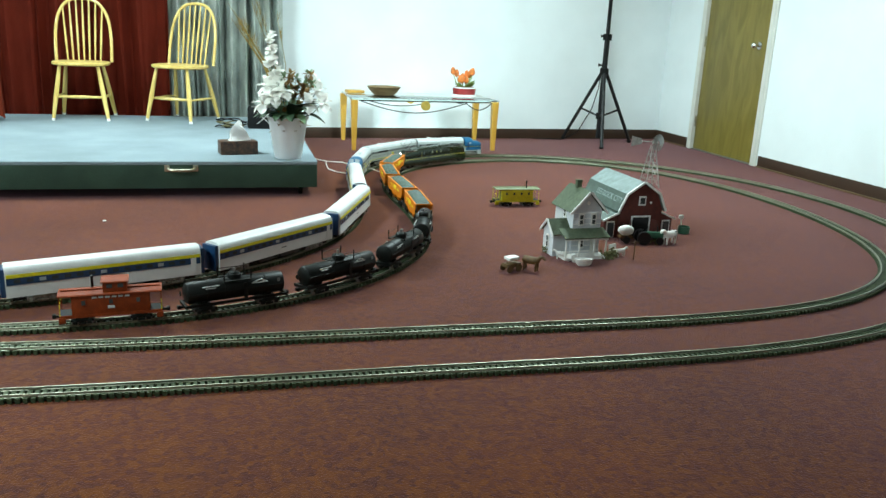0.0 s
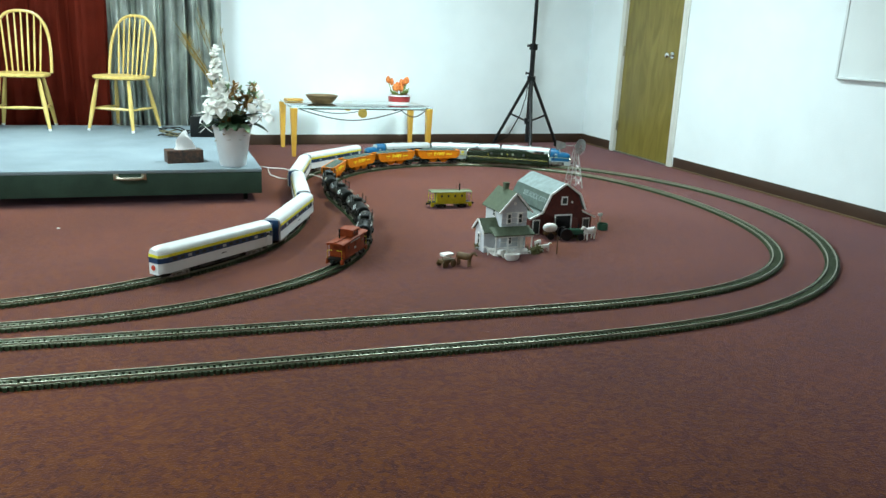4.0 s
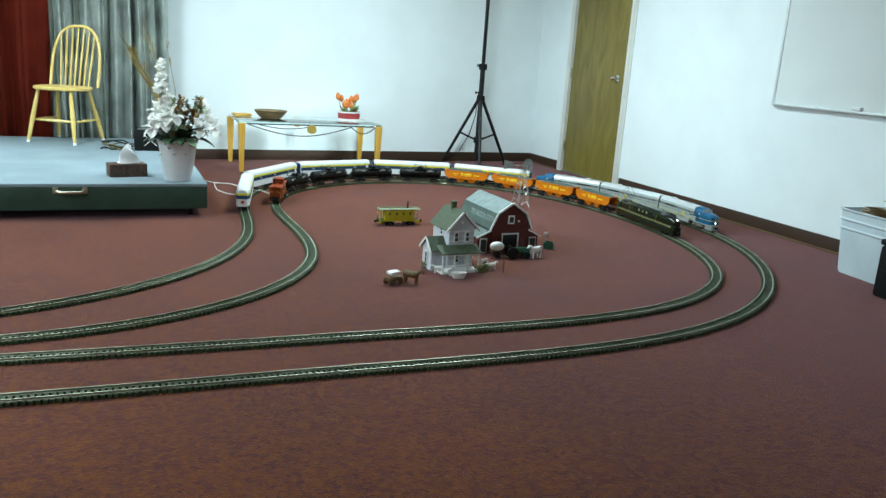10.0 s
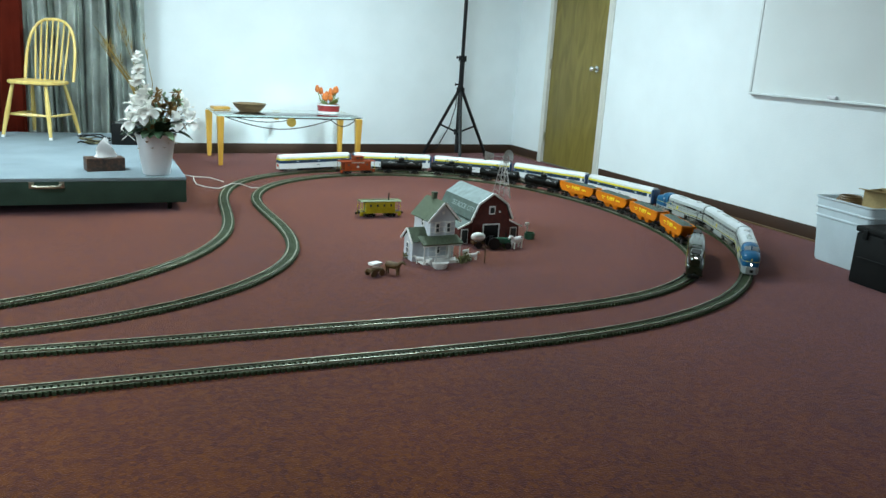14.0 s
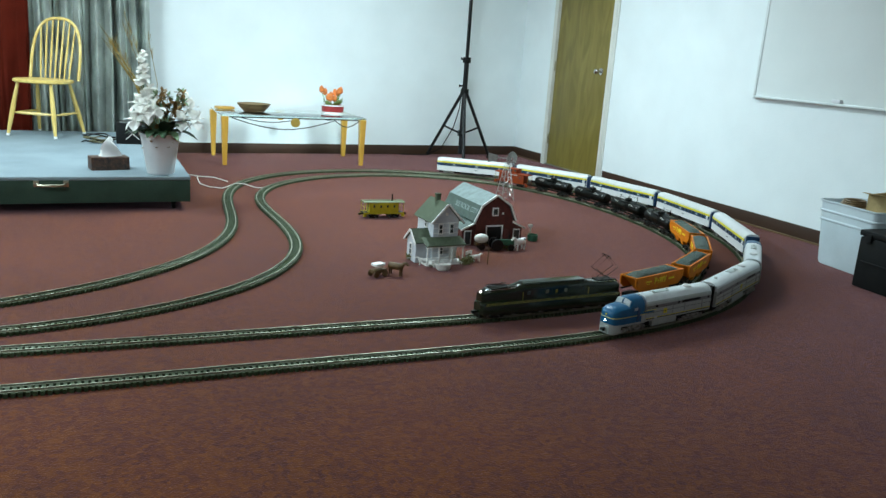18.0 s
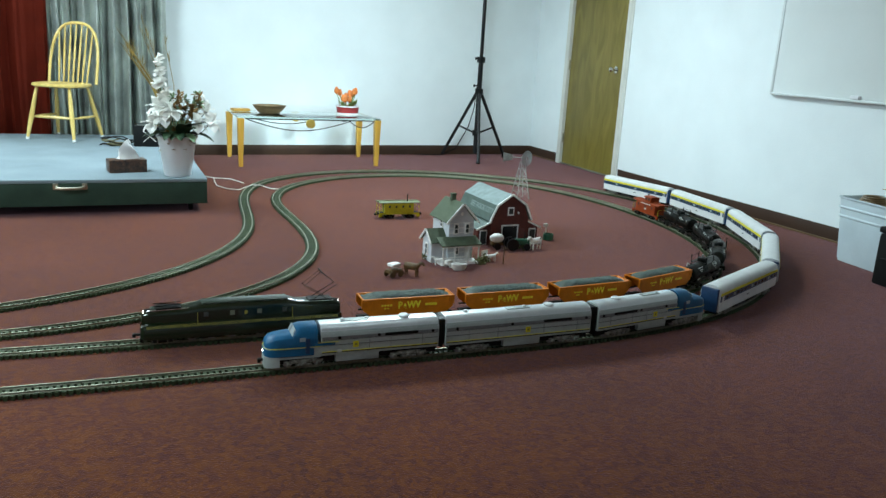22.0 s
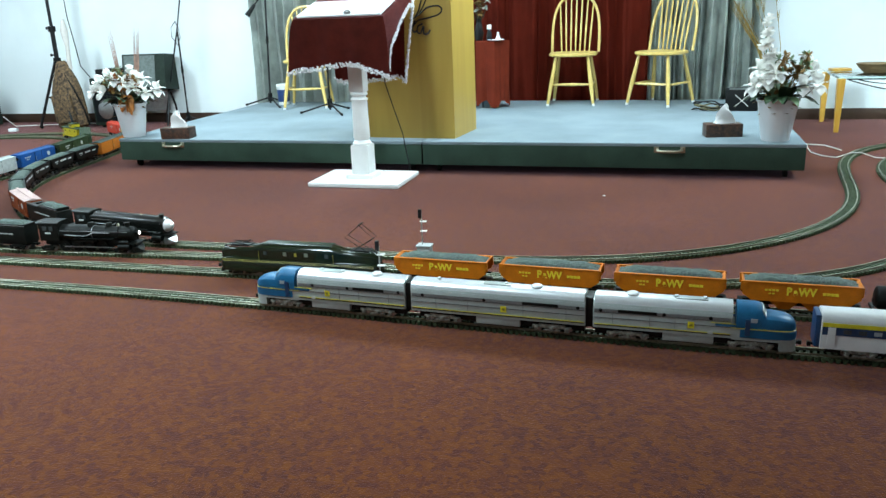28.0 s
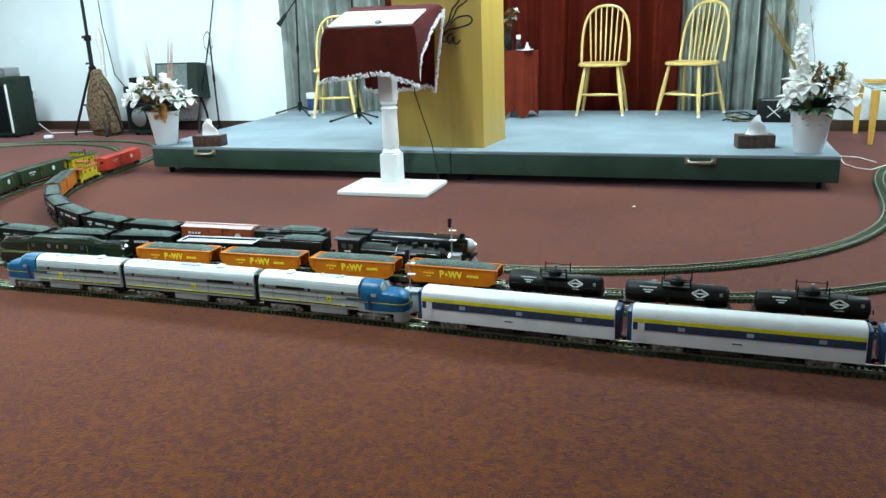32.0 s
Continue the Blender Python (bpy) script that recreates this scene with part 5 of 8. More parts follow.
def farmhouse():
    h = thing("model_farmhouse", "grey clapboard model farmhouse with green roof and porch", "model house", pose(1.760, 3.870, 0, 0, 0, 3) @ Matrix.Diagonal((0.80, 0.80, 0.91, 1)))
    bm = B()
    gable(bm, -0.095, 0.095, -0.09, 0.16, 0.0, 0.26, 0.35, "y")
    part("main_wall", bm, SIDING, h)
    bm = B()
    gable(bm, -0.21, -0.095, -0.07, 0.07, 0.0, 0.13, 0.185, "x")
    part("wing_wall", bm, SIDING, h)
    for k in range(1, 9):
        part("clapboard", box(B(), 0, -0.0915, 0.03 * k, 0.19, 0.003, 0.0035), TOY_WHITE, h)
    for s in (-1, 1):
        bm = B()
        roof_slab(bm, -0.112, 0.175, (s * 0.118, 0.243), (0, 0.357), "y")
        part("roof", bm, ROOF_GREEN, h, "green shingled roof")
        bm = B()
        roof_slab(bm, -0.116, -0.108, (s * 0.122, 0.236), (0, 0.352), "y", 0.012)
        part("bargeboard", bm, TOY_WHITE, h)
        bm = B()
        roof_slab(bm, -0.225, -0.095, (s * 0.085, 0.12), (0, 0.192), "x")
        part("wing_roof", bm, ROOF_GREEN, h, "green shingled roof")
        bm = B()
        roof_slab(bm, -0.23, -0.222, (s * 0.088, 0.114), (0, 0.188), "x", 0.011)
        part("bargeboard", bm, TOY_WHITE, h)
    bm = B()
    box(bm, 0.0, 0.06, 0.365, 0.03, 0.03, 0.055)
    box(bm, 0.0, 0.06, 0.394, 0.036, 0.036, 0.008)
    part("chimney", bm, ROOF_GREEN, h, "small green chimney")
    for x in (-0.042, 0.042):
        window_unit(h, pose(x, -0.093, 0.205), 0.024, 0.055)
    window_unit(h, pose(-0.03, -0.093, 0.075), 0.024, 0.05)
    window_unit(h, pose(-0.213, 0, 0.075, 0, 0, -90), 0.022, 0.06)
    window_unit(h, pose(0.097, 0.05, 0.2, 0, 0, 90), 0.024, 0.05)
    window_unit(h, pose(-0.097, 0.02, 0.225, 0, 0, -90), 0.022, 0.045)
    part("attic_light", rod(B(), (0, -0.094, 0.295), (0, -0.09, 0.295), 0.011, n=12), TOY_WHITE, h)
    part("front_door", box(B(), 0.055, -0.093, 0.062, 0.04, 0.006, 0.09), TOY_WHITE, h)
    part("porch_floor", box(B(), -0.035, -0.13, 0.008, 0.28, 0.085, 0.016), TOY_WHITE, h)
    bm = B()
    prism(bm, [(-0.185, 0.118), (-0.085, 0.152), (-0.085, 0.158), (-0.187, 0.125)], "x", -0.185, 0.115)
    part("porch_roof", bm, ROOF_GREEN, h, "green porch roof")
    part("porch_beam", box(B(), -0.035, -0.175, 0.114, 0.29, 0.008, 0.012), TOY_WHITE, h)
    for x in (-0.17, -0.08, 0.02, 0.1):
        part("porch_post", box(B(), x, -0.172, 0.062, 0.007, 0.007, 0.094), TOY_WHITE, h)
    part("porch_rail", box(B(), -0.075, -0.172, 0.048, 0.19, 0.004, 0.005), TOY_WHITE, h)
    for k in range(16):
        part("baluster", box(B(), -0.165 + 0.0117 * k, -0.172, 0.031, 0.003, 0.003, 0.032), TOY_WHITE, h)


farmhouse()


def barn():
    b = thing("model_barn", "dark red model barn with white trim and lettered gambrel roof", "model barn", pose(2.228, 4.269, 0, 0, 0, 0.5) @ Matrix.Diagonal((0.95, 0.95, 1.03, 1)))
    w, l, e, k, r = 0.132, 0.46, 0.155, 0.235, 0.295
    prof = [(-w, 0), (w, 0), (w, e), (w * 0.72, k), (0, r), (-w * 0.72, k), (-w, e)]
    bm = B()
    prism(bm, prof, "y", -0.17, l - 0.17)
    part("barn_wall", bm, BARN_RED, b)
    for s in (-1, 1):
        for lo, hi in (((s * (w + 0.012), e - 0.012), (s * (w * 0.72 + 0.003), k)), ((s * (w * 0.72 + 0.006), k - 0.002), (0, r))):
            bm = B()
            roof_slab(bm, -0.185, l - 0.155, lo, hi, "y")
            steep = lo[1] < 0.2
            part("roof_slope", bm, BARN_SLOPE if steep else BARN_ROOF, b, "dark green lettered slope, darkened for its steep angle" if steep else "weathered pale green roof")
            bm = B()
            roof_slab(bm, -0.19, -0.181, lo, hi, "y", 0.011)
            part("bargeboard", bm, TOY_WHITE, b)
    for s in (-1, 1):
        bm = B()
        prism(bm, [(s * w, 0), (s * (w + 0.085), 0), (s * (w + 0.085), 0.095), (s * w, 0.13)], "y", -0.15, 0.16)
        part("lean_to", bm, BARN_RED, b)
        bm = B()
        roof_slab(bm, -0.165, 0.17, (s * (w + 0.098), 0.093), (s * w, 0.135), "y")
        part("lean_to_roof", bm, BARN_SLOPE, b)
        bm = B()
        roof_slab(bm, -0.17, -0.161, (s * (w + 0.098), 0.090), (s * w, 0.132), "y", 0.009)
        part("bargeboard", bm, TOY_WHITE, b)
        fr = part("side_door", box(B(), s * (w + 0.045), -0.152, 0.045, 0.05, 0.006, 0.088), TOY_WHITE, b, "white framed side door")
        part("door_leaf", box(B(), s * (w + 0.045), -0.155, 0.044, 0.038, 0.006, 0.076), DARK_GLASS, fr)
    # the barn is solid: a black plate paints the doorway's inner darkness
    part("doorway", box(B(), 0, -0.171, 0.055, 0.105, 0.006, 0.11), BLACK, b, "open doorway, black plate for the unlit inside")
    for x, z, sx, sz in ((-0.057, 0.056, 0.008, 0.112), (0.057, 0.056, 0.008, 0.112), (0, 0.116, 0.122, 0.008)):
        part("door_trim", box(B(), x, -0.174, z, sx, 0.006, sz), TOY_WHITE, b)
    for s in (-1, 1):
        part("open_door", box(B(), s * 0.075, -0.195, 0.052, 0.004, 0.045, 0.098, s * 25), BARN_RED, b)
    window_unit(b, pose(0, -0.172, 0.20), 0.032, 0.038, 1)
    part("lamp_disc", rod(B(), (0.055, -0.175, 0.19), (0.055, -0.171, 0.19), 0.007, n=10), TOY_WHITE, b)
    a = math.degrees(math.atan2(k - e + 0.012, w * 0.28 + 0.009))
    letters("SEE ROCK CITY", 0.046, SIGN_PALE, b, Matrix.Translation((-w * 0.86 - 0.010, 0.0, 0.5 * (e + k) + 0.003)) @ Matrix.Rotation(radians(-90), 4, "Z") @ Matrix.Rotation(radians(a), 4, "X"), "roof_lettering")


barn()


def windmill():
    w = thing("model_windmill", "galvanised model farm windmill on a lattice tower", "model windmill", pose(3.06, 5.50, 0))
    base, top, hh = 0.055, 0.012, 0.302
    legs = [(sx, sy) for sx in (-1, 1) for sy in (-1, 1)]
    for sx, sy in legs:
        part("tower_leg", rod(B(), (sx * base, sy * base, 0), (sx * top, sy * top, hh), 0.0035, n=6), STEEL, w)
    for q in range(1, 5):
        z = hh * q / 5
        b = base + (top - base) * q / 5
        for (ax, ay), (bx, by) in (((-1, -1), (1, -1)), ((1, -1), (1, 1)), ((1, 1), (-1, 1)), ((-1, 1), (-1, -1))):
            part("cross_brace", rod(B(), (ax * b, ay * b, z), (bx * b, by * b, z), 0.002, n=5), STEEL, w)
            b2 = base + (top - base) * (q - 1) / 5
            part("cross_brace", rod(B(), (ax * b2, ay * b2, hh * (q - 1) / 5), (bx * b, by * b, z), 0.0016, n=5), STEEL, w)
    hub = part("fan_hub", rod(B(), (0.0, 0.02, hh + 0.025), (0.018, -0.032, hh + 0.025), 0.008, n=10), STEEL, w)
    ax = Vector((0.018, -0.05, 0)).normalized()
    si = Vector((ax.y, -ax.x, 0))
    for k in range(14):
        a = 2 * math.pi * k / 14
        d = si * math.cos(a) + Vector((0, 0, math.sin(a)))
        e = si * -math.sin(a) + Vector((0, 0, math.cos(a)))
        c = Vector((0.018, -0.033, hh + 0.025))
        bm = B()
        vs = [c + d * 0.014 + e * 0.003, c + d * 0.062 + e * 0.0125 + ax * 0.005, c + d * 0.062 - e * 0.0125 - ax * 0.004, c + d * 0.014 - e * 0.003]
        f = bm.faces.new([bm.verts.new(v) for v in vs])
        bmesh.ops.solidify(bm, geom=[f], thickness=0.0015)
        part("fan_blade", bm, STEEL, hub)
    bm = B()
    rod(bm, (0, 0.02, hh + 0.025), (-0.07, 0.06, hh + 0.025), 0.003, n=6)
    part("tail_boom", bm, STEEL, w)
    bm = B()
    prism(bm, [(-0.145, hh - 0.012), (-0.062, hh + 0.004), (-0.062, hh + 0.044), (-0.145, hh + 0.064)], "y", 0.06, 0.063)
    part("tail_vane", bm, STEEL, w, m=pose(0, 0, 0, 0, 0, 0))


windmill()


def animal(name, label, m, s, material, spots=None, horns=False, category="toy animal"):
    a = thing(name, label, category, m, "farm animals")
    bm = B()
    rings = []
    for x, w, h, z in ((-0.52, 0.05, 0.08, 0.62), (-0.48, 0.16, 0.2, 0.6), (-0.2, 0.2, 0.23, 0.58), (0.15, 0.2, 0.22, 0.58), (0.4, 0.15, 0.2, 0.62), (0.5, 0.06, 0.1, 0.66)):
        rings.append([(x * s, w * s * math.cos(2 * math.pi * k / 12), (z + h * math.sin(2 * math.pi * k / 12)) * s) for k in range(12)])
    loft(bm, rings)
    part("body", bm, material, a)
    bm = B()
    tube(bm, [(0.4 * s, 0, 0.68 * s), (0.55 * s, 0, 0.85 * s), (0.66 * s, 0, 0.88 * s), (0.85 * s, 0, 0.76 * s)], [0.13 * s, 0.10 * s, 0.10 * s, 0.06 * s], 10)
    part("head", bm, material, a)
    for x in (-0.38, 0.34):
        for y in (-0.12, 0.12):
            part("leg", rod(B(), (x * s, y * s, 0), (x * s, y * s, 0.5 * s), 0.045 * s, 0.07 * s, 8), material, a)
    part("tail", tube(B(), [(-0.5 * s, 0, 0.7 * s), (-0.58 * s, 0, 0.5 * s), (-0.57 * s, 0, 0.3 * s)], 0.025 * s, 6), material, a)
    if spots:
        for x, y, z, r in ((-0.2, -0.18, 0.66, 0.13), (0.2, -0.17, 0.58, 0.12), (-0.35, 0.12, 0.7, 0.1), (0.62, -0.06, 0.9, 0.06)):
            bm = B()
            ball(bm, x * s, y * s, z * s, r * s, 1, 0.35, 1, 8)
            part("spot", bm, spots, a, "black patch")
    return a


def wheel(bm, x, y, z, r, w=0.006):
    rod(bm, (x, y - w / 2, z), (x, y + w / 2, z), r, n=16)


def farm_toys():
    animal("toy_cow", "black and white toy cow before the barn", pose(2.335, 3.965, 0, 0, 0, 200), 0.09, TOY_WHITE, BLACK)
    animal("toy_horse", "brown toy horse harnessed to a wagon", pose(1.405, 3.595, 0, 0, 0, -50), 0.084, TOY_BROWN)
    animal("toy_sheep", "small white toy sheep beside the farmhouse porch", pose(1.62, 3.755, 0, 0, 0, 160), 0.05, TOY_WHITE)
    animal("toy_goat", "small white toy goat beside the flower bed", pose(1.95, 3.77, 0, 0, 0, 10), 0.05, TOY_WHITE)
    w = thing("toy_wagon", "small toy buckboard wagon with a white top", "toy wagon", pose(1.31, 3.60, 0, 0, 0, 20), "farm toys")
    part("wagon_bed", box(B(), 0, 0, 0.03, 0.08, 0.04, 0.018, bevel=0.003), TOY_BROWN, w)
    part("canopy", box(B(), 0, 0, 0.062, 0.06, 0.045, 0.016, bevel=0.006), TOY_WHITE, w, "white cloth top")
    for x in (-0.027, 0.027):
        for y in (-0.024, 0.024):
            bm = B()
            wheel(bm, x, y, 0.018, 0.018, 0.004)
            part("wheel", bm, TOY_BROWN, w)
        part("canopy_post", rod(B(), (x, 0, 0.035), (x, 0, 0.06), 0.002, n=5), TOY_BROWN, w)
    part("shaft", rod(B(), (0.04, 0.0, 0.028), (0.10, 0.0, 0.04), 0.002, n=5), TOY_BROWN, w)
    t = thing("toy_tractor", "dark green toy tractor parked by the barn door", "toy tractor", pose(2.215, 3.985, 0, 0, 0, -10), "farm toys")
    part("hood", box(B(), 0.035, 0, 0.048, 0.09, 0.03, 0.034, bevel=0.006), TOY_GREEN, t)
    part("seat", box(B(), -0.04, 0, 0.062, 0.02, 0.025, 0.025, bevel=0.005), BLACK, t)
    part("exhaust", rod(B(), (0.05, 0, 0.06), (0.05, 0, 0.095), 0.003, n=6), BLACK, t)
    for y in (-0.03, 0.03):
        bm = B()
        wheel(bm, -0.03, y, 0.036, 0.036, 0.018)
        part("rear_wheel", bm, BLACK, t)
        bm = B()
        wheel(bm, 0.06, y * 0.8, 0.02, 0.02, 0.012)
        part("front_wheel", bm, BLACK, t)
    tank = thing("toy_tank_trailer", "white round toy tank on a trailer", "toy trailer", pose(2.10, 4.015, 0, 0, 0, -10), "farm toys")
    bm = B()
    ball(bm, 0, 0, 0.068, 0.028, 1.6, 1, 1, 12)
    part("tank", bm, TOY_WHITE, tank)
    for y in (-0.022, 0.022):
        bm = B()
        wheel(bm, 0, y, 0.02, 0.02, 0.008)
        part("wheel", bm, BLACK, tank)
    part("cradle", box(B(), 0, 0, 0.034, 0.07, 0.04, 0.012), TOY_BROWN, tank)
    g = thing("toy_feed_bin", "round green toy feed tub beside the barn", "toy tub", pose(2.545, 4.17, 0), "farm toys")
    part("tub", lathe(B(), [(0.028, 0), (0.033, 0.004), (0.033, 0.04), (0.029, 0.04), (0.027, 0.01)], 18), TOY_GREEN, g)
    part("pump", rod(B(), (0.01, 0.05, 0), (0.01, 0.05, 0.085), 0.004, n=6), TOY_WHITE, g)
    part("pump_head", box(B(), 0.005, 0.048, 0.085, 0.03, 0.012, 0.02, bevel=0.003), TOY_WHITE, g)
    b = thing("toy_bathtub", "white toy bathtub on the carpet by the porch", "toy bathtub", pose(1.69, 3.64, 0, 0, 0, -8), "farm toys")
    bm = B()
    loft(bm, [[(w * math.cos(2 * math.pi * k / 16), d * math.sin(2 * math.pi * k / 16), z) for k in range(16)] for w, d, z in ((0.03, 0.012, 0), (0.04, 0.018, 0.012), (0.046, 0.022, 0.034), (0.04, 0.017, 0.034), (0.03, 0.011, 0.014))])
    part("tub", bm, TOY_WHITE, b)
    s = thing("toy_barrow", "white toy cart with spoked wheels by the porch", "toy cart", pose(1.655, 3.70, 0, 0, 0, 30), "farm toys")
    part("cart_box", box(B(), 0, 0, 0.03, 0.045, 0.025, 0.02, bevel=0.003), TOY_WHITE, s)
    for y in (-0.016, 0.016):
        bm = B()
        wheel(bm, 0.0, y, 0.017, 0.017, 0.004)
        part("wheel", bm, TOY_WHITE, s)
    n = thing("toy_bench", "small white toy bench beside the house", "toy bench", pose(1.925, 3.80, 0, 0, 0, 25), "farm toys")
    part("bench_seat", box(B(), 0, 0, 0.024, 0.055, 0.02, 0.004), TOY_WHITE, n)
    part("bench_back", box(B(), 0, 0.011, 0.042, 0.055, 0.004, 0.022), TOY_WHITE, n)
    for x in (-0.022, 0.022):
        part("bench_leg", box(B(), x, 0, 0.011, 0.005, 0.018, 0.022), TOY_WHITE, n)
    p = thing("toy_hand_pump", "thin dark toy post with crossbar beside the house", "toy post", pose(1.985, 3.70, 0), "farm toys")
    part("post", rod(B(), (0, 0, 0), (0, 0, 0.10), 0.003, n=6), TOY_BROWN, p)
    part("crossbar", rod(B(), (-0.02, 0, 0.09), (0.02, 0, 0.09), 0.002, n=6), TOY_BROWN, p)
    rnd = random.Random(17)
    for x, y in ((1.88, 3.74), (1.91, 3.78), (1.855, 3.725), (1.64, 3.83), (1.60, 3.87), (2.27, 3.98)):
        sh = thing("toy_shrub", "clump of yellow-green lichen shrub by the house", "toy shrub", pose(x, y, 0), "toy shrubs")
        bm = B()
        for _ in range(60):
            v = Vector((rnd.gauss(0, 0.014), rnd.gauss(0, 0.014), abs(rnd.gauss(0.012, 0.012))))
            bmesh.ops.create_icosphere(bm, subdivisions=1, radius=rnd.uniform(0.003, 0.006), matrix=Matrix.Translation(v))
        part("foliage", bm, MOSS, sh, kind="stuff")


farm_toys()


SIGNAL_GREY = mat("signal_box_grey", (0.40, 0.43, 0.43), 0.5, vary=0.12, scale=60)


def trackside_signal(m):
    s = thing("trackside_signal", "white toy block signal with a black head on its mast", "toy signal", m, "trackside signals")
    part("base_box", box(B(), 0, 0, 0.045, 0.062, 0.045, 0.075, bevel=0.004), SIGNAL_GREY, s, "grey-white relay box")
    part("base_flange", box(B(), 0, 0, 0.006, 0.105, 0.03, 0.012, bevel=0.003), SIGNAL_GREY, s)
    part("box_lid", box(B(), 0, 0, 0.088, 0.07, 0.052, 0.008, bevel=0.002), SIGNAL_GREY, s)
    part("mast", rod(B(), (-0.01, 0, 0.09), (-0.01, 0, 0.235), 0.0032, n=8), STEEL, s)
    part("platform", box(B(), -0.002, 0, 0.155, 0.03, 0.02, 0.003), TOY_WHITE, s)
    part("platform", box(B(), -0.002, 0, 0.20, 0.03, 0.02, 0.003), TOY_WHITE, s)
    bm = B()
    box(bm, -0.016, 0, 0.235, 0.016, 0.016, 0.042, bevel=0.004)
    part("signal_head", bm, BLACK, s)
    return s


sg = trackside_signal(pose(-1.29, 2.80, 0, 0, 0, 3))
copy_thing(sg, pose(-1.27, 3.30, 0, 0, 0, 0))
# ---- track plan: two nested loops, knots of a smooth closed curve ----
OUTER = [(-1.54, 3.36), (-0.77, 3.36), (-0.05, 3.57), (0.525, 4.06), (0.82, 4.74), (0.85, 5.56), (1.04, 6.29), (1.61, 6.78), (2.39, 6.90), (3.15, 6.63), (3.73, 6.12), (4.05, 5.43), (4.12, 4.65), (3.94, 3.90), (3.52, 3.25), (2.91, 2.77), (2.19, 2.55), (1.42, 2.53), (0.66, 2.57), (-0.09, 2.58), (-0.86, 2.62), (-1.61, 2.67), (-2.36, 2.70), (-3.13, 2.70), (-3.89, 2.70), (-4.64, 2.71), (-5.41, 2.70), (-6.18, 2.63), (-6.88, 2.78), (-7.47, 3.28), (-7.89, 3.96), (-8.05, 4.73), (-7.97, 5.48), (-7.63, 6.15), (-7.03, 6.66), (-6.26, 6.90), (-5.48, 6.76), (-4.95, 6.24), (-4.78, 5.49), (-4.68, 4.69), (-4.25, 4.02), (-3.66, 3.57), (-3.07, 3.36), (-2.30, 3.38)]
INNER = [(-1.49, 3.20), (-0.76, 3.12), (0.00, 3.15), (0.67, 3.485), (1.07, 4.08), (1.11, 4.83), (1.05, 5.61), (1.35, 6.25), (2.02, 6.64), (2.79, 6.61), (3.37, 6.14), (3.65, 5.44), (3.69, 4.67), (3.55, 3.91), (3.20, 3.29), (2.58, 2.93), (1.84, 2.85), (1.09, 2.89), (0.37, 2.91), (-0.36, 2.94), (-1.10, 2.99), (-1.83, 3.01), (-2.56, 3.00), (-3.29, 2.99), (-4.02, 3.00), (-4.74, 3.02), (-5.47, 2.99), (-6.23, 2.88), (-6.92, 3.03), (-7.42, 3.53), (-7.68, 4.26), (-7.74, 5.03), (-7.60, 5.78), (-7.19, 6.39), (-6.50, 6.68), (-5.75, 6.52), (-5.20, 5.99), (-5.09, 5.27), (-5.03, 4.49), (-4.75, 3.83), (-4.22, 3.37), (-3.68, 3.14), (-2.93, 3.18), (-2.21, 3.23)]


def closed_curve(knots, n=40):
    """Points along a closed cubic B-spline."""
    c, out = np.array(knots), []
    f = np.arange(n)[:, None] / n
    for k in range(len(c)):
        p = [c[(k - 1 + j) % len(c)] for j in range(4)]
        out.append(((1 - f) ** 3 * p[0] + (3 * f**3 - 6 * f**2 + 4) * p[1] + (-3 * f**3 + 3 * f**2 + 3 * f + 1) * p[2] + f**3 * p[3]) / 6)
    return np.concatenate(out)


class Loop:
    def __init__(self, knots):
        p = closed_curve(knots)
        p = np.concatenate([p, p[:1]])
        self.s = np.concatenate([[0], np.cumsum(np.linalg.norm(np.diff(p, axis=0), axis=1))])
        self.p, self.length = p, self.s[-1]

    def at(self, s):
        s = s % self.length
        return Vector((np.interp(s, self.s, self.p[:, 0]), np.interp(s, self.s, self.p[:, 1]), 0))

    def way(self, s):
        return (self.at(s + 0.02) - self.at(s - 0.02)).normalized()


LOOPS = {"outer": Loop(OUTER), "inner": Loop(INNER)}
RAIL_Z = 0.0225
GAUGE = 0.046


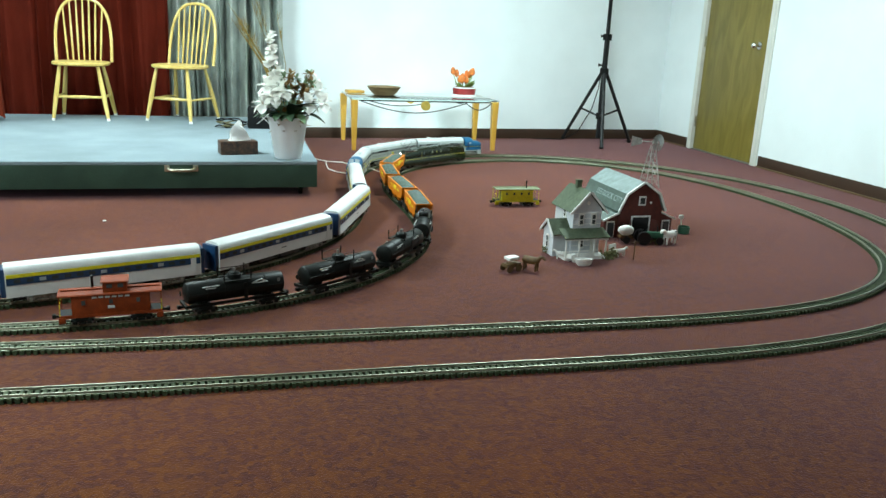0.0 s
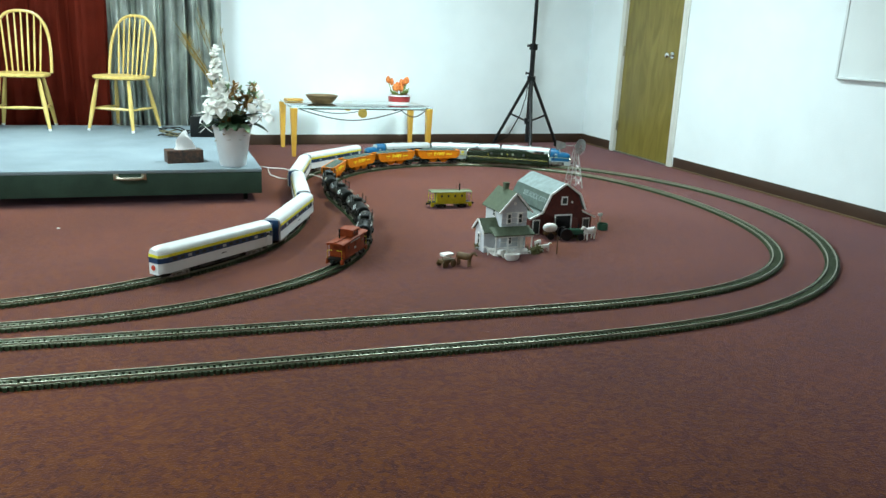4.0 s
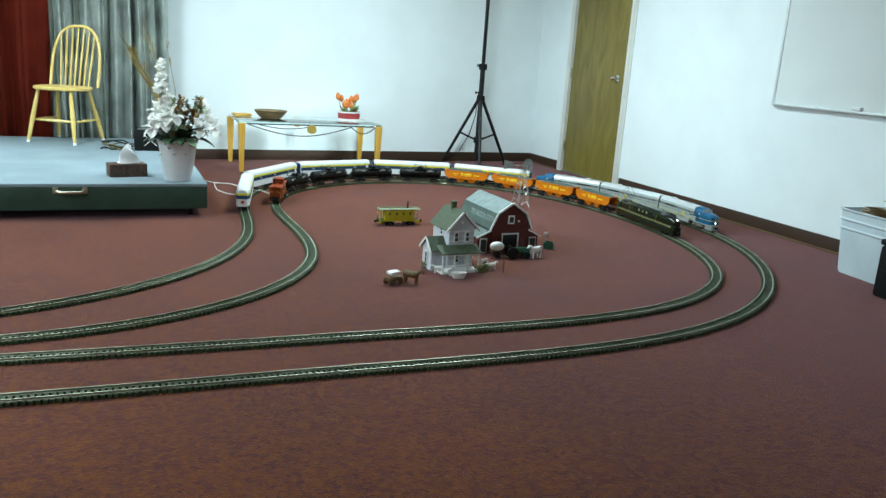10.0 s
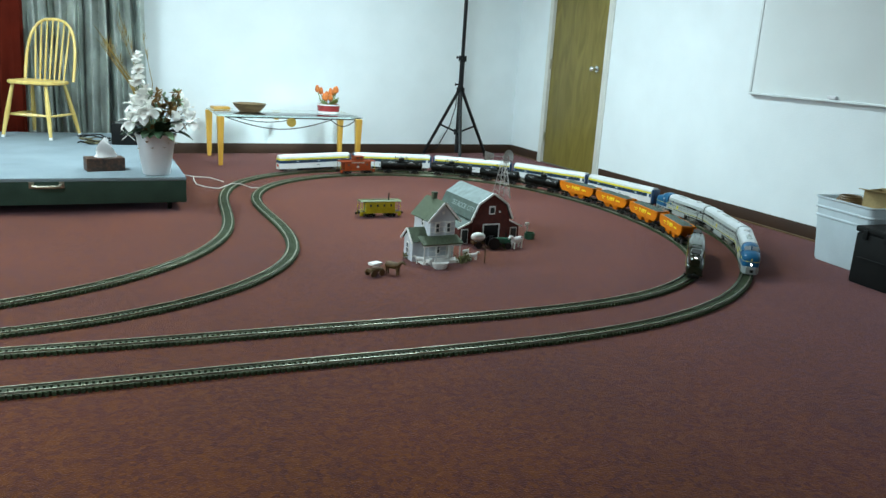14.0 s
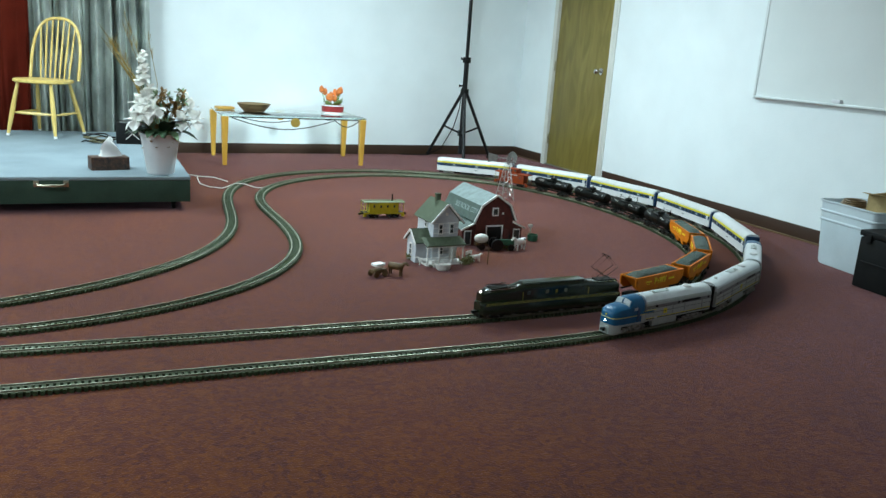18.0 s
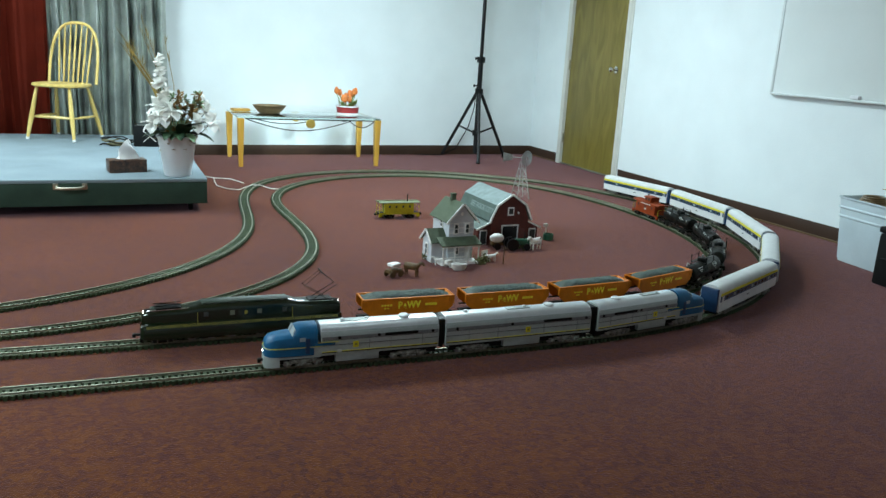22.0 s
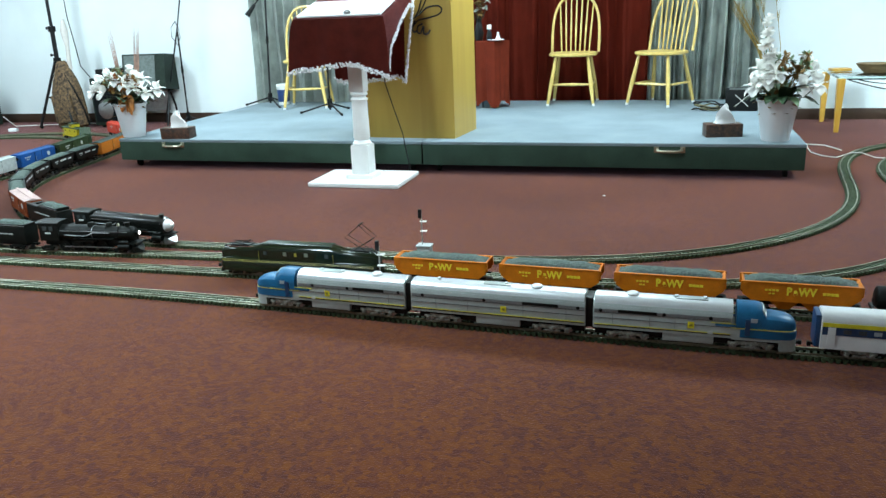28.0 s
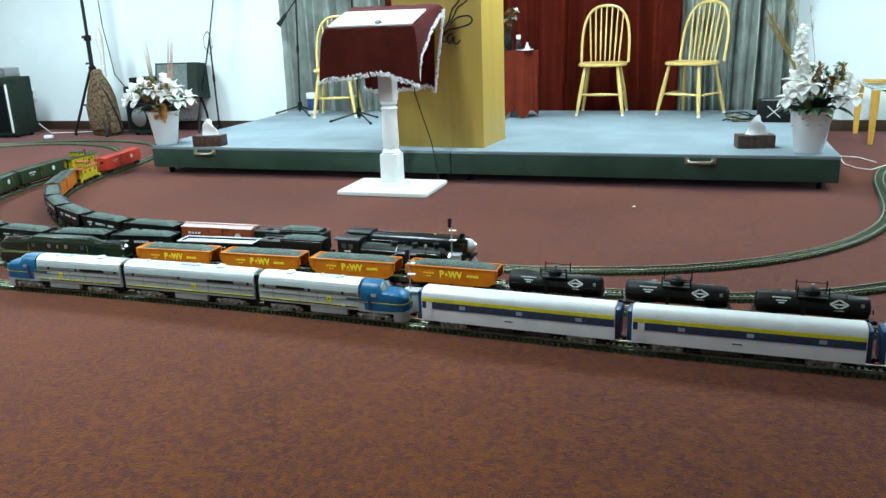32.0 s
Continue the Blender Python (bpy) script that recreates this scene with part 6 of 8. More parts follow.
def track_section(loop, s0, s1, label):
    """One length of track: a ladder of ties and its two rails."""
    c = loop.at((s0 + s1) / 2)
    sec = thing("track_section", label, "model track", Matrix.Translation(c), "track sections")
    n = max(2, round((s1 - s0) / 0.0203))
    verts, faces = [], []

    def slab(mid, d, half_len, half_wide, z0, z1):
        side = Vector((-d.y, d.x, 0))
        k = len(verts)
        for z in (z0, z1):
            for a, b in ((-1, -1), (1, -1), (1, 1), (-1, 1)):
                v = mid + d * (a * half_len) + side * (b * half_wide) - c
                verts.append((v.x, v.y, z))
        for q in ((0, 3, 2, 1), (4, 5, 6, 7), (0, 1, 5, 4), (1, 2, 6, 5), (2, 3, 7, 6), (3, 0, 4, 7)):
            faces.append(tuple(k + i for i in q))

    for i in range(n):
        s = s0 + (i + 0.5) * (s1 - s0) / n
        slab(loop.at(s), loop.way(s), 0.0056, 0.037, 0.0, 0.0145)
    m = 8
    # thin webs that hold the ties together under the rails
    for i in range(m):
        a, b = s0 + i * (s1 - s0) / m, s0 + (i + 1) * (s1 - s0) / m
        p, d = loop.at((a + b) / 2), loop.way((a + b) / 2)
        side = Vector((-d.y, d.x, 0))
        for q in (-1, 1):
            slab(p + side * (q * GAUGE / 2), d, (b - a) / 2 + 0.002, 0.0035, 0.001, 0.0140)
    me = bpy.data.meshes.new("tie_strip")
    me.from_pydata(verts, [], faces)
    me.materials.append(TIE)
    ob = new("tie_strip", me)
    ob.parent = sec
    tagged(ob, kind="stuff")
    for q in (-1, 1):
        bm, rings = B(), []
        for i in range(m + 1):
            s = s0 + 0.001 + i * (s1 - s0 - 0.002) / m
            p, d = loop.at(s) - c, loop.way(s)
            side = Vector((-d.y, d.x, 0))
            mid = p + side * (q * GAUGE / 2)
            rings.append([bm.verts.new(mid + side * w + Vector((0, 0, z))) for w, z in ((-0.0038, 0.0135), (0.0038, 0.0135), (0.0016, 0.0155), (0.0024, RAIL_Z), (-0.0024, RAIL_Z), (-0.0016, 0.0155))])
        for a, b in zip(rings, rings[1:]):
            for k in range(6):
                bm.faces.new((a[k], a[(k + 1) % 6], b[(k + 1) % 6], b[k]))
        part("rail", bm, RAIL, sec)
    for q in (-1, 1):
        p, d = loop.at(s0) - c, loop.way(s0)
        side = Vector((-d.y, d.x, 0))
        mid = p + side * (q * GAUGE / 2)
        part("joiner", box(B(), mid.x, mid.y, 0.0165, 0.03, 0.008, 0.006, math.degrees(math.atan2(d.y, d.x))), RAIL, sec)


def lay_tracks():
    for name, loop in LOOPS.items():
        n = round(loop.length / 0.61)
        for i in range(n):
            track_section(loop, loop.length * i / n, loop.length * (i + 1) / n, "length of model railway track with dark plastic ties")


lay_tracks()


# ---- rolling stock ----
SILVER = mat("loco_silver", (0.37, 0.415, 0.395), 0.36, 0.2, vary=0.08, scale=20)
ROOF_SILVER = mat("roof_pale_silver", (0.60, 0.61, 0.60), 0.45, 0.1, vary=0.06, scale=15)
# brighter silver for the roof, with the overhead light put into its colour
DIESEL_ROOF = mat("diesel_roof_lit_silver", (0.68, 0.71, 0.72), 0.34, 0.55, vary=0.08, scale=12)
SIDE_GREY = mat("loco_side_grey", (0.20, 0.215, 0.215), 0.42, 0.3, vary=0.12, scale=25)
COACH_WHITE = mat("coach_white", (0.70, 0.71, 0.70), 0.4, 0.1, vary=0.05, scale=15)
LOCO_BLUE = mat("loco_blue", (0.006, 0.095, 0.205), 0.4, spec=0.35, vary=0.1, scale=30)
BAND_BLUE = mat("coach_navy_band", (0.008, 0.040, 0.105), 0.35, vary=0.15, scale=30)
YELLOW = mat("stripe_yellow", (0.70, 0.61, 0.015), 0.45, vary=0.1, scale=40)
TRUCK = mat("truck_grey", (0.05, 0.05, 0.047), 0.55, 0.3, vary=0.3, scale=60)
TRUCK_SILVER = mat("truck_silver", (0.24, 0.25, 0.215), 0.36, 0.55, vary=0.5, scale=60)
LOCO_GREEN = mat("loco_brunswick_green", (0.006, 0.0115, 0.004), 0.16, vary=0.25, scale=30, spec=0.5)
PIN_GOLD = mat("pinstripe_gold", (0.30, 0.25, 0.03), 0.4, vary=0.1)
ORANGE = mat("hopper_orange", (0.60, 0.165, 0.001), 0.5, vary=0.12, scale=25, spec=0.3)
COAL = mat("coal_load", (0.050, 0.080, 0.064), 0.6, vary=0.6, scale=150, fine=420, bump=0.9)
LETTER = mat("lettering_yellow", (0.85, 0.66, 0.02), 0.6, vary=0.05)
LETTER_W = mat("lettering_white", (0.52, 0.54, 0.52), 0.6, vary=0.05)
ENGINE_BLACK = mat("engine_black", (0.0045, 0.0055, 0.0045), 0.45, vary=0.3, scale=40, spec=0.20)
CABOOSE_RED = mat("caboose_red_brown", (0.21, 0.032, 0.004), 0.6, vary=0.15, scale=40, spec=0.25)
BOX_BROWN = mat("boxcar_brown", (0.24, 0.052, 0.014), 0.6, vary=0.15, scale=40, spec=0.25)
BOX_FADED = mat("boxcar_roof_faded_pink", (0.50, 0.35, 0.32), 0.6, vary=0.15, scale=40)
BOX_ORANGE = mat("boxcar_orange", (0.48, 0.145, 0.008), 0.55, vary=0.12, scale=40)
BOX_RED = mat("boxcar_red", (0.50, 0.045, 0.02), 0.5, vary=0.12, scale=40)
BOX_GREEN = mat("boxcar_green", (0.016, 0.036, 0.012), 0.5, vary=0.2, scale=40)
BOX_BLUE = mat("boxcar_blue", (0.007, 0.078, 0.28), 0.45, vary=0.12, scale=40)
BOX_GREY = mat("boxcar_grey", (0.40, 0.43, 0.42), 0.5, vary=0.12, scale=40)
CAB_YELLOW = mat("caboose_yellow", (0.45, 0.37, 0.006), 0.5, vary=0.12, scale=40)
ROOF_GREY = mat("car_roof_grey_green", (0.04, 0.052, 0.044), 0.85, vary=0.2, scale=40)
ROOF_OLIVE = mat("caboose_roof_olive_grey", (0.15, 0.17, 0.09), 0.7, vary=0.2, scale=40)
HEADLIGHT = mat("headlight_glow", (1.0, 0.96, 0.85), 0.3, glow=12.0, vary=0.0)
GLOSS_BLACK = mat("gloss_black", (0.004, 0.005, 0.004), 0.26, vary=0.2, scale=20, spec=0.5)
# paler glossy green that carries the ceiling's reflection on the dark roof
ROOF_SHEEN = mat("electric_roof_glare_green_grey", (0.030, 0.042, 0.030), 0.22, vary=0.15, scale=30)
CAB_PALE = mat("cab_blind_pale", (0.16, 0.17, 0.13), 0.4, vary=0.05)
GLAZING = mat("cab_glazing", (0.34, 0.38, 0.40), 0.4, vary=0.1)
TRAIN = []
SP_A, SP_B, SP_C, SP_D = 0.3665, 0.362, 0.357, 0.36


def arch(w, z0, zs, zt, n=8, power=2.4):
    """Cross-section with upright sides and a rounded top, as (y, z) pairs."""
    pts = [(-w, z0), (-w, zs)]
    for k in range(1, n):
        a = math.pi * (1 - k / n)
        c, s = math.cos(a), math.sin(a)
        pts.append((w * math.copysign(abs(c) ** (2 / power), c), zs + (zt - zs) * abs(s) ** (2 / power)))
    return pts + [(w, zs), (w, z0)]


def hull(bm, stations):
    """Skin through arched sections: (x, half width, bottom, shoulder, top)."""
    loft(bm, [[(x, y, z) for y, z in arch(w, z0, zs, zt)] for x, w, z0, zs, zt in stations])
    return bm


def truck(car, x, axles, base, r, frame_mat, w=0.030):
    t = part("truck", box(B(), 0, 0, r + 0.004, base * 0.7, 0.03, 0.012), TRUCK, car, m=pose(x, 0, 0))
    for s in (-1, 1):
        bm = B()
        y = s * (w + 0.006)
        box(bm, 0, y, r + 0.006, base + 2.0 * r, 0.006, 0.010, bevel=0.002)
        box(bm, 0, y, r - 0.006, base * 0.55, 0.006, 0.008, bevel=0.002)
        box(bm, 0, y, r + 0.012, base * 0.9, 0.005, 0.006, bevel=0.0015)
        for k in range(axles):
            ax = -base / 2 + base * k / (axles - 1)
            box(bm, ax, y + s * 0.002, r, 0.015, 0.008, 0.016, bevel=0.002)
            rod(bm, (ax, y, r), (ax, y + s * 0.009, r), 0.006, n=10)
        part("side_frame", bm, frame_mat, t)
    for k in range(axles):
        ax = -base / 2 + base * k / (axles - 1)
        for s in (-1, 1):
            bm = B()
            rod(bm, (ax, s * 0.0215, r), (ax, s * 0.026, r), r, n=16)
            rod(bm, (ax, s * 0.0195, r), (ax, s * 0.0215, r), r * 1.12, n=16)
            part("wheel", bm, GREY_METAL, t)
    return t


def coupler(car, x, s):
    bm = B()
    box(bm, x + s * 0.012, 0, 0.026, 0.03, 0.010, 0.008)
    box(bm, x + s * 0.026, 0.004, 0.026, 0.012, 0.018, 0.014, bevel=0.003)
    part("coupler", bm, ENGINE_BLACK, car)


def bars(car, x, y, z, w, h, material, n=1, gap=0.4):
    for k in range(n):
        bw = w / (n + (n - 1) * gap)
        part("marking", box(B(), x - w / 2 + bw * (0.5 + k * (1 + gap)), y, z, bw, 0.0012, h), material, car)


def plate(bm, pts, thick):
    """A flat pane through corners, thickened outwards."""
    p = [Vector(q) for q in pts]
    n = (p[1] - p[0]).cross(p[2] - p[0]).normalized()
    if n.z < 0:
        n = -n
    lo, hi = [bm.verts.new(q) for q in p], [bm.verts.new(q + n * thick) for q in p]
    k = len(p)
    bm.faces.new(lo)
    bm.faces.new(hi)
    for i in range(k):
        bm.faces.new((lo[i], lo[(i + 1) % k], hi[(i + 1) % k], hi[i]))
    bmesh.ops.recalc_face_normals(bm, faces=bm.faces)
    return bm


def diesel(cab, label):
    """Streamlined diesel unit; cab: with a nose, or a cabless booster."""
    d = thing("diesel_locomotive", label, "model locomotive", None, "streamlined passenger train")
    L = 0.315
    w, z0, zs, zt = 0.048, 0.040, 0.106, 0.150
    front = 0.125 if cab else L
    part("body", hull(B(), [(-L, w * 0.97, z0, zs, zt - 0.003), (-L + 0.006, w, z0, zs, zt), (front, w, z0, zs, zt)]), SILVER, d, "silver body with pale roof")
    part("roof", hull(B(), [(-L + 0.004, w * 0.955, zs + 0.008, zs + 0.014, zt + 0.0015), (front + 0.001, w * 0.955, zs + 0.008, zs + 0.014, zt + 0.0015)]), DIESEL_ROOF, d, "silver roof, paler for the light from above")
    if cab:
        part("cab", hull(B(), [(front + 0.012, w + 0.0008, 0.078, zs, zt + 0.002), (0.195, w + 0.0008, 0.078, zs, zt + 0.002), (0.212, w, 0.078, zs - 0.001, zt - 0.003), (0.222, w * 0.99, 0.078, 0.106, 0.132)]), LOCO_BLUE, d, "blue cab")
        nose = part("nose", hull(B(), [(0.212, w, 0.078, 0.103, 0.1235), (0.25, w * 0.99, 0.078, 0.102, 0.1225), (0.280, w * 0.95, 0.078, 0.099, 0.119), (0.299, w * 0.85, 0.078, 0.095, 0.112), (0.310, w * 0.68, 0.078, 0.090, 0.104), (0.316, w * 0.42, 0.078, 0.084, 0.094)]), LOCO_BLUE, d, "blue rounded nose")
        part("lower_nose", hull(B(), [(0.150, w + 0.0006, z0 + 0.006, 0.071, 0.0745), (0.25, w * 0.99, z0 + 0.006, 0.071, 0.0745), (0.283, w * 0.95, z0 + 0.006, 0.071, 0.0745), (0.302, w * 0.85, z0 + 0.006, 0.071, 0.0745), (0.314, w * 0.66, z0 + 0.008, 0.071, 0.0745), (0.3195, w * 0.42, z0 + 0.010, 0.070, 0.0745)]), LOCO_BLUE, d, "blue lower nose")
        part("nose_belt", hull(B(), [(front, w - 0.0004, 0.073, 0.077, 0.079), (0.25, w * 0.975, 0.073, 0.077, 0.079), (0.282, w * 0.935, 0.073, 0.077, 0.079), (0.301, w * 0.83, 0.073, 0.077, 0.079), (0.312, w * 0.64, 0.073, 0.077, 0.079), (0.3165, w * 0.4, 0.073, 0.077, 0.079)]), SILVER, d, "silver band round the nose")
        part("pilot", hull(B(), [(0.268, w * 0.96, 0.008, z0 + 0.006, z0 + 0.008), (0.292, w * 0.90, 0.007, z0 + 0.006, z0 + 0.008), (0.310, w * 0.72, 0.006, z0 + 0.006, z0 + 0.008), (0.319, w * 0.5, 0.006, z0 + 0.005, z0 + 0.007)]), SILVER, d, "silver pilot skirt")
        part("nose_sill", hull(B(), [(front, w - 0.0005, z0 - 0.004, z0 + 0.004, z0 + 0.0065), (0.27, w * 0.96, z0 - 0.004, z0 + 0.004, z0 + 0.0065)]), SILVER, d)
        part("cab_underbody", hull(B(), [(front - 0.001, w - 0.001, z0, 0.075, 0.079), (0.16, w - 0.001, z0, 0.075, 0.079)]), SILVER, d)
        for s in (-1, 1):
            part("windscreen", plate(B(), [(0.2245, s * 0.004, 0.1255), (0.2215, s * 0.037, 0.1195), (0.2135, s * 0.035, 0.1375), (0.2155, s * 0.004, 0.1435)], 0.003), GLAZING, d, "pale windscreen pane")
            part("windscreen_frame", tube(B(), [(0.2265, s * 0.002, 0.1245), (0.2235, s * 0.0395, 0.1185), (0.2145, s * 0.038, 0.139), (0.2165, s * 0.002, 0.1455)], 0.0016, 5), SILVER, d)
            part("cab_window", box(B(), 0.190, s * (w + 0.001), 0.1055, 0.020, 0.002, 0.013), GLAZING, d)
            part("cab_door", box(B(), 0.172, s * (w + 0.0015), 0.080, 0.015, 0.0018, 0.055), BAND_BLUE, d, "dark blue cab door")
            part("blue_tongue", box(B(), 0.112, s * (w + 0.0006), 0.0835, 0.075, 0.0016, 0.009, bevel=0.0005), LOCO_BLUE, d, "blue side flash")
            part("stripe", tube(B(), [(0.10, s * (w + 0.0006), 0.0765), (0.25, s * (w * 0.99 + 0.0006), 0.0765), (0.282, s * (w * 0.95 + 0.0006), 0.0765), (0.301, s * (w * 0.85 + 0.0008), 0.0765)], 0.0009, 5), YELLOW, d)
            part("stripe", box(B(), 0.10, s * (w + 0.0012), 0.0895, 0.075, 0.0014, 0.0016), YELLOW, d)
            part("number_plate", box(B(), 0.06, s * (w + 0.001), 0.054, 0.016, 0.002, 0.010), LETTER_W, d, "small white plate")
        part("headlight", rod(B(), (0.315, 0, 0.0605), (0.3208, 0, 0.0605), 0.0045, n=14), HEADLIGHT, nose, "lit round headlight")
        part("nose_emblem", rod(B(), (0.311, 0, 0.0885), (0.3170, 0, 0.088), 0.0045, n=14), YELLOW, nose)
        part("nose_stripe", tube(B(), [(0.301, -(w * 0.85 + 0.0008), 0.0765), (0.3135, -w * 0.66, 0.0765), (0.3185, -w * 0.4, 0.0765), (0.3185, w * 0.4, 0.0765), (0.3135, w * 0.66, 0.0765), (0.301, w * 0.85 + 0.0008, 0.0765)], 0.0009, 5), YELLOW, nose)
    mid, run = (front - L) / 2, L + front - 0.008
    for s in (-1, 1):
        y = s * (w + 0.0007)
        # grey strip darkens the band below the roof that gets less light
        part("shaded_strip", box(B(), mid, y - s * 0.0002, 0.1025, run, 0.0012, 0.011), SIDE_GREY, d, "grey strip under the roof, darkened as less lit")
        part("belt_line", box(B(), mid, y, 0.0955, run, 0.0014, 0.0012), TRUCK, d)
        part("belt_line", box(B(), mid, y, 0.0770, run, 0.0014, 0.0012), TRUCK, d)
        part("stripe", box(B(), mid, y, 0.0535, run, 0.0014, 0.0020), YELLOW, d)
        part("stripe", box(B(), mid, y, 0.0500, run, 0.0014, 0.0024), ENGINE_BLACK, d)
        part("grille", box(B(), -0.17 if cab else -0.16, y + s * 0.0002, 0.1035, 0.125, 0.0018, 0.0105), ENGINE_BLACK, d, "dark intake grille")
        part("herald", box(B(), 0.0 if cab else -0.03, y, 0.075, 0.021, 0.0018, 0.023), YELLOW, d, "yellow square emblem")
        bars(d, 0.0 if cab else -0.03, y + s * 0.001, 0.075, 0.010, 0.008, PIN_GOLD)
        for x in (-0.29, -0.085, 0.06) if cab else (-0.29, 0.04, 0.27):
            part("porthole", rod(B(), (x, y - s * 0.001, 0.103), (x, y + s * 0.0012, 0.103), 0.0060, n=14), ENGINE_BLACK, d)
        for x in (-0.25, -0.10, 0.1, 0.22) if not cab else (-0.25, -0.13, -0.05):
            part("access_door", box(B(), x, y, 0.075, 0.0016, 0.0014, 0.040), SIDE_GREY, d)
    for x, r in ((-0.19, 0.020), (0.04, 0.008), (-0.05, 0.008)) if cab else ((-0.14, 0.020), (-0.03, 0.008), (0.22, 0.008)):
        part("roof_vent", lathe(B(), [(r, 0), (r * 1.05, 0.004), (r * 0.8, 0.008), (0.0, 0.0085)], 16, (x, 0, zt), cap=False), ROOF_SILVER, d)
    part("roof_panel", box(B(), 0.0, 0, zt + 0.0015, 0.10, 0.03, 0.003, bevel=0.001), SILVER, d)
    for x in (-0.20, 0.185 if cab else 0.20):
        truck(d, x, 3, 0.105, 0.0165, TRUCK_SILVER, 0.036)
    part("underframe", box(B(), -0.01, 0, 0.031, 2 * L - 0.03, 0.056, 0.036), ENGINE_BLACK, d, "dark underframe")
    part("fuel_tank", box(B(), -0.008, 0, 0.026, 0.16, 0.090, 0.030, bevel=0.004), SILVER, d, "silver tank skirt between the trucks")
    for s in ((-1,) if cab else (-1, 1)):
        part("diaphragm", box(B(), s * (L + 0.007), 0, 0.090, 0.016, 0.074, 0.10, bevel=0.004), ENGINE_BLACK, d, "black end diaphragm")
        coupler(d, s * L, s)
    if cab:
        coupler(d, L - 0.008, 1)
    return d


def coach(tail, label):
    c = thing("passenger_coach", label, "model rail car", None, "streamlined passenger train")
    L, w = 0.35, 0.047
    end = [(L - 0.05, w, 0.029, 0.112, 0.147), (L, w, 0.029, 0.112, 0.147)]
    tail_st = [(-L, w * 0.62, 0.024, 0.110, 0.137), (-L + 0.012, w * 0.82, 0.029, 0.112, 0.143), (-L + 0.04, w * 0.97, 0.029, 0.112, 0.147), (-L + 0.07, w, 0.029, 0.112, 0.147)]
    flat = [(-L, w, 0.029, 0.112, 0.147)]
    part("body", hull(B(), (tail_st if tail else flat) + end), COACH_WHITE, c, "white sides")
    sc = 0.985
    part("roof", hull(B(), [(x + (0.002 if x < 0 else -0.002), ww * sc, 0.1165, 0.119, zt + 0.0016) for x, ww, a, b, zt in (tail_st if tail else flat) + end]), ROOF_SILVER, c, "pale cream roof")
    x0 = -L + (0.045 if tail else 0.003)
    for s in (-1, 1):
        y = s * (w + 0.0007)
        part("yellow_band", box(B(), (x0 + L - 0.003) / 2, y, 0.1095, L - 0.003 - x0, 0.0014, 0.013), YELLOW, c)
        band = part("window_band", box(B(), (x0 + L - 0.003) / 2, y, 0.0895, L - 0.003 - x0, 0.0014, 0.026), BAND_BLUE, c, "navy window band")
        for k in range(15):
            part("window", box(B(), x0 + 0.035 + 0.042 * k, y + s * 0.0006, 0.090, 0.022, 0.0014, 0.013), GLAZING if k % 5 == 2 else DARK_GLASS, band)
        part("name_plate", box(B(), 0.02, y, 0.056, 0.03, 0.0012, 0.004), TRUCK, c)
        part("vestibule_door", box(B(), L - 0.03, y + s * 0.0004, 0.072, 0.022, 0.0014, 0.06), COACH_WHITE, c)
    if tail:
        part("tail_band", hull(B(), [(-L - 0.0012, w * 0.63, 0.0765, 0.100, 0.1025), (-L + 0.012, w * 0.835, 0.0765, 0.100, 0.1025), (-L + 0.04, w * 0.985, 0.0765, 0.100, 0.1025), (-L + 0.05, w + 0.0012, 0.0765, 0.100, 0.1025)]), BAND_BLUE, c, "curved rear windows")
        part("tail_stripe", hull(B(), [(-L - 0.0012, w * 0.63, 0.1028, 0.1145, 0.116), (-L + 0.012, w * 0.835, 0.1028, 0.1145, 0.116), (-L + 0.04, w * 0.985, 0.1028, 0.1145, 0.116), (-L + 0.05, w + 0.0012, 0.1028, 0.1145, 0.116)]), YELLOW, c)
        part("tail_sign", rod(B(), (-L - 0.004, 0, 0.055), (-L, 0, 0.055), 0.012, n=14), BOX_RED, c)
    for x in (-0.235, 0.235):
        truck(c, x, 2, 0.072, 0.0145, TRUCK_SILVER, 0.034)
    part("underframe", box(B(), 0, 0, 0.023, 0.66, 0.052, 0.026), ENGINE_BLACK, c, "dark underframe")
    for x, l in ((-0.08, 0.09), (0.07, 0.12)):
        part("battery_box", box(B(), x, 0, 0.018, l, 0.08, 0.016, bevel=0.003), TRUCK, c)
    for s in ((1,) if tail else (-1, 1)):
        part("diaphragm", box(B(), s * (L + 0.008), 0, 0.083, 0.018, 0.080, 0.108, bevel=0.006), BAND_BLUE, c, "navy blue end diaphragm")
        coupler(c, s * L, s)
    return c


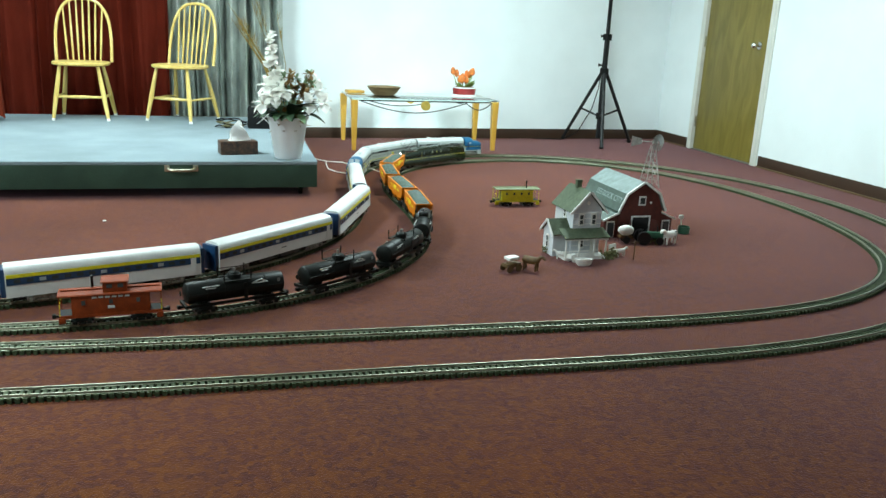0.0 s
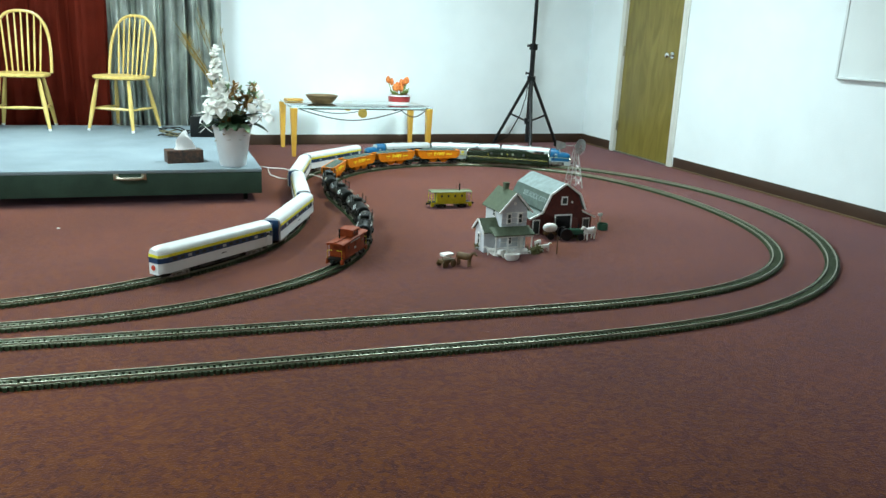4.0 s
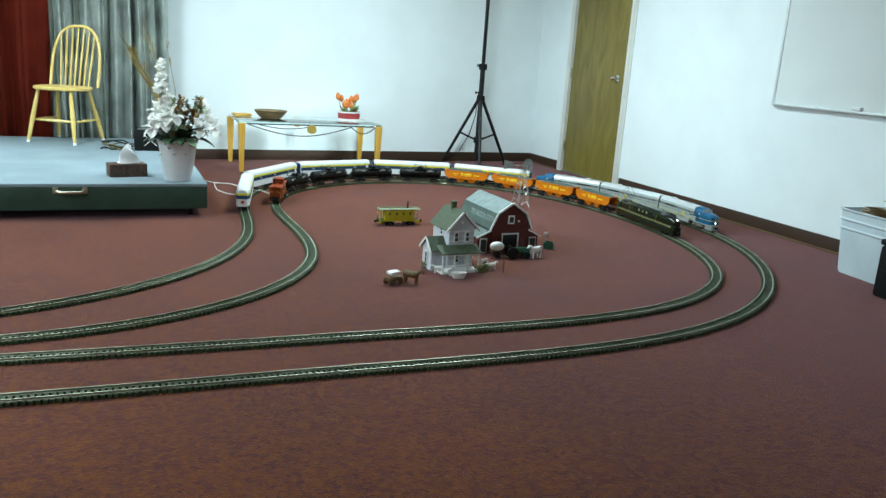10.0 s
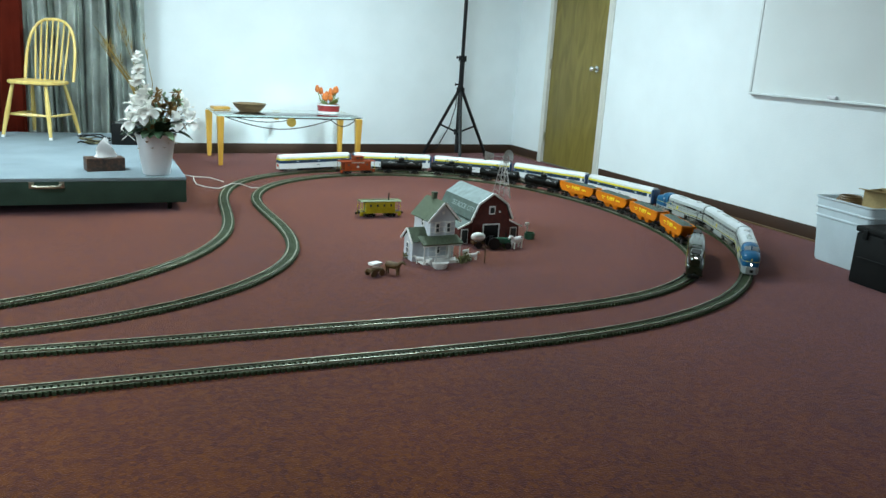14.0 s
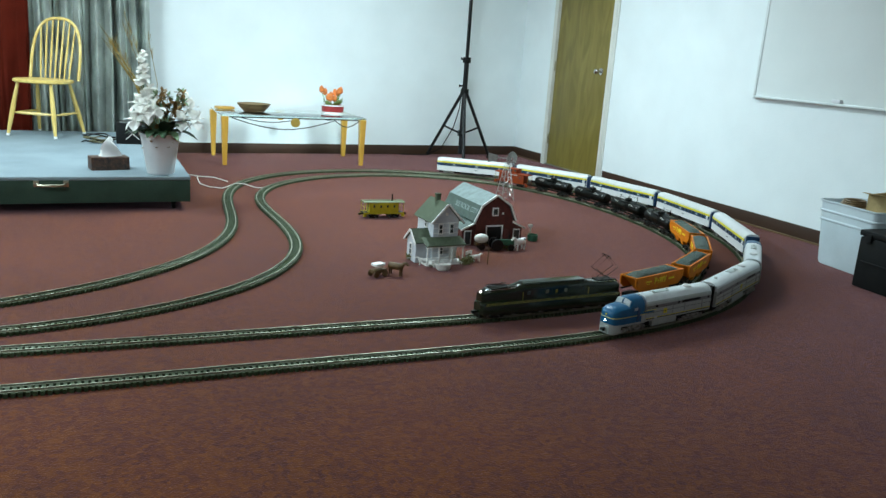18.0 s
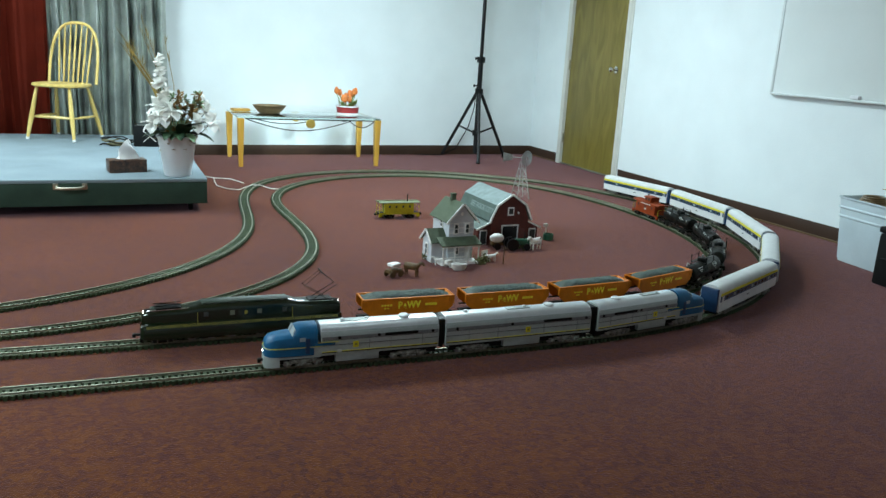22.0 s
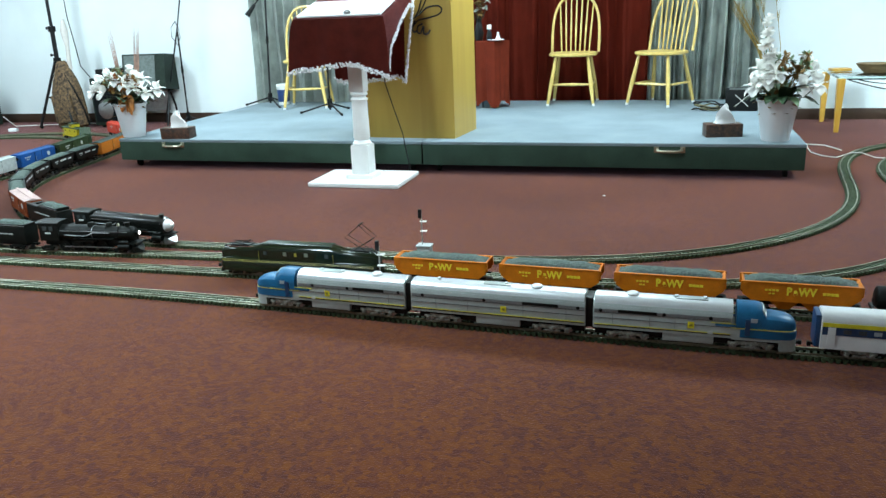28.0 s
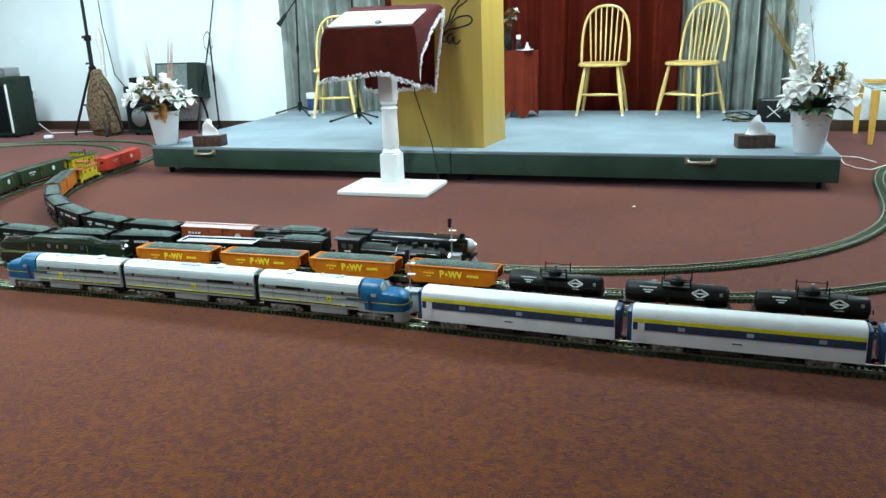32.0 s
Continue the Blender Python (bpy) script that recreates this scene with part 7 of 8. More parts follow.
def electric():
    g = thing("electric_locomotive", "dark green streamlined electric locomotive with gold pinstripes", "model locomotive", None, "coal train")
    L = 0.375
    part("lower_body", hull(B(), [(-L, 0.028, 0.018, 0.058, 0.066), (-L + 0.012, 0.040, 0.016, 0.064, 0.074), (-L + 0.05, 0.046, 0.016, 0.068, 0.080), (-0.15, 0.048, 0.016, 0.070, 0.084), (0.15, 0.048, 0.016, 0.070, 0.084), (L - 0.05, 0.046, 0.016, 0.068, 0.080), (L - 0.012, 0.040, 0.016, 0.064, 0.074), (L, 0.028, 0.018, 0.058, 0.066)]), LOCO_GREEN, g)
    part("hood", hull(B(), [(-L + 0.006, 0.024, 0.06, 0.094, 0.108), (-L + 0.03, 0.033, 0.06, 0.104, 0.122), (-0.24, 0.038, 0.06, 0.107, 0.126), (-0.205, 0.041, 0.06, 0.110, 0.130), (-0.185, 0.043, 0.06, 0.113, 0.135), (-0.165, 0.045, 0.06, 0.116, 0.141), (0.165, 0.045, 0.06, 0.116, 0.141), (0.185, 0.043, 0.06, 0.113, 0.135), (0.205, 0.041, 0.06, 0.110, 0.130), (0.24, 0.038, 0.06, 0.107, 0.126), (L - 0.03, 0.033, 0.06, 0.104, 0.122), (L - 0.006, 0.024, 0.06, 0.094, 0.108)]), LOCO_GREEN, g)
    for s in (-1, 1):
        for k, z in enumerate((0.0625, 0.0665, 0.0705)):
            part("pinstripe", tube(B(), [(-L + 0.02, s * 0.0425, z - 0.004), (-L + 0.06, s * 0.0475, z - 0.001), (-0.15, s * 0.0488, z), (0.15, s * 0.0488, z), (L - 0.06, s * 0.0475, z - 0.001), (L - 0.02, s * 0.0425, z - 0.004)], 0.0007, 4), PIN_GOLD, g)
        for x in (-0.145, -0.05, 0.05, 0.145):
            pale = abs(x) < 0.1
            part("cab_window", box(B(), x, s * 0.0452, 0.104, 0.017, 0.002, 0.017), CAB_PALE if pale else DARK_GLASS, g, "pale square window" if pale else "")
        part("emblem", box(B(), 0, s * 0.0454, 0.103, 0.011, 0.002, 0.014), PIN_GOLD, g)
        for x in (-0.14, 0.14):
            part("grab_rail", rod(B(), (x * 1.25, s * 0.0462, 0.07), (x * 1.25, s * 0.046, 0.112), 0.001, n=5), PIN_GOLD, g)
        part("roof_rail", rod(B(), (-0.16, s * 0.026, 0.139), (0.16, s * 0.026, 0.139), 0.0022, n=6), GREY_METAL, g)
        part("air_pipe", rod(B(), (0.20, s * 0.024, 0.125), (0.34, s * 0.022, 0.122), 0.0026, n=6), CHROME, g)
        part("air_pipe", rod(B(), (-0.20, s * 0.024, 0.125), (-0.34, s * 0.022, 0.122), 0.0026, n=6), CHROME, g)
        lamp = part("headlamp_case", rod(B(), (s * (L - 0.045), 0, 0.116), (s * (L - 0.014), 0, 0.112), 0.010, n=14), ENGINE_BLACK, g)
        part("headlight", rod(B(), (s * (L - 0.0145), 0, 0.112), (s * (L - 0.011), 0, 0.1117), 0.0052, n=14), HEADLIGHT, lamp, "lit headlight")
        part("marker_lamp", box(B(), s * (L - 0.02), -0.02, 0.104, 0.008, 0.007, 0.012), BOX_RED, g)
        part("pilot", box(B(), s * (L - 0.003), 0, 0.014, 0.012, 0.06, 0.02, bevel=0.003), ENGINE_BLACK, g)
        coupler(g, s * (L - 0.004), s)
    # flat panels added on roof and hoods to show the ceiling glare
    part("roof_glare_panel", box(B(), 0, 0, 0.1405, 0.32, 0.058, 0.005, bevel=0.002), ROOF_SHEEN, g, "flat pale green panel for the ceiling glare on the roof")
    for x in (-0.28, 0.28):
        part("hood_glare_panel", box(B(), x, 0, 0.1235, 0.12, 0.040, 0.005, bevel=0.002), ROOF_SHEEN, g)
    base = part("pantograph_base", box(B(), -0.287, 0, 0.128, 0.09, 0.05, 0.004), ENGINE_BLACK, g)
    for s in (-1, 1):
        y = s * 0.02
        part("raised_arm", tube(B(), [(-0.262, y, 0.130), (-0.352, y * 0.95, 0.184), (-0.287, y * 0.7, 0.240)], 0.0017, 5), ENGINE_BLACK, g)
        part("raised_arm", tube(B(), [(-0.312, y, 0.130), (-0.224, y * 0.95, 0.184), (-0.293, y * 0.7, 0.240)], 0.0017, 5), ENGINE_BLACK, g)
        part("folded_arm", tube(B(), [(0.24, y, 0.130), (0.33, y * 0.9, 0.136), (0.23, y * 0.7, 0.140)], 0.0016, 5), ENGINE_BLACK, g)
    part("contact_shoe", tube(B(), [(-0.290, -0.034, 0.237), (-0.290, -0.024, 0.2415), (-0.290, 0.024, 0.2415), (-0.290, 0.034, 0.237)], 0.0018, 5), ENGINE_BLACK, g)
    part("contact_shoe", tube(B(), [(0.25, -0.03, 0.138), (0.25, -0.022, 0.1415), (0.25, 0.022, 0.1415), (0.25, 0.03, 0.138)], 0.0018, 5), ENGINE_BLACK, g)
    part("pantograph_base", box(B(), 0.275, 0, 0.128, 0.09, 0.05, 0.004), ENGINE_BLACK, g)
    for x in (-0.287, 0.275):
        for dx in (-0.025, 0.025):
            for s in (-1, 1):
                part("insulator", rod(B(), (x + dx, s * 0.018, 0.108), (x + dx, s * 0.018, 0.127), 0.004, n=8), BOX_BROWN, g)
    for x in (-0.30, 0.30):
        truck(g, x, 2, 0.055, 0.012, ENGINE_BLACK, 0.032)
    for x in (-0.125, 0.125):
        truck(g, x, 3, 0.14, 0.020, ENGINE_BLACK, 0.032)
    return g


def coal_heap(car, x0, x1, w, z, h, seed):
    """A lumpy heaped load."""
    rnd = random.Random(seed)
    bm, nx, ny = B(), 34, 10
    grid = [[bm.verts.new((x0 + (x1 - x0) * i / nx, -w + 2 * w * j / ny, z + h * (1 - (2 * j / ny - 1) ** 2) ** 0.5 * min(1, 6 * i / nx, 6 * (1 - i / nx)) + rnd.uniform(-0.0025, 0.003))) for j in range(ny + 1)] for i in range(nx + 1)]
    for i in range(nx):
        for j in range(ny):
            bm.faces.new((grid[i][j], grid[i + 1][j], grid[i + 1][j + 1], grid[i][j + 1]))
    part("coal_load", bm, COAL, car, "heaped dark coal")


def hopper(paint, mark, label, group, text="", L=0.195):
    h = thing("hopper_car", label, "model rail car", None, group)
    w = 0.045
    side = [(-L, 0.118), (L, 0.118), (L - 0.003, 0.074), (L - 0.034, 0.050), (-L + 0.034, 0.050), (-L + 0.003, 0.074)]
    for s in (-1, 1):
        b2 = B()
        prism(b2, side, "y", s * w - 0.002, s * w + 0.002)
        part("side_sheet", b2, paint, h)
        part("top_rail", box(B(), 0, s * w, 0.119, 2 * L + 0.004, 0.009, 0.005, bevel=0.001), paint, h)
        part("sill", box(B(), 0, s * (w - 0.004), 0.052, 2 * L - 0.01, 0.005, 0.006), ENGINE_BLACK, h)
        for k in range(2):
            x = (-1 if k else 1) * L
            part("corner_post", box(B(), x, s * (w - 0.001), 0.102, 0.007, 0.007, 0.036), paint, h)
            part("ladder", box(B(), x * 0.94, s * (w + 0.004), 0.100, 0.014, 0.0014, 0.030), paint, h)
    for s in (-1, 1):
        bm = B()
        prism(bm, [(s * (L - 0.004), 0.120), (s * (L + 0.0), 0.120), (s * 0.075, 0.03), (s * 0.07, 0.03)], "y", -w + 0.003, w - 0.003)
        part("slope_sheet", bm, paint, h)
        bm = B()
        prism(bm, [(-w, 0.116), (w, 0.116), (w * 0.9, 0.1225), (-w * 0.9, 0.1225)], "x", s * (L - 0.002) - 0.002, s * (L - 0.002) + 0.002)
        part("end_sheet", bm, paint, h)
        coupler(h, s * L, s)
        part("end_platform", box(B(), s * (L - 0.03), 0, 0.034, 0.075, 0.05, 0.008), ENGINE_BLACK, h)
        truck(h, s * (L - 0.06), 2, 0.052, 0.0135, ENGINE_BLACK, 0.033)
    for x in (-0.05, 0.05):
        bay = B()
        loft(bay, [[(x + a * u, b * v, z) for a, b in ((-1, -1), (1, -1), (1, 1), (-1, 1))] for u, v, z in ((0.018, 0.034, 0.018), (0.05, 0.04, 0.052))])
        part("hopper_bay", bay, paint, h)
    part("centre_sill", box(B(), 0, 0, 0.03, 2 * L - 0.02, 0.02, 0.012), ENGINE_BLACK, h)
    coal_heap(h, -L + 0.006, L - 0.006, w - 0.004, 0.114, 0.020, len(label))
    for s in (-1, 1):
        y = s * (w + 0.0026)
        if text:
            for word, size, dx, dz in (("P", 0.040, -0.038, 0), ("&", 0.026, -0.0165, -0.004), ("WV", 0.040, 0.021, 0)):
                letters(word, size, mark, h, pose(dx * (1 if s < 0 else -1), y, 0.089 + dz, 90, 0, 0 if s < 0 else 180) @ Matrix.Diagonal((0.86, 1, 1, 1)), thick=0.0009, bold=0.0016)
        else:
            bars(h, 0, y, 0.09, 0.08, 0.012, mark, 6)
        q = 1 if s < 0 else -1
        bars(h, -0.095 * q, y, 0.092, 0.045, 0.007, mark, 4)
        bars(h, -0.095 * q, y, 0.079, 0.02, 0.005, mark, 2)
        bars(h, 0.095 * q, y, 0.088, 0.05, 0.010, mark, 4, 0.15)
    return h


def tank_car():
    t = thing("tank_car", "black model tank car with a white diamond mark", "model rail car", None, "coal train")
    L, r, zc = 0.180, 0.0405, 0.0755
    bm = B()
    n = 20
    loft(bm, [[(x, rr * math.cos(2 * math.pi * k / n), zc + rr * math.sin(2 * math.pi * k / n)) for k in range(n)] for x, rr in ((-L - 0.006, r * 0.6), (-L, r * 0.92), (-L + 0.006, r), (L - 0.006, r), (L, r * 0.92), (L + 0.006, r * 0.6))])
    part("tank", bm, ENGINE_BLACK, t)
    for x in (-0.11, -0.045, 0.045, 0.11):
        bm = B()
        rod(bm, (x - 0.002, 0, zc), (x + 0.002, 0, zc), r + 0.0012, n=20)
        part("tank_band", bm, ENGINE_BLACK, t)
    dome = part("dome", lathe(B(), [(0.026, zc + r - 0.006), (0.026, zc + r + 0.013), (0.021, zc + r + 0.018), (0, zc + r + 0.019)], 18, cap=False), ENGINE_BLACK, t)
    part("valve", rod(B(), (0, 0, zc + r + 0.02), (0, 0, zc + r + 0.034), 0.006, n=10), GREY_METAL, dome)
    for s in (-1, 1):
        part("walkway", box(B(), 0, s * 0.034, zc + r - 0.004, 0.10, 0.016, 0.003), ENGINE_BLACK, t)
        for x in (-0.05, 0.05):
            part("handrail_post", rod(B(), (x, s * 0.040, zc + r - 0.004), (x, s * 0.040, zc + r + 0.036), 0.0024, n=6), ENGINE_BLACK, t)
        part("handrail", rod(B(), (-0.05, s * 0.040, zc + r + 0.026), (0.05, s * 0.040, zc + r + 0.026), 0.0014, n=6), ENGINE_BLACK, t)
        part("long_rail", rod(B(), (-L, s * (r + 0.005), zc + 0.004), (L, s * (r + 0.005), zc + 0.004), 0.0013, n=5), ENGINE_BLACK, t)
        part("side_sill", box(B(), 0, s * 0.036, 0.034, 2 * L + 0.01, 0.006, 0.010), ENGINE_BLACK, t)
        q = 1 if s < 0 else -1
        ang = 26
        face = Matrix.Translation((0, s * (r + 0.0006) * math.cos(radians(ang)), zc + r * math.sin(radians(ang)))) @ Matrix.Rotation(radians(-s * -ang if s < 0 else ang) * (-1 if s < 0 else -1) * (1 if s > 0 else -1) * -1, 4, "X")
        for dx, dz, a in ((-0.012, 0.007, 30), (0.012, 0.007, -30), (-0.012, -0.007, -30), (0.012, -0.007, 30)):
            part("diamond_mark", box(B(), 0, 0, 0, 0.032, 0.0016, 0.0055), LETTER_W, t, "white diamond outline", face @ Matrix.Translation((0.085 * q + 1.25 * dx, 0, 1.1 * dz)) @ Matrix.Rotation(radians(-a), 4, "Y"))
        for dz, wd in ((0.011, 0.062), (0.0, 0.036), (-0.008, 0.020)):
            part("marking", box(B(), 0, 0, 0, wd, 0.0016, 0.004), LETTER_W, t, "", face @ Matrix.Translation((-0.10 * q, 0, dz)))
        part("marking", box(B(), 0, 0, 0, 0.034, 0.0016, 0.0045), LETTER_W, t, "", face @ Matrix.Translation((0.085 * q, 0, 0)))
        part("ladder", box(B(), 0.028, s * (r + 0.004), zc - 0.004, 0.014, 0.002, 0.060), ENGINE_BLACK, t)
        part("placard", box(B(), 0.158 * q, s * (r - 0.004), zc + 0.012, 0.010, 0.004, 0.024), SIDE_GREY, t, "small grey placard")
        part("marking", box(B(), 0, 0, 0, 0.03, 0.0016, 0.0015), LETTER_W, t, "", face @ Matrix.Translation((0.085 * q, 0, -0.022)))
    for s in (-1, 1):
        part("end_beam", box(B(), s * (L + 0.008), 0, 0.034, 0.01, 0.084, 0.012), ENGINE_BLACK, t)
        part("bolster", box(B(), s * 0.12, 0, 0.038, 0.02, 0.06, 0.016), ENGINE_BLACK, t)
        part("brake_wheel", rod(B(), (s * (L + 0.013), 0.02, 0.07), (s * (L + 0.015), 0.02, 0.07), 0.010, n=12), ENGINE_BLACK, t)
        coupler(t, s * L, s)
        truck(t, s * 0.12, 2, 0.052, 0.0135, ENGINE_BLACK, 0.033)
    return t


def caboose(paint, roof, label, group, L=0.125, cupola=True, mark=None, trim=None, stove=True):
    c = thing("caboose", label, "model rail car", None, group)
    w, zt = 0.041, 0.108
    part("body", box(B(), 0, 0, 0.072, 2 * L, 2 * w, 0.072, bevel=0.0015), paint, c)
    part("roof", hull(B(), [(-L - 0.042, w + 0.004, 0.106, 0.108, 0.116), (L + 0.042, w + 0.004, 0.106, 0.108, 0.116)]), roof, c)
    part("roof_walk", box(B(), 0, 0, 0.119, 2 * L + 0.07, 0.014, 0.003), roof, c)
    if cupola:
        cu = part("cupola", box(B(), 0.015, 0, 0.132, 0.078, 2 * w - 0.008, 0.034, bevel=0.0015), paint, c)
        part("cupola_roof", hull(B(), [(-0.03, w, 0.147, 0.149, 0.155), (0.06, w, 0.147, 0.149, 0.155)]), roof, cu)
        for s in (-1, 1):
            for x in (-0.003, 0.033):
                part("window", box(B(), x, s * (w - 0.0035), 0.136, 0.018, 0.002, 0.014), DARK_GLASS, cu)
    if stove:
        part("stovepipe", tube(B(), [(-0.06, 0.018, 0.11), (-0.06, 0.018, 0.158)], 0.0045, 8), ENGINE_BLACK, c)
        part("pipe_cap", rod(B(), (-0.06, 0.018, 0.158), (-0.06, 0.018, 0.163), 0.007, 0.003, 8), ENGINE_BLACK, c)
    n = 4 if not cupola else 3
    for s in (-1, 1):
        for k in range(n):
            x = -L * 0.7 + 1.4 * L * k / (n - 1)
            f = part("window", box(B(), x, s * (w + 0.0006), 0.082, 0.017, 0.002, 0.021), trim or paint, c)
            part("pane", box(B(), x, s * (w + 0.0014), 0.082, 0.012, 0.002, 0.016), DARK_GLASS, f)
        if mark:
            bars(c, 0, s * (w + 0.0007), 0.099, 0.12, 0.006, mark, 6)
            bars(c, 0.0, s * (w + 0.0007), 0.062, 0.022, 0.010, mark, 1)
        part("side_sill", box(B(), 0, s * (w - 0.002), 0.034, 2 * L + 0.08, 0.006, 0.010), paint, c)
        for k in (-1, 1):
            x = k * (L + 0.038)
            part("end_rail", tube(B(), [(x, s * 0.037, 0.038), (x, s * 0.037, 0.078), (x, s * 0.012, 0.080)], 0.0016, 5), YELLOW if trim is None else trim, c)
            part("roof_post", rod(B(), (x, s * 0.036, 0.04), (x, s * 0.036, 0.108), 0.0016, n=5), paint, c)
            part("step", box(B(), x - k * 0.006, s * 0.038, 0.022, 0.022, 0.012, 0.022, bevel=0.002), paint, c)
    part("deck", box(B(), 0, 0, 0.034, 2 * L + 0.085, 2 * w - 0.008, 0.006), ENGINE_BLACK, c)
    for s in (-1, 1):
        part("end_door", box(B(), s * (L + 0.0006), 0, 0.07, 0.002, 0.022, 0.06), roof, c)
        coupler(c, s * (L + 0.035), s)
        truck(c, s * (L - 0.03), 2, 0.046, 0.0135, ENGINE_BLACK, 0.033)
    return c


def boxcar(paint, roof, label, group, L=0.22, mark=None, h=0.125, door=True):
    b = thing("boxcar", label, "model rail car", None, group)
    w = 0.045
    part("body", box(B(), 0, 0, 0.03 + (h - 0.03) / 2, 2 * L, 2 * w, h - 0.03, bevel=0.0015), paint, b)
    bm = B()
    prism(bm, [(-w - 0.002, h - 0.002), (w + 0.002, h - 0.002), (w + 0.002, h + 0.001), (0, h + 0.008), (-w - 0.002, h + 0.001)], "x", -L - 0.002, L + 0.002)
    part("roof", bm, roof, b)
    part("roof_walk", box(B(), 0, 0, h + 0.011, 2 * L + 0.01, 0.014, 0.0025), roof, b)
    for k in range(9):
        x = -L + 0.03 + (2 * L - 0.06) * k / 8
        part("roof_rib", prism(B(), [(-w - 0.003, h), (w + 0.003, h), (w + 0.003, h + 0.002), (0, h + 0.009), (-w - 0.003, h + 0.002)], "x", x - 0.0012, x + 0.0012), roof, b)
    for s in (-1, 1):
        y = s * (w + 0.001)
        if door:
            # black plate behind the door paints the shade of its recess
            part("door_shade", box(B(), 0, y - s * 0.0006, 0.077, 0.084, 0.0016, 0.089), ENGINE_BLACK, b, "black plate as shade round the door")
            d = part("sliding_door", box(B(), 0, y, 0.077, 0.075, 0.004, 0.086, bevel=0.0008), paint, b)
            part("door_track", box(B(), 0.02, y + s * 0.001, 0.123 * h / 0.125, 0.15, 0.003, 0.003), paint, d)
            part("door_latch", box(B(), 0.03, y + s * 0.0026, 0.072, 0.004, 0.002, 0.03), GREY_METAL, d)
        for k in range(14):
            x = -L + 0.012 + (2 * L - 0.024) * k / 13
            if not door or abs(x) > 0.045:
                part("side_rib", box(B(), x, y - s * 0.0002, 0.078, 0.0022, 0.002, 0.088), paint, b)
        if mark:
            q = 1 if s < 0 else -1
            bars(b, -0.125 * q, y + s * 0.001, 0.095, 0.07, 0.010, mark, 4)
            bars(b, -0.125 * q, y + s * 0.001, 0.078, 0.04, 0.006, mark, 3)
            part("round_emblem", rod(B(), (0.125 * q, y, 0.085), (0.125 * q, y + s * 0.0016, 0.085), 0.017, n=18), mark, b)
        for k in (-1, 1):
            part("ladder", box(B(), k * (L - 0.012), y + s * 0.003, 0.077, 0.016, 0.0012, 0.085), paint, b)
    for s in (-1, 1):
        part("brake_wheel", rod(B(), (s * (L + 0.004), 0.018, 0.095), (s * (L + 0.006), 0.018, 0.095), 0.011, n=12), ENGINE_BLACK, b)
        coupler(b, s * L, s)
        truck(b, s * (L - 0.06), 2, 0.052, 0.0135, ENGINE_BLACK, 0.033)
    part("underframe", box(B(), 0, 0, 0.026, 2 * L - 0.01, 0.06, 0.01), ENGINE_BLACK, b)
    return b


def gondola(label, group, L=0.20):
    g = thing("gondola_car", label, "model rail car", None, group)
    w = 0.044
    part("floor_pan", box(B(), 0, 0, 0.042, 2 * L, 2 * w - 0.004, 0.012), ENGINE_BLACK, g)
    for s in (-1, 1):
        part("side_panel", box(B(), 0, s * w, 0.068, 2 * L, 0.004, 0.062), ENGINE_BLACK, g)
        part("end_panel", box(B(), s * (L - 0.002), 0, 0.068, 0.004, 2 * w - 0.006, 0.060), ENGINE_BLACK, g)
        part("rim", box(B(), 0, s * w, 0.1015, 2 * L + 0.006, 0.008, 0.005, bevel=0.001), ROOF_SILVER, g, "white rim")
        part("end_rim", box(B(), s * (L - 0.002), 0, 0.1015, 0.008, 2 * w - 0.008, 0.0045, bevel=0.001), ROOF_SILVER, g, "white rim")
        for k in range(11):
            part("side_rib", box(B(), -L + 0.02 + (2 * L - 0.04) * k / 10, s * (w + 0.003), 0.068, 0.004, 0.003, 0.058), ENGINE_BLACK, g)
        bars(g, 0, s * (w + 0.0046), 0.078, 0.12, 0.006, LETTER_W, 9)
        coupler(g, s * L, s)
        truck(g, s * (L - 0.06), 2, 0.052, 0.0135, ENGINE_BLACK, 0.033)
    part("load_cover", box(B(), 0, 0, 0.088, 2 * L - 0.012, 2 * w - 0.010, 0.012, bevel=0.003), BOX_GREY, g, "grey covered load")
    return g


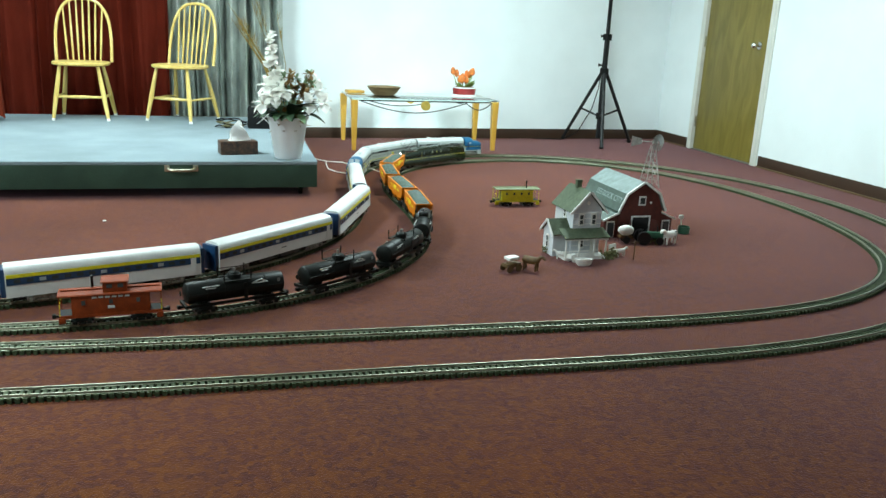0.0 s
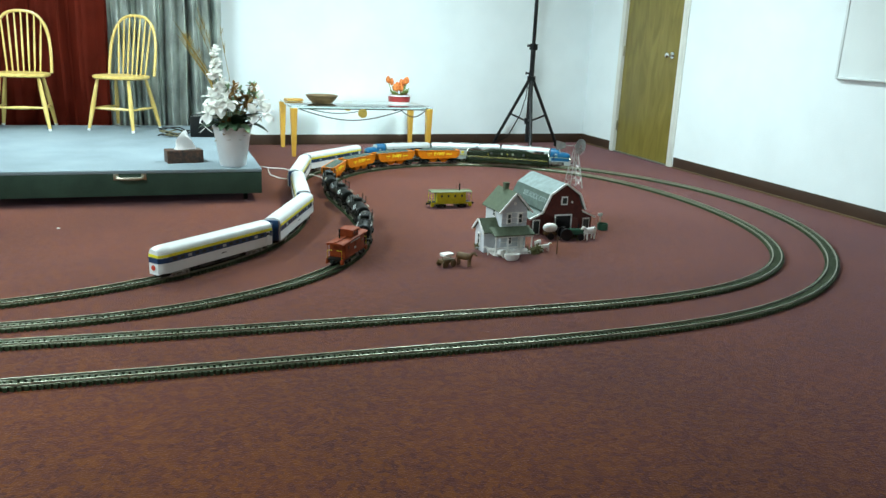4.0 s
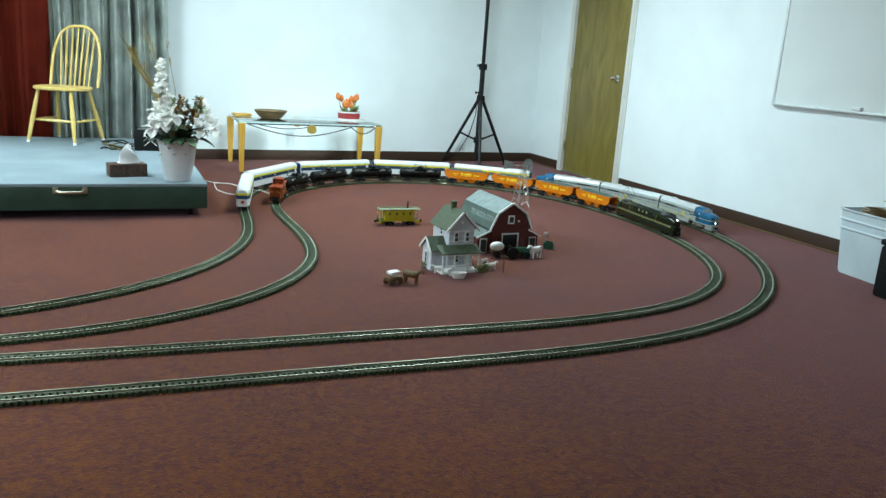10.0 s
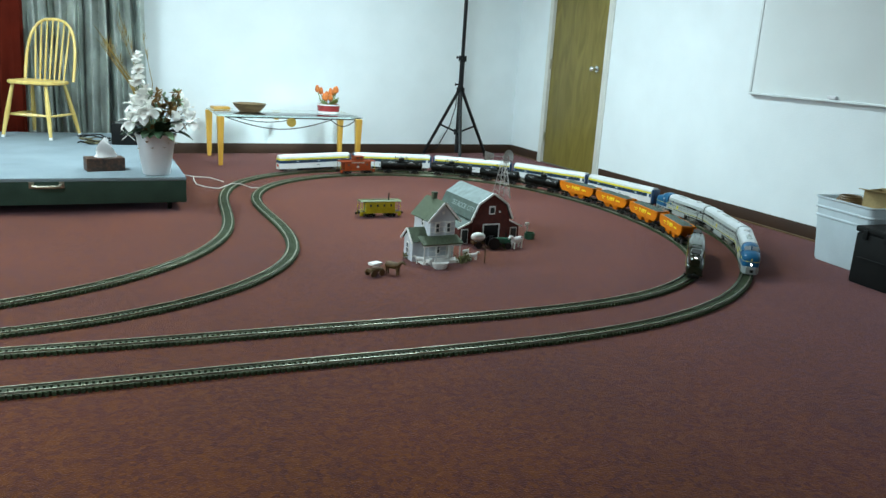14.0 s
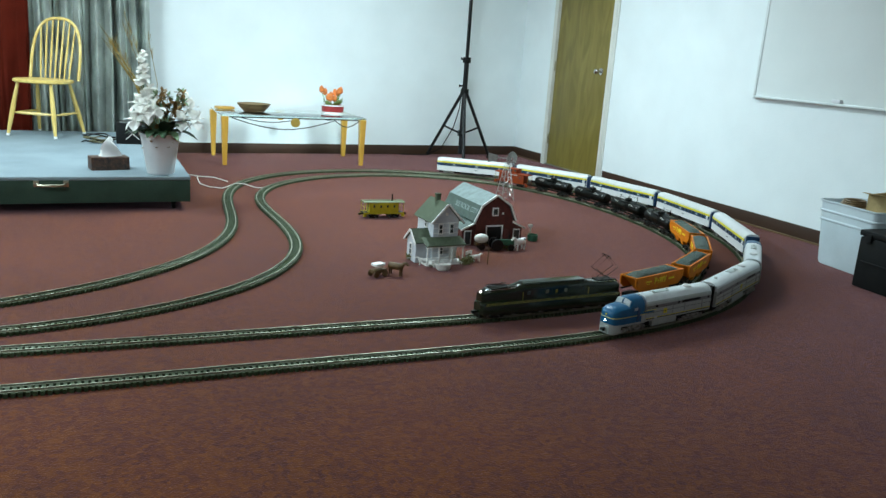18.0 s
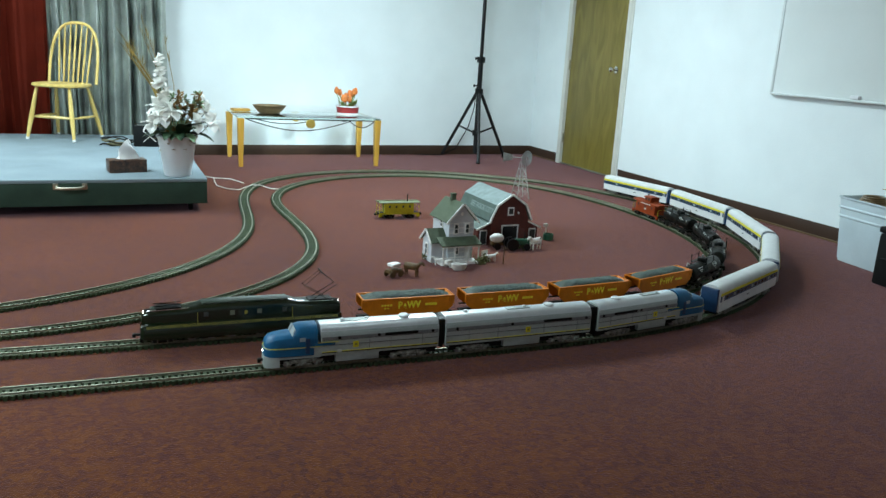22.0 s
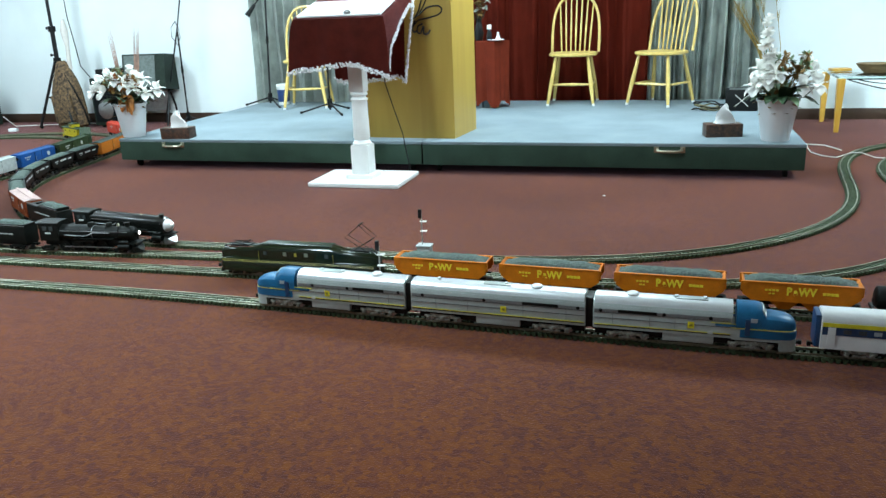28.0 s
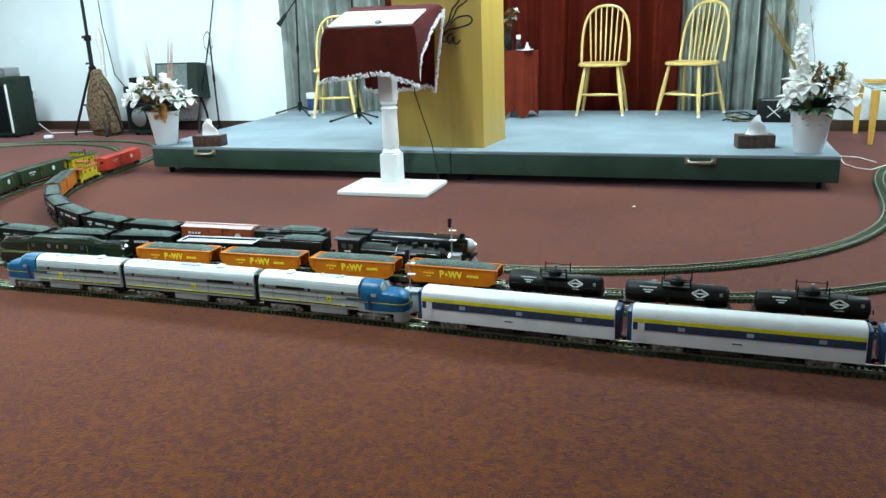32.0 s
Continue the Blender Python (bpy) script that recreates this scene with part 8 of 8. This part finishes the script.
def steam_engine(label, group, L=0.37, front=None, sleek=False):
    e = thing("steam_locomotive", label, "model locomotive", None, group)
    zb = 0.092
    bm = B()
    n = 22
    st = ((-0.13, 0.040), (-0.05, 0.040), (0.10, 0.036), (L - 0.09, 0.034))
    loft(bm, [[(x, r * math.cos(2 * math.pi * k / n), zb + r * math.sin(2 * math.pi * k / n)) for k in range(n)] for x, r in st])
    part("boiler", bm, ENGINE_BLACK, e)
    for x in (-0.08, -0.02, 0.05, 0.12, 0.19):
        if x < L - 0.1:
            bm = B()
            rod(bm, (x - 0.0015, 0, zb), (x + 0.0015, 0, zb), 0.0405 if x < 0 else 0.0385, n=22)
            part("boiler_band", bm, GREY_METAL if x == 0.05 else ENGINE_BLACK, e)
    fx = L - 0.09
    part("smokebox", rod(B(), (fx, 0, zb), (fx + 0.05, 0, zb), 0.036, n=22), ENGINE_BLACK, e)
    if sleek:
        part("casing", hull(B(), [(-0.13, 0.043, 0.050, 0.108, 0.140), (0.10, 0.043, 0.050, 0.106, 0.138), (fx + 0.03, 0.042, 0.050, 0.104, 0.136), (fx + 0.052, 0.038, 0.054, 0.100, 0.128)]), GLOSS_BLACK, e, "smooth glossy black casing")
        for s in (-1, 1):
            part("casing_stripe", box(B(), (fx - 0.13) / 2, s * 0.0434, 0.064, fx + 0.15, 0.001, 0.003), SIDE_GREY, e)
    fr = part("smokebox_front", lathe(B(), [(0.034, 0), (0.030, 0.014), (0.020, 0.026), (0.008, 0.034), (0, 0.036)], 20, cap=False) if sleek else rod(B(), (fx + 0.05, 0, zb), (fx + 0.062, 0, zb), 0.034, 0.022, 22), front or ENGINE_BLACK, e, "bright silver bullet nose" if sleek else "", pose(fx + 0.050, 0, zb, 0, 90, 0) if sleek else None)
    lamp = part("headlamp_case", rod(B(), (fx + 0.055, 0, zb + 0.006), (fx + 0.08, 0, zb + 0.006), 0.010, n=14), front or ENGINE_BLACK, e)
    part("headlight", rod(B(), (fx + 0.0805, 0, zb + 0.006), (fx + 0.0825, 0, zb + 0.006), 0.0075, n=14), HEADLIGHT, lamp, "lit headlight")
    part("chimney", lathe(B(), [(0.012, zb + 0.032), (0.012, zb + 0.052), (0.015, zb + 0.056), (0.010, zb + 0.056)], 16, (fx + 0.02, 0, 0)), ENGINE_BLACK, e)
    for x, r in () if sleek else ((0.13, 0.016), (0.03, 0.018)):
        part("dome", lathe(B(), [(r, zb + 0.028), (r, zb + 0.044), (r * 0.8, zb + 0.052), (0, zb + 0.055)], 16, (x, 0, 0), cap=False), ENGINE_BLACK, e)
    part("bell", lathe(B(), [(0.008, zb + 0.036), (0.007, zb + 0.044), (0.003, zb + 0.05)], 12, (0.18, 0, 0)), BRASS, e)
    dz = -0.014 if sleek else -0.006
    cab = part("cab", box(B(), -0.185, 0, 0.105 + dz, 0.105, 0.086, 0.088, bevel=0.002), ENGINE_BLACK, e)
    part("cab_roof", hull(B(), [(-0.25, 0.046, 0.148 + dz, 0.15 + dz, 0.160 + dz), (-0.125, 0.046, 0.148 + dz, 0.15 + dz, 0.160 + dz)]), ENGINE_BLACK, cab)
    for s in (-1, 1):
        for x in (-0.205, -0.17):
            part("cab_window", box(B(), x, s * 0.0436, 0.125 + dz, 0.022, 0.002, 0.022), DARK_GLASS, cab)
        part("cab_number", box(B(), -0.188, s * 0.0436, 0.095, 0.03, 0.002, 0.007), LETTER_W, cab)
        part("running_board", box(B(), 0.06, s * 0.040, 0.072, 2 * L - 0.38, 0.018, 0.003), ENGINE_BLACK, e)
        part("handrail", rod(B(), (-0.12, s * 0.043, zb + 0.016), (fx + 0.04, s * 0.039, zb + 0.016), 0.0013, n=5), GREY_METAL, e)
        part("feed_pipe", tube(B(), [(-0.1, s * 0.042, zb - 0.005), (0.02, s * 0.042, zb - 0.008), (0.06, s * 0.04, zb + 0.01), (0.15, s * 0.039, zb + 0.01)], 0.0025, 6), GREY_METAL, e)
        part("cylinder", rod(B(), (fx - 0.015, s * 0.040, 0.034), (fx + 0.045, s * 0.040, 0.034), 0.014, n=16), ENGINE_BLACK, e)
        part("valve_chest", rod(B(), (fx - 0.01, s * 0.038, 0.056), (fx + 0.04, s * 0.038, 0.056), 0.009, n=14), ENGINE_BLACK, e)
        part("main_rod", box(B(), 0.10, s * 0.036, 0.028, 0.26, 0.003, 0.005), GREY_METAL, e)
        part("side_rod", box(B(), -0.01, s * 0.033, 0.026, 0.21, 0.003, 0.005), GREY_METAL, e)
        part("air_tank", rod(B(), (-0.04, s * 0.036, 0.062), (0.08, s * 0.036, 0.062), 0.008, n=12), ENGINE_BLACK, e)
        for k in range(4):
            x = -0.115 + 0.07 * k
            bm = B()
            rod(bm, (x, s * 0.022, 0.030), (x, s * 0.028, 0.030), 0.030, n=24)
            rod(bm, (x, s * 0.028, 0.030), (x, s * 0.031, 0.030), 0.010, n=12)
            part("driving_wheel", bm, ENGINE_BLACK, e)
    part("frame", box(B(), 0.0, 0, 0.045, 2 * L - 0.14, 0.034, 0.03), ENGINE_BLACK, e)
    truck(e, fx - 0.01, 2, 0.05, 0.013, ENGINE_BLACK, 0.03)
    truck(e, -0.205, 2, 0.05, 0.014, ENGINE_BLACK, 0.032)
    bm = B()
    loft(bm, [[(x, s * w, z) for s, z in ((-1, 0.004), (1, 0.004), (1, zt), (-1, zt))] for x, w, zt in ((fx + 0.055, 0.042, 0.036), (fx + 0.072, 0.036, 0.034), (fx + 0.092, 0.008, 0.010))])
    part("cowcatcher", bm, GREY_METAL if front else ENGINE_BLACK, e)
    part("front_deck", box(B(), fx + 0.055, 0, 0.048, 0.05, 0.08, 0.006), ENGINE_BLACK, e)
    return e


def tender(label, group, L=0.19):
    t = thing("tender", label, "model rail car", None, group)
    part("tank", box(B(), 0, 0, 0.075, 2 * L, 0.084, 0.085, bevel=0.004), ENGINE_BLACK, t)
    part("coal_bunker", box(B(), 0.06, 0, 0.124, 0.22, 0.078, 0.016, bevel=0.003), ENGINE_BLACK, t)
    coal_heap(t, -0.04, 0.16, 0.034, 0.131, 0.012, 5)
    part("water_hatch", rod(B(), (-0.12, 0, 0.118), (-0.12, 0, 0.126), 0.016, n=14), ENGINE_BLACK, t)
    for s in (-1, 1):
        bars(t, 0.0, s * 0.0426, 0.082, 0.18, 0.0055, LETTER_W, 14)
        part("tank_rail", rod(B(), (-L, s * 0.040, 0.125), (L, s * 0.040, 0.125), 0.0014, n=5), GREY_METAL, t)
        truck(t, s * (L - 0.065), 3, 0.075, 0.0135, ENGINE_BLACK, 0.033)
        coupler(t, s * L, s)
    part("underframe", box(B(), 0, 0, 0.03, 2 * L - 0.01, 0.07, 0.01), ENGINE_BLACK, t)
    return t


def add(ob, loop, nose0, speed, front, length, reverse=False):
    TRAIN.append((ob, loop, nose0, speed, front, length, reverse))
    return ob


def streamliner(n0=5.80):
    lead = diesel(True, "silver and blue streamlined diesel locomotive with yellow stripes")
    add(lead, "outer", n0, SP_A, 0, 0.63)
    add(diesel(False, "silver cabless streamlined booster diesel with yellow stripes"), "outer", n0, SP_A, 0.655, 0.63)
    tail = copy_thing(lead, pose(0, 0, 0))
    for ob in tail.children_recursive:
        if ob.name.startswith("headlight"):
            ob.data = ob.data.copy()
            ob.data.materials[0] = CAB_PALE
    add(tail, "outer", n0, SP_A, 1.31, 0.63, True)
    c = coach(False, "white streamlined passenger coach with navy and yellow bands")
    for k in range(4):
        add(c if k == 0 else copy_thing(c, pose(0, 0, 0)), "outer", n0, SP_A, 2.01 + 0.755 * k, 0.70)
    add(coach(True, "white round-ended observation coach with navy and yellow bands"), "outer", n0, SP_A, 2.01 + 0.755 * 4, 0.70)


def coal_train(n0=5.50):
    add(electric(), "inner", n0, SP_B, 0, 0.75)
    h = hopper(ORANGE, LETTER, "orange model hopper car heaped with coal", "coal train", "P&WV")
    for k in range(4):
        add(h if k == 0 else copy_thing(h, pose(0, 0, 0)), "inner", n0, SP_B, 0.83 + 0.445 * k, 0.39)
    t = tank_car()
    for k in range(4):
        add(t if k == 0 else copy_thing(t, pose(0, 0, 0)), "inner", n0, SP_B, 2.60 + 0.458 * k, 0.37)
    add(caboose(CABOOSE_RED, CABOOSE_RED, "red-brown model caboose with a cupola and railings", "coal train", mark=LETTER_W), "inner", n0, SP_B, 4.42, 0.33)


def outer_freight():
    g = "outer freight train"
    n0 = 33.555 - SP_C * 32
    add(steam_engine("glossy black streamlined steam locomotive with a silver nose", g, 0.38, ROOF_SILVER, True), "outer", n0, SP_C, 0, 0.74)
    add(tender("long black model tender with a coal load", g), "outer", n0, SP_C, 0.745, 0.38)
    add(boxcar(BOX_BROWN, BOX_FADED, "red-brown model boxcar with a faded pink roof", g, 0.20, LETTER_W), "outer", n0, SP_C, 1.14, 0.40)
    hp = hopper(ENGINE_BLACK, LETTER_W, "black model hopper car heaped with coal", g, L=0.165)
    for k in range(5):
        add(hp if k == 0 else copy_thing(hp, pose(0, 0, 0)), "outer", n0, SP_C, 1.58 + 0.364 * k, 0.33)
    add(boxcar(BOX_ORANGE, ROOF_GREY, "orange model boxcar with a grey roof", g, 0.26), "outer", n0, SP_C, 3.40, 0.52)
    add(caboose(CAB_YELLOW, BOX_BROWN, "yellow model caboose with brown trim", g, 0.115, True, None, BOX_BROWN), "outer", n0, SP_C, 4.00, 0.31)
    add(boxcar(BOX_RED, BOX_RED, "long bright red model boxcar with white lettering", g, 0.27, LETTER_W), "outer", n0, SP_C, 4.40, 0.54)


def inner_freight():
    g = "inner freight train"
    n0 = 32.18 - SP_D * 32
    add(steam_engine("black model steam locomotive hauling a mixed freight", g, 0.30), "inner", n0, SP_D, 0, 0.60)
    add(tender("black model tender with white lettering bars", g, 0.17), "inner", n0, SP_D, 0.62, 0.34)
    add(gondola("black model gondola with a bright white rim", g), "inner", n0, SP_D, 0.99, 0.40)
    hp = hopper(ENGINE_BLACK, LETTER_W, "black model hopper car heaped with coal", g, L=0.165)
    for k in range(4):
        add(hp if k == 0 else copy_thing(hp, pose(0, 0, 0)), "inner", n0, SP_D, 1.425 + 0.370 * k, 0.33)
    add(boxcar(BOX_GREY, BOX_GREY, "pale grey model boxcar", g, 0.21, None), "inner", n0, SP_D, 2.93, 0.42)
    add(boxcar(BOX_BLUE, BOX_BLUE, "bright blue model boxcar with white markings", g, 0.21, LETTER_W), "inner", n0, SP_D, 3.40, 0.42)
    gb = boxcar(BOX_GREEN, BOX_GREEN, "dark green model boxcar with white lettering", g, 0.26, LETTER_W)
    add(gb, "inner", n0, SP_D, 3.86, 0.52)
    add(copy_thing(gb, pose(0, 0, 0)), "inner", n0, SP_D, 4.42, 0.52)
    add(caboose(CAB_YELLOW, BOX_GREEN, "yellow model caboose with a dark green roof", g, 0.15, True), "inner", n0, SP_D, 5.00, 0.38)


streamliner()
coal_train()
outer_freight()
inner_freight()
yc = caboose(CAB_YELLOW, ROOF_OLIVE, "short yellow wooden model caboose standing on the carpet", "parked cars", 0.102, False)
yc.matrix_basis = pose(1.81, 4.94, 0.002, 0, 0, 178)


# ---- what runs on the rails: each train keeps a steady pace but for small lags, (seconds, metres) ----
LAGS = {
    SP_A: ((0, -0.02), (3, -0.04), (6, -0.08), (9, -0.13), (11, -0.14), (13, -0.10), (18, -0.06), (23, -0.05), (25, -0.04), (29, -0.02), (32, -0.06)),
    SP_B: ((0, 0.24), (1, 0.21), (3, 0.19), (5.5, 0.125), (8, 0.115), (10, 0.07), (13, 0), (18, 0), (23, -0.035), (25, 0), (29, 0), (32, -0.03)),
}


def ride(ob, loop, nose0, speed, front, length, reverse=False):
    """Key a car so that its two trucks follow the rails."""
    rows, inset = [], length * 0.28
    lag = LAGS.get(speed, ((0, 0), (32, 0)))
    for i in range(65):
        t = i * 0.5
        s = nose0 + speed * t - front + float(np.interp(t, [a for a, _ in lag], [b for _, b in lag]))
        a, b = loop.at(s - inset), loop.at(s - length + inset)
        d, mid = a - b, (a + b) / 2
        yaw = math.degrees(math.atan2(d.y, d.x)) + (180 if reverse else 0)
        rows.append((t, pose(mid.x, mid.y, RAIL_Z, 0, 0, yaw)))
    walk(ob, rows)


def motions():
    for ob, loop, nose0, speed, front, length, reverse in TRAIN:
        ride(ob, LOOPS[loop], nose0, speed, front, length, reverse)


motions()
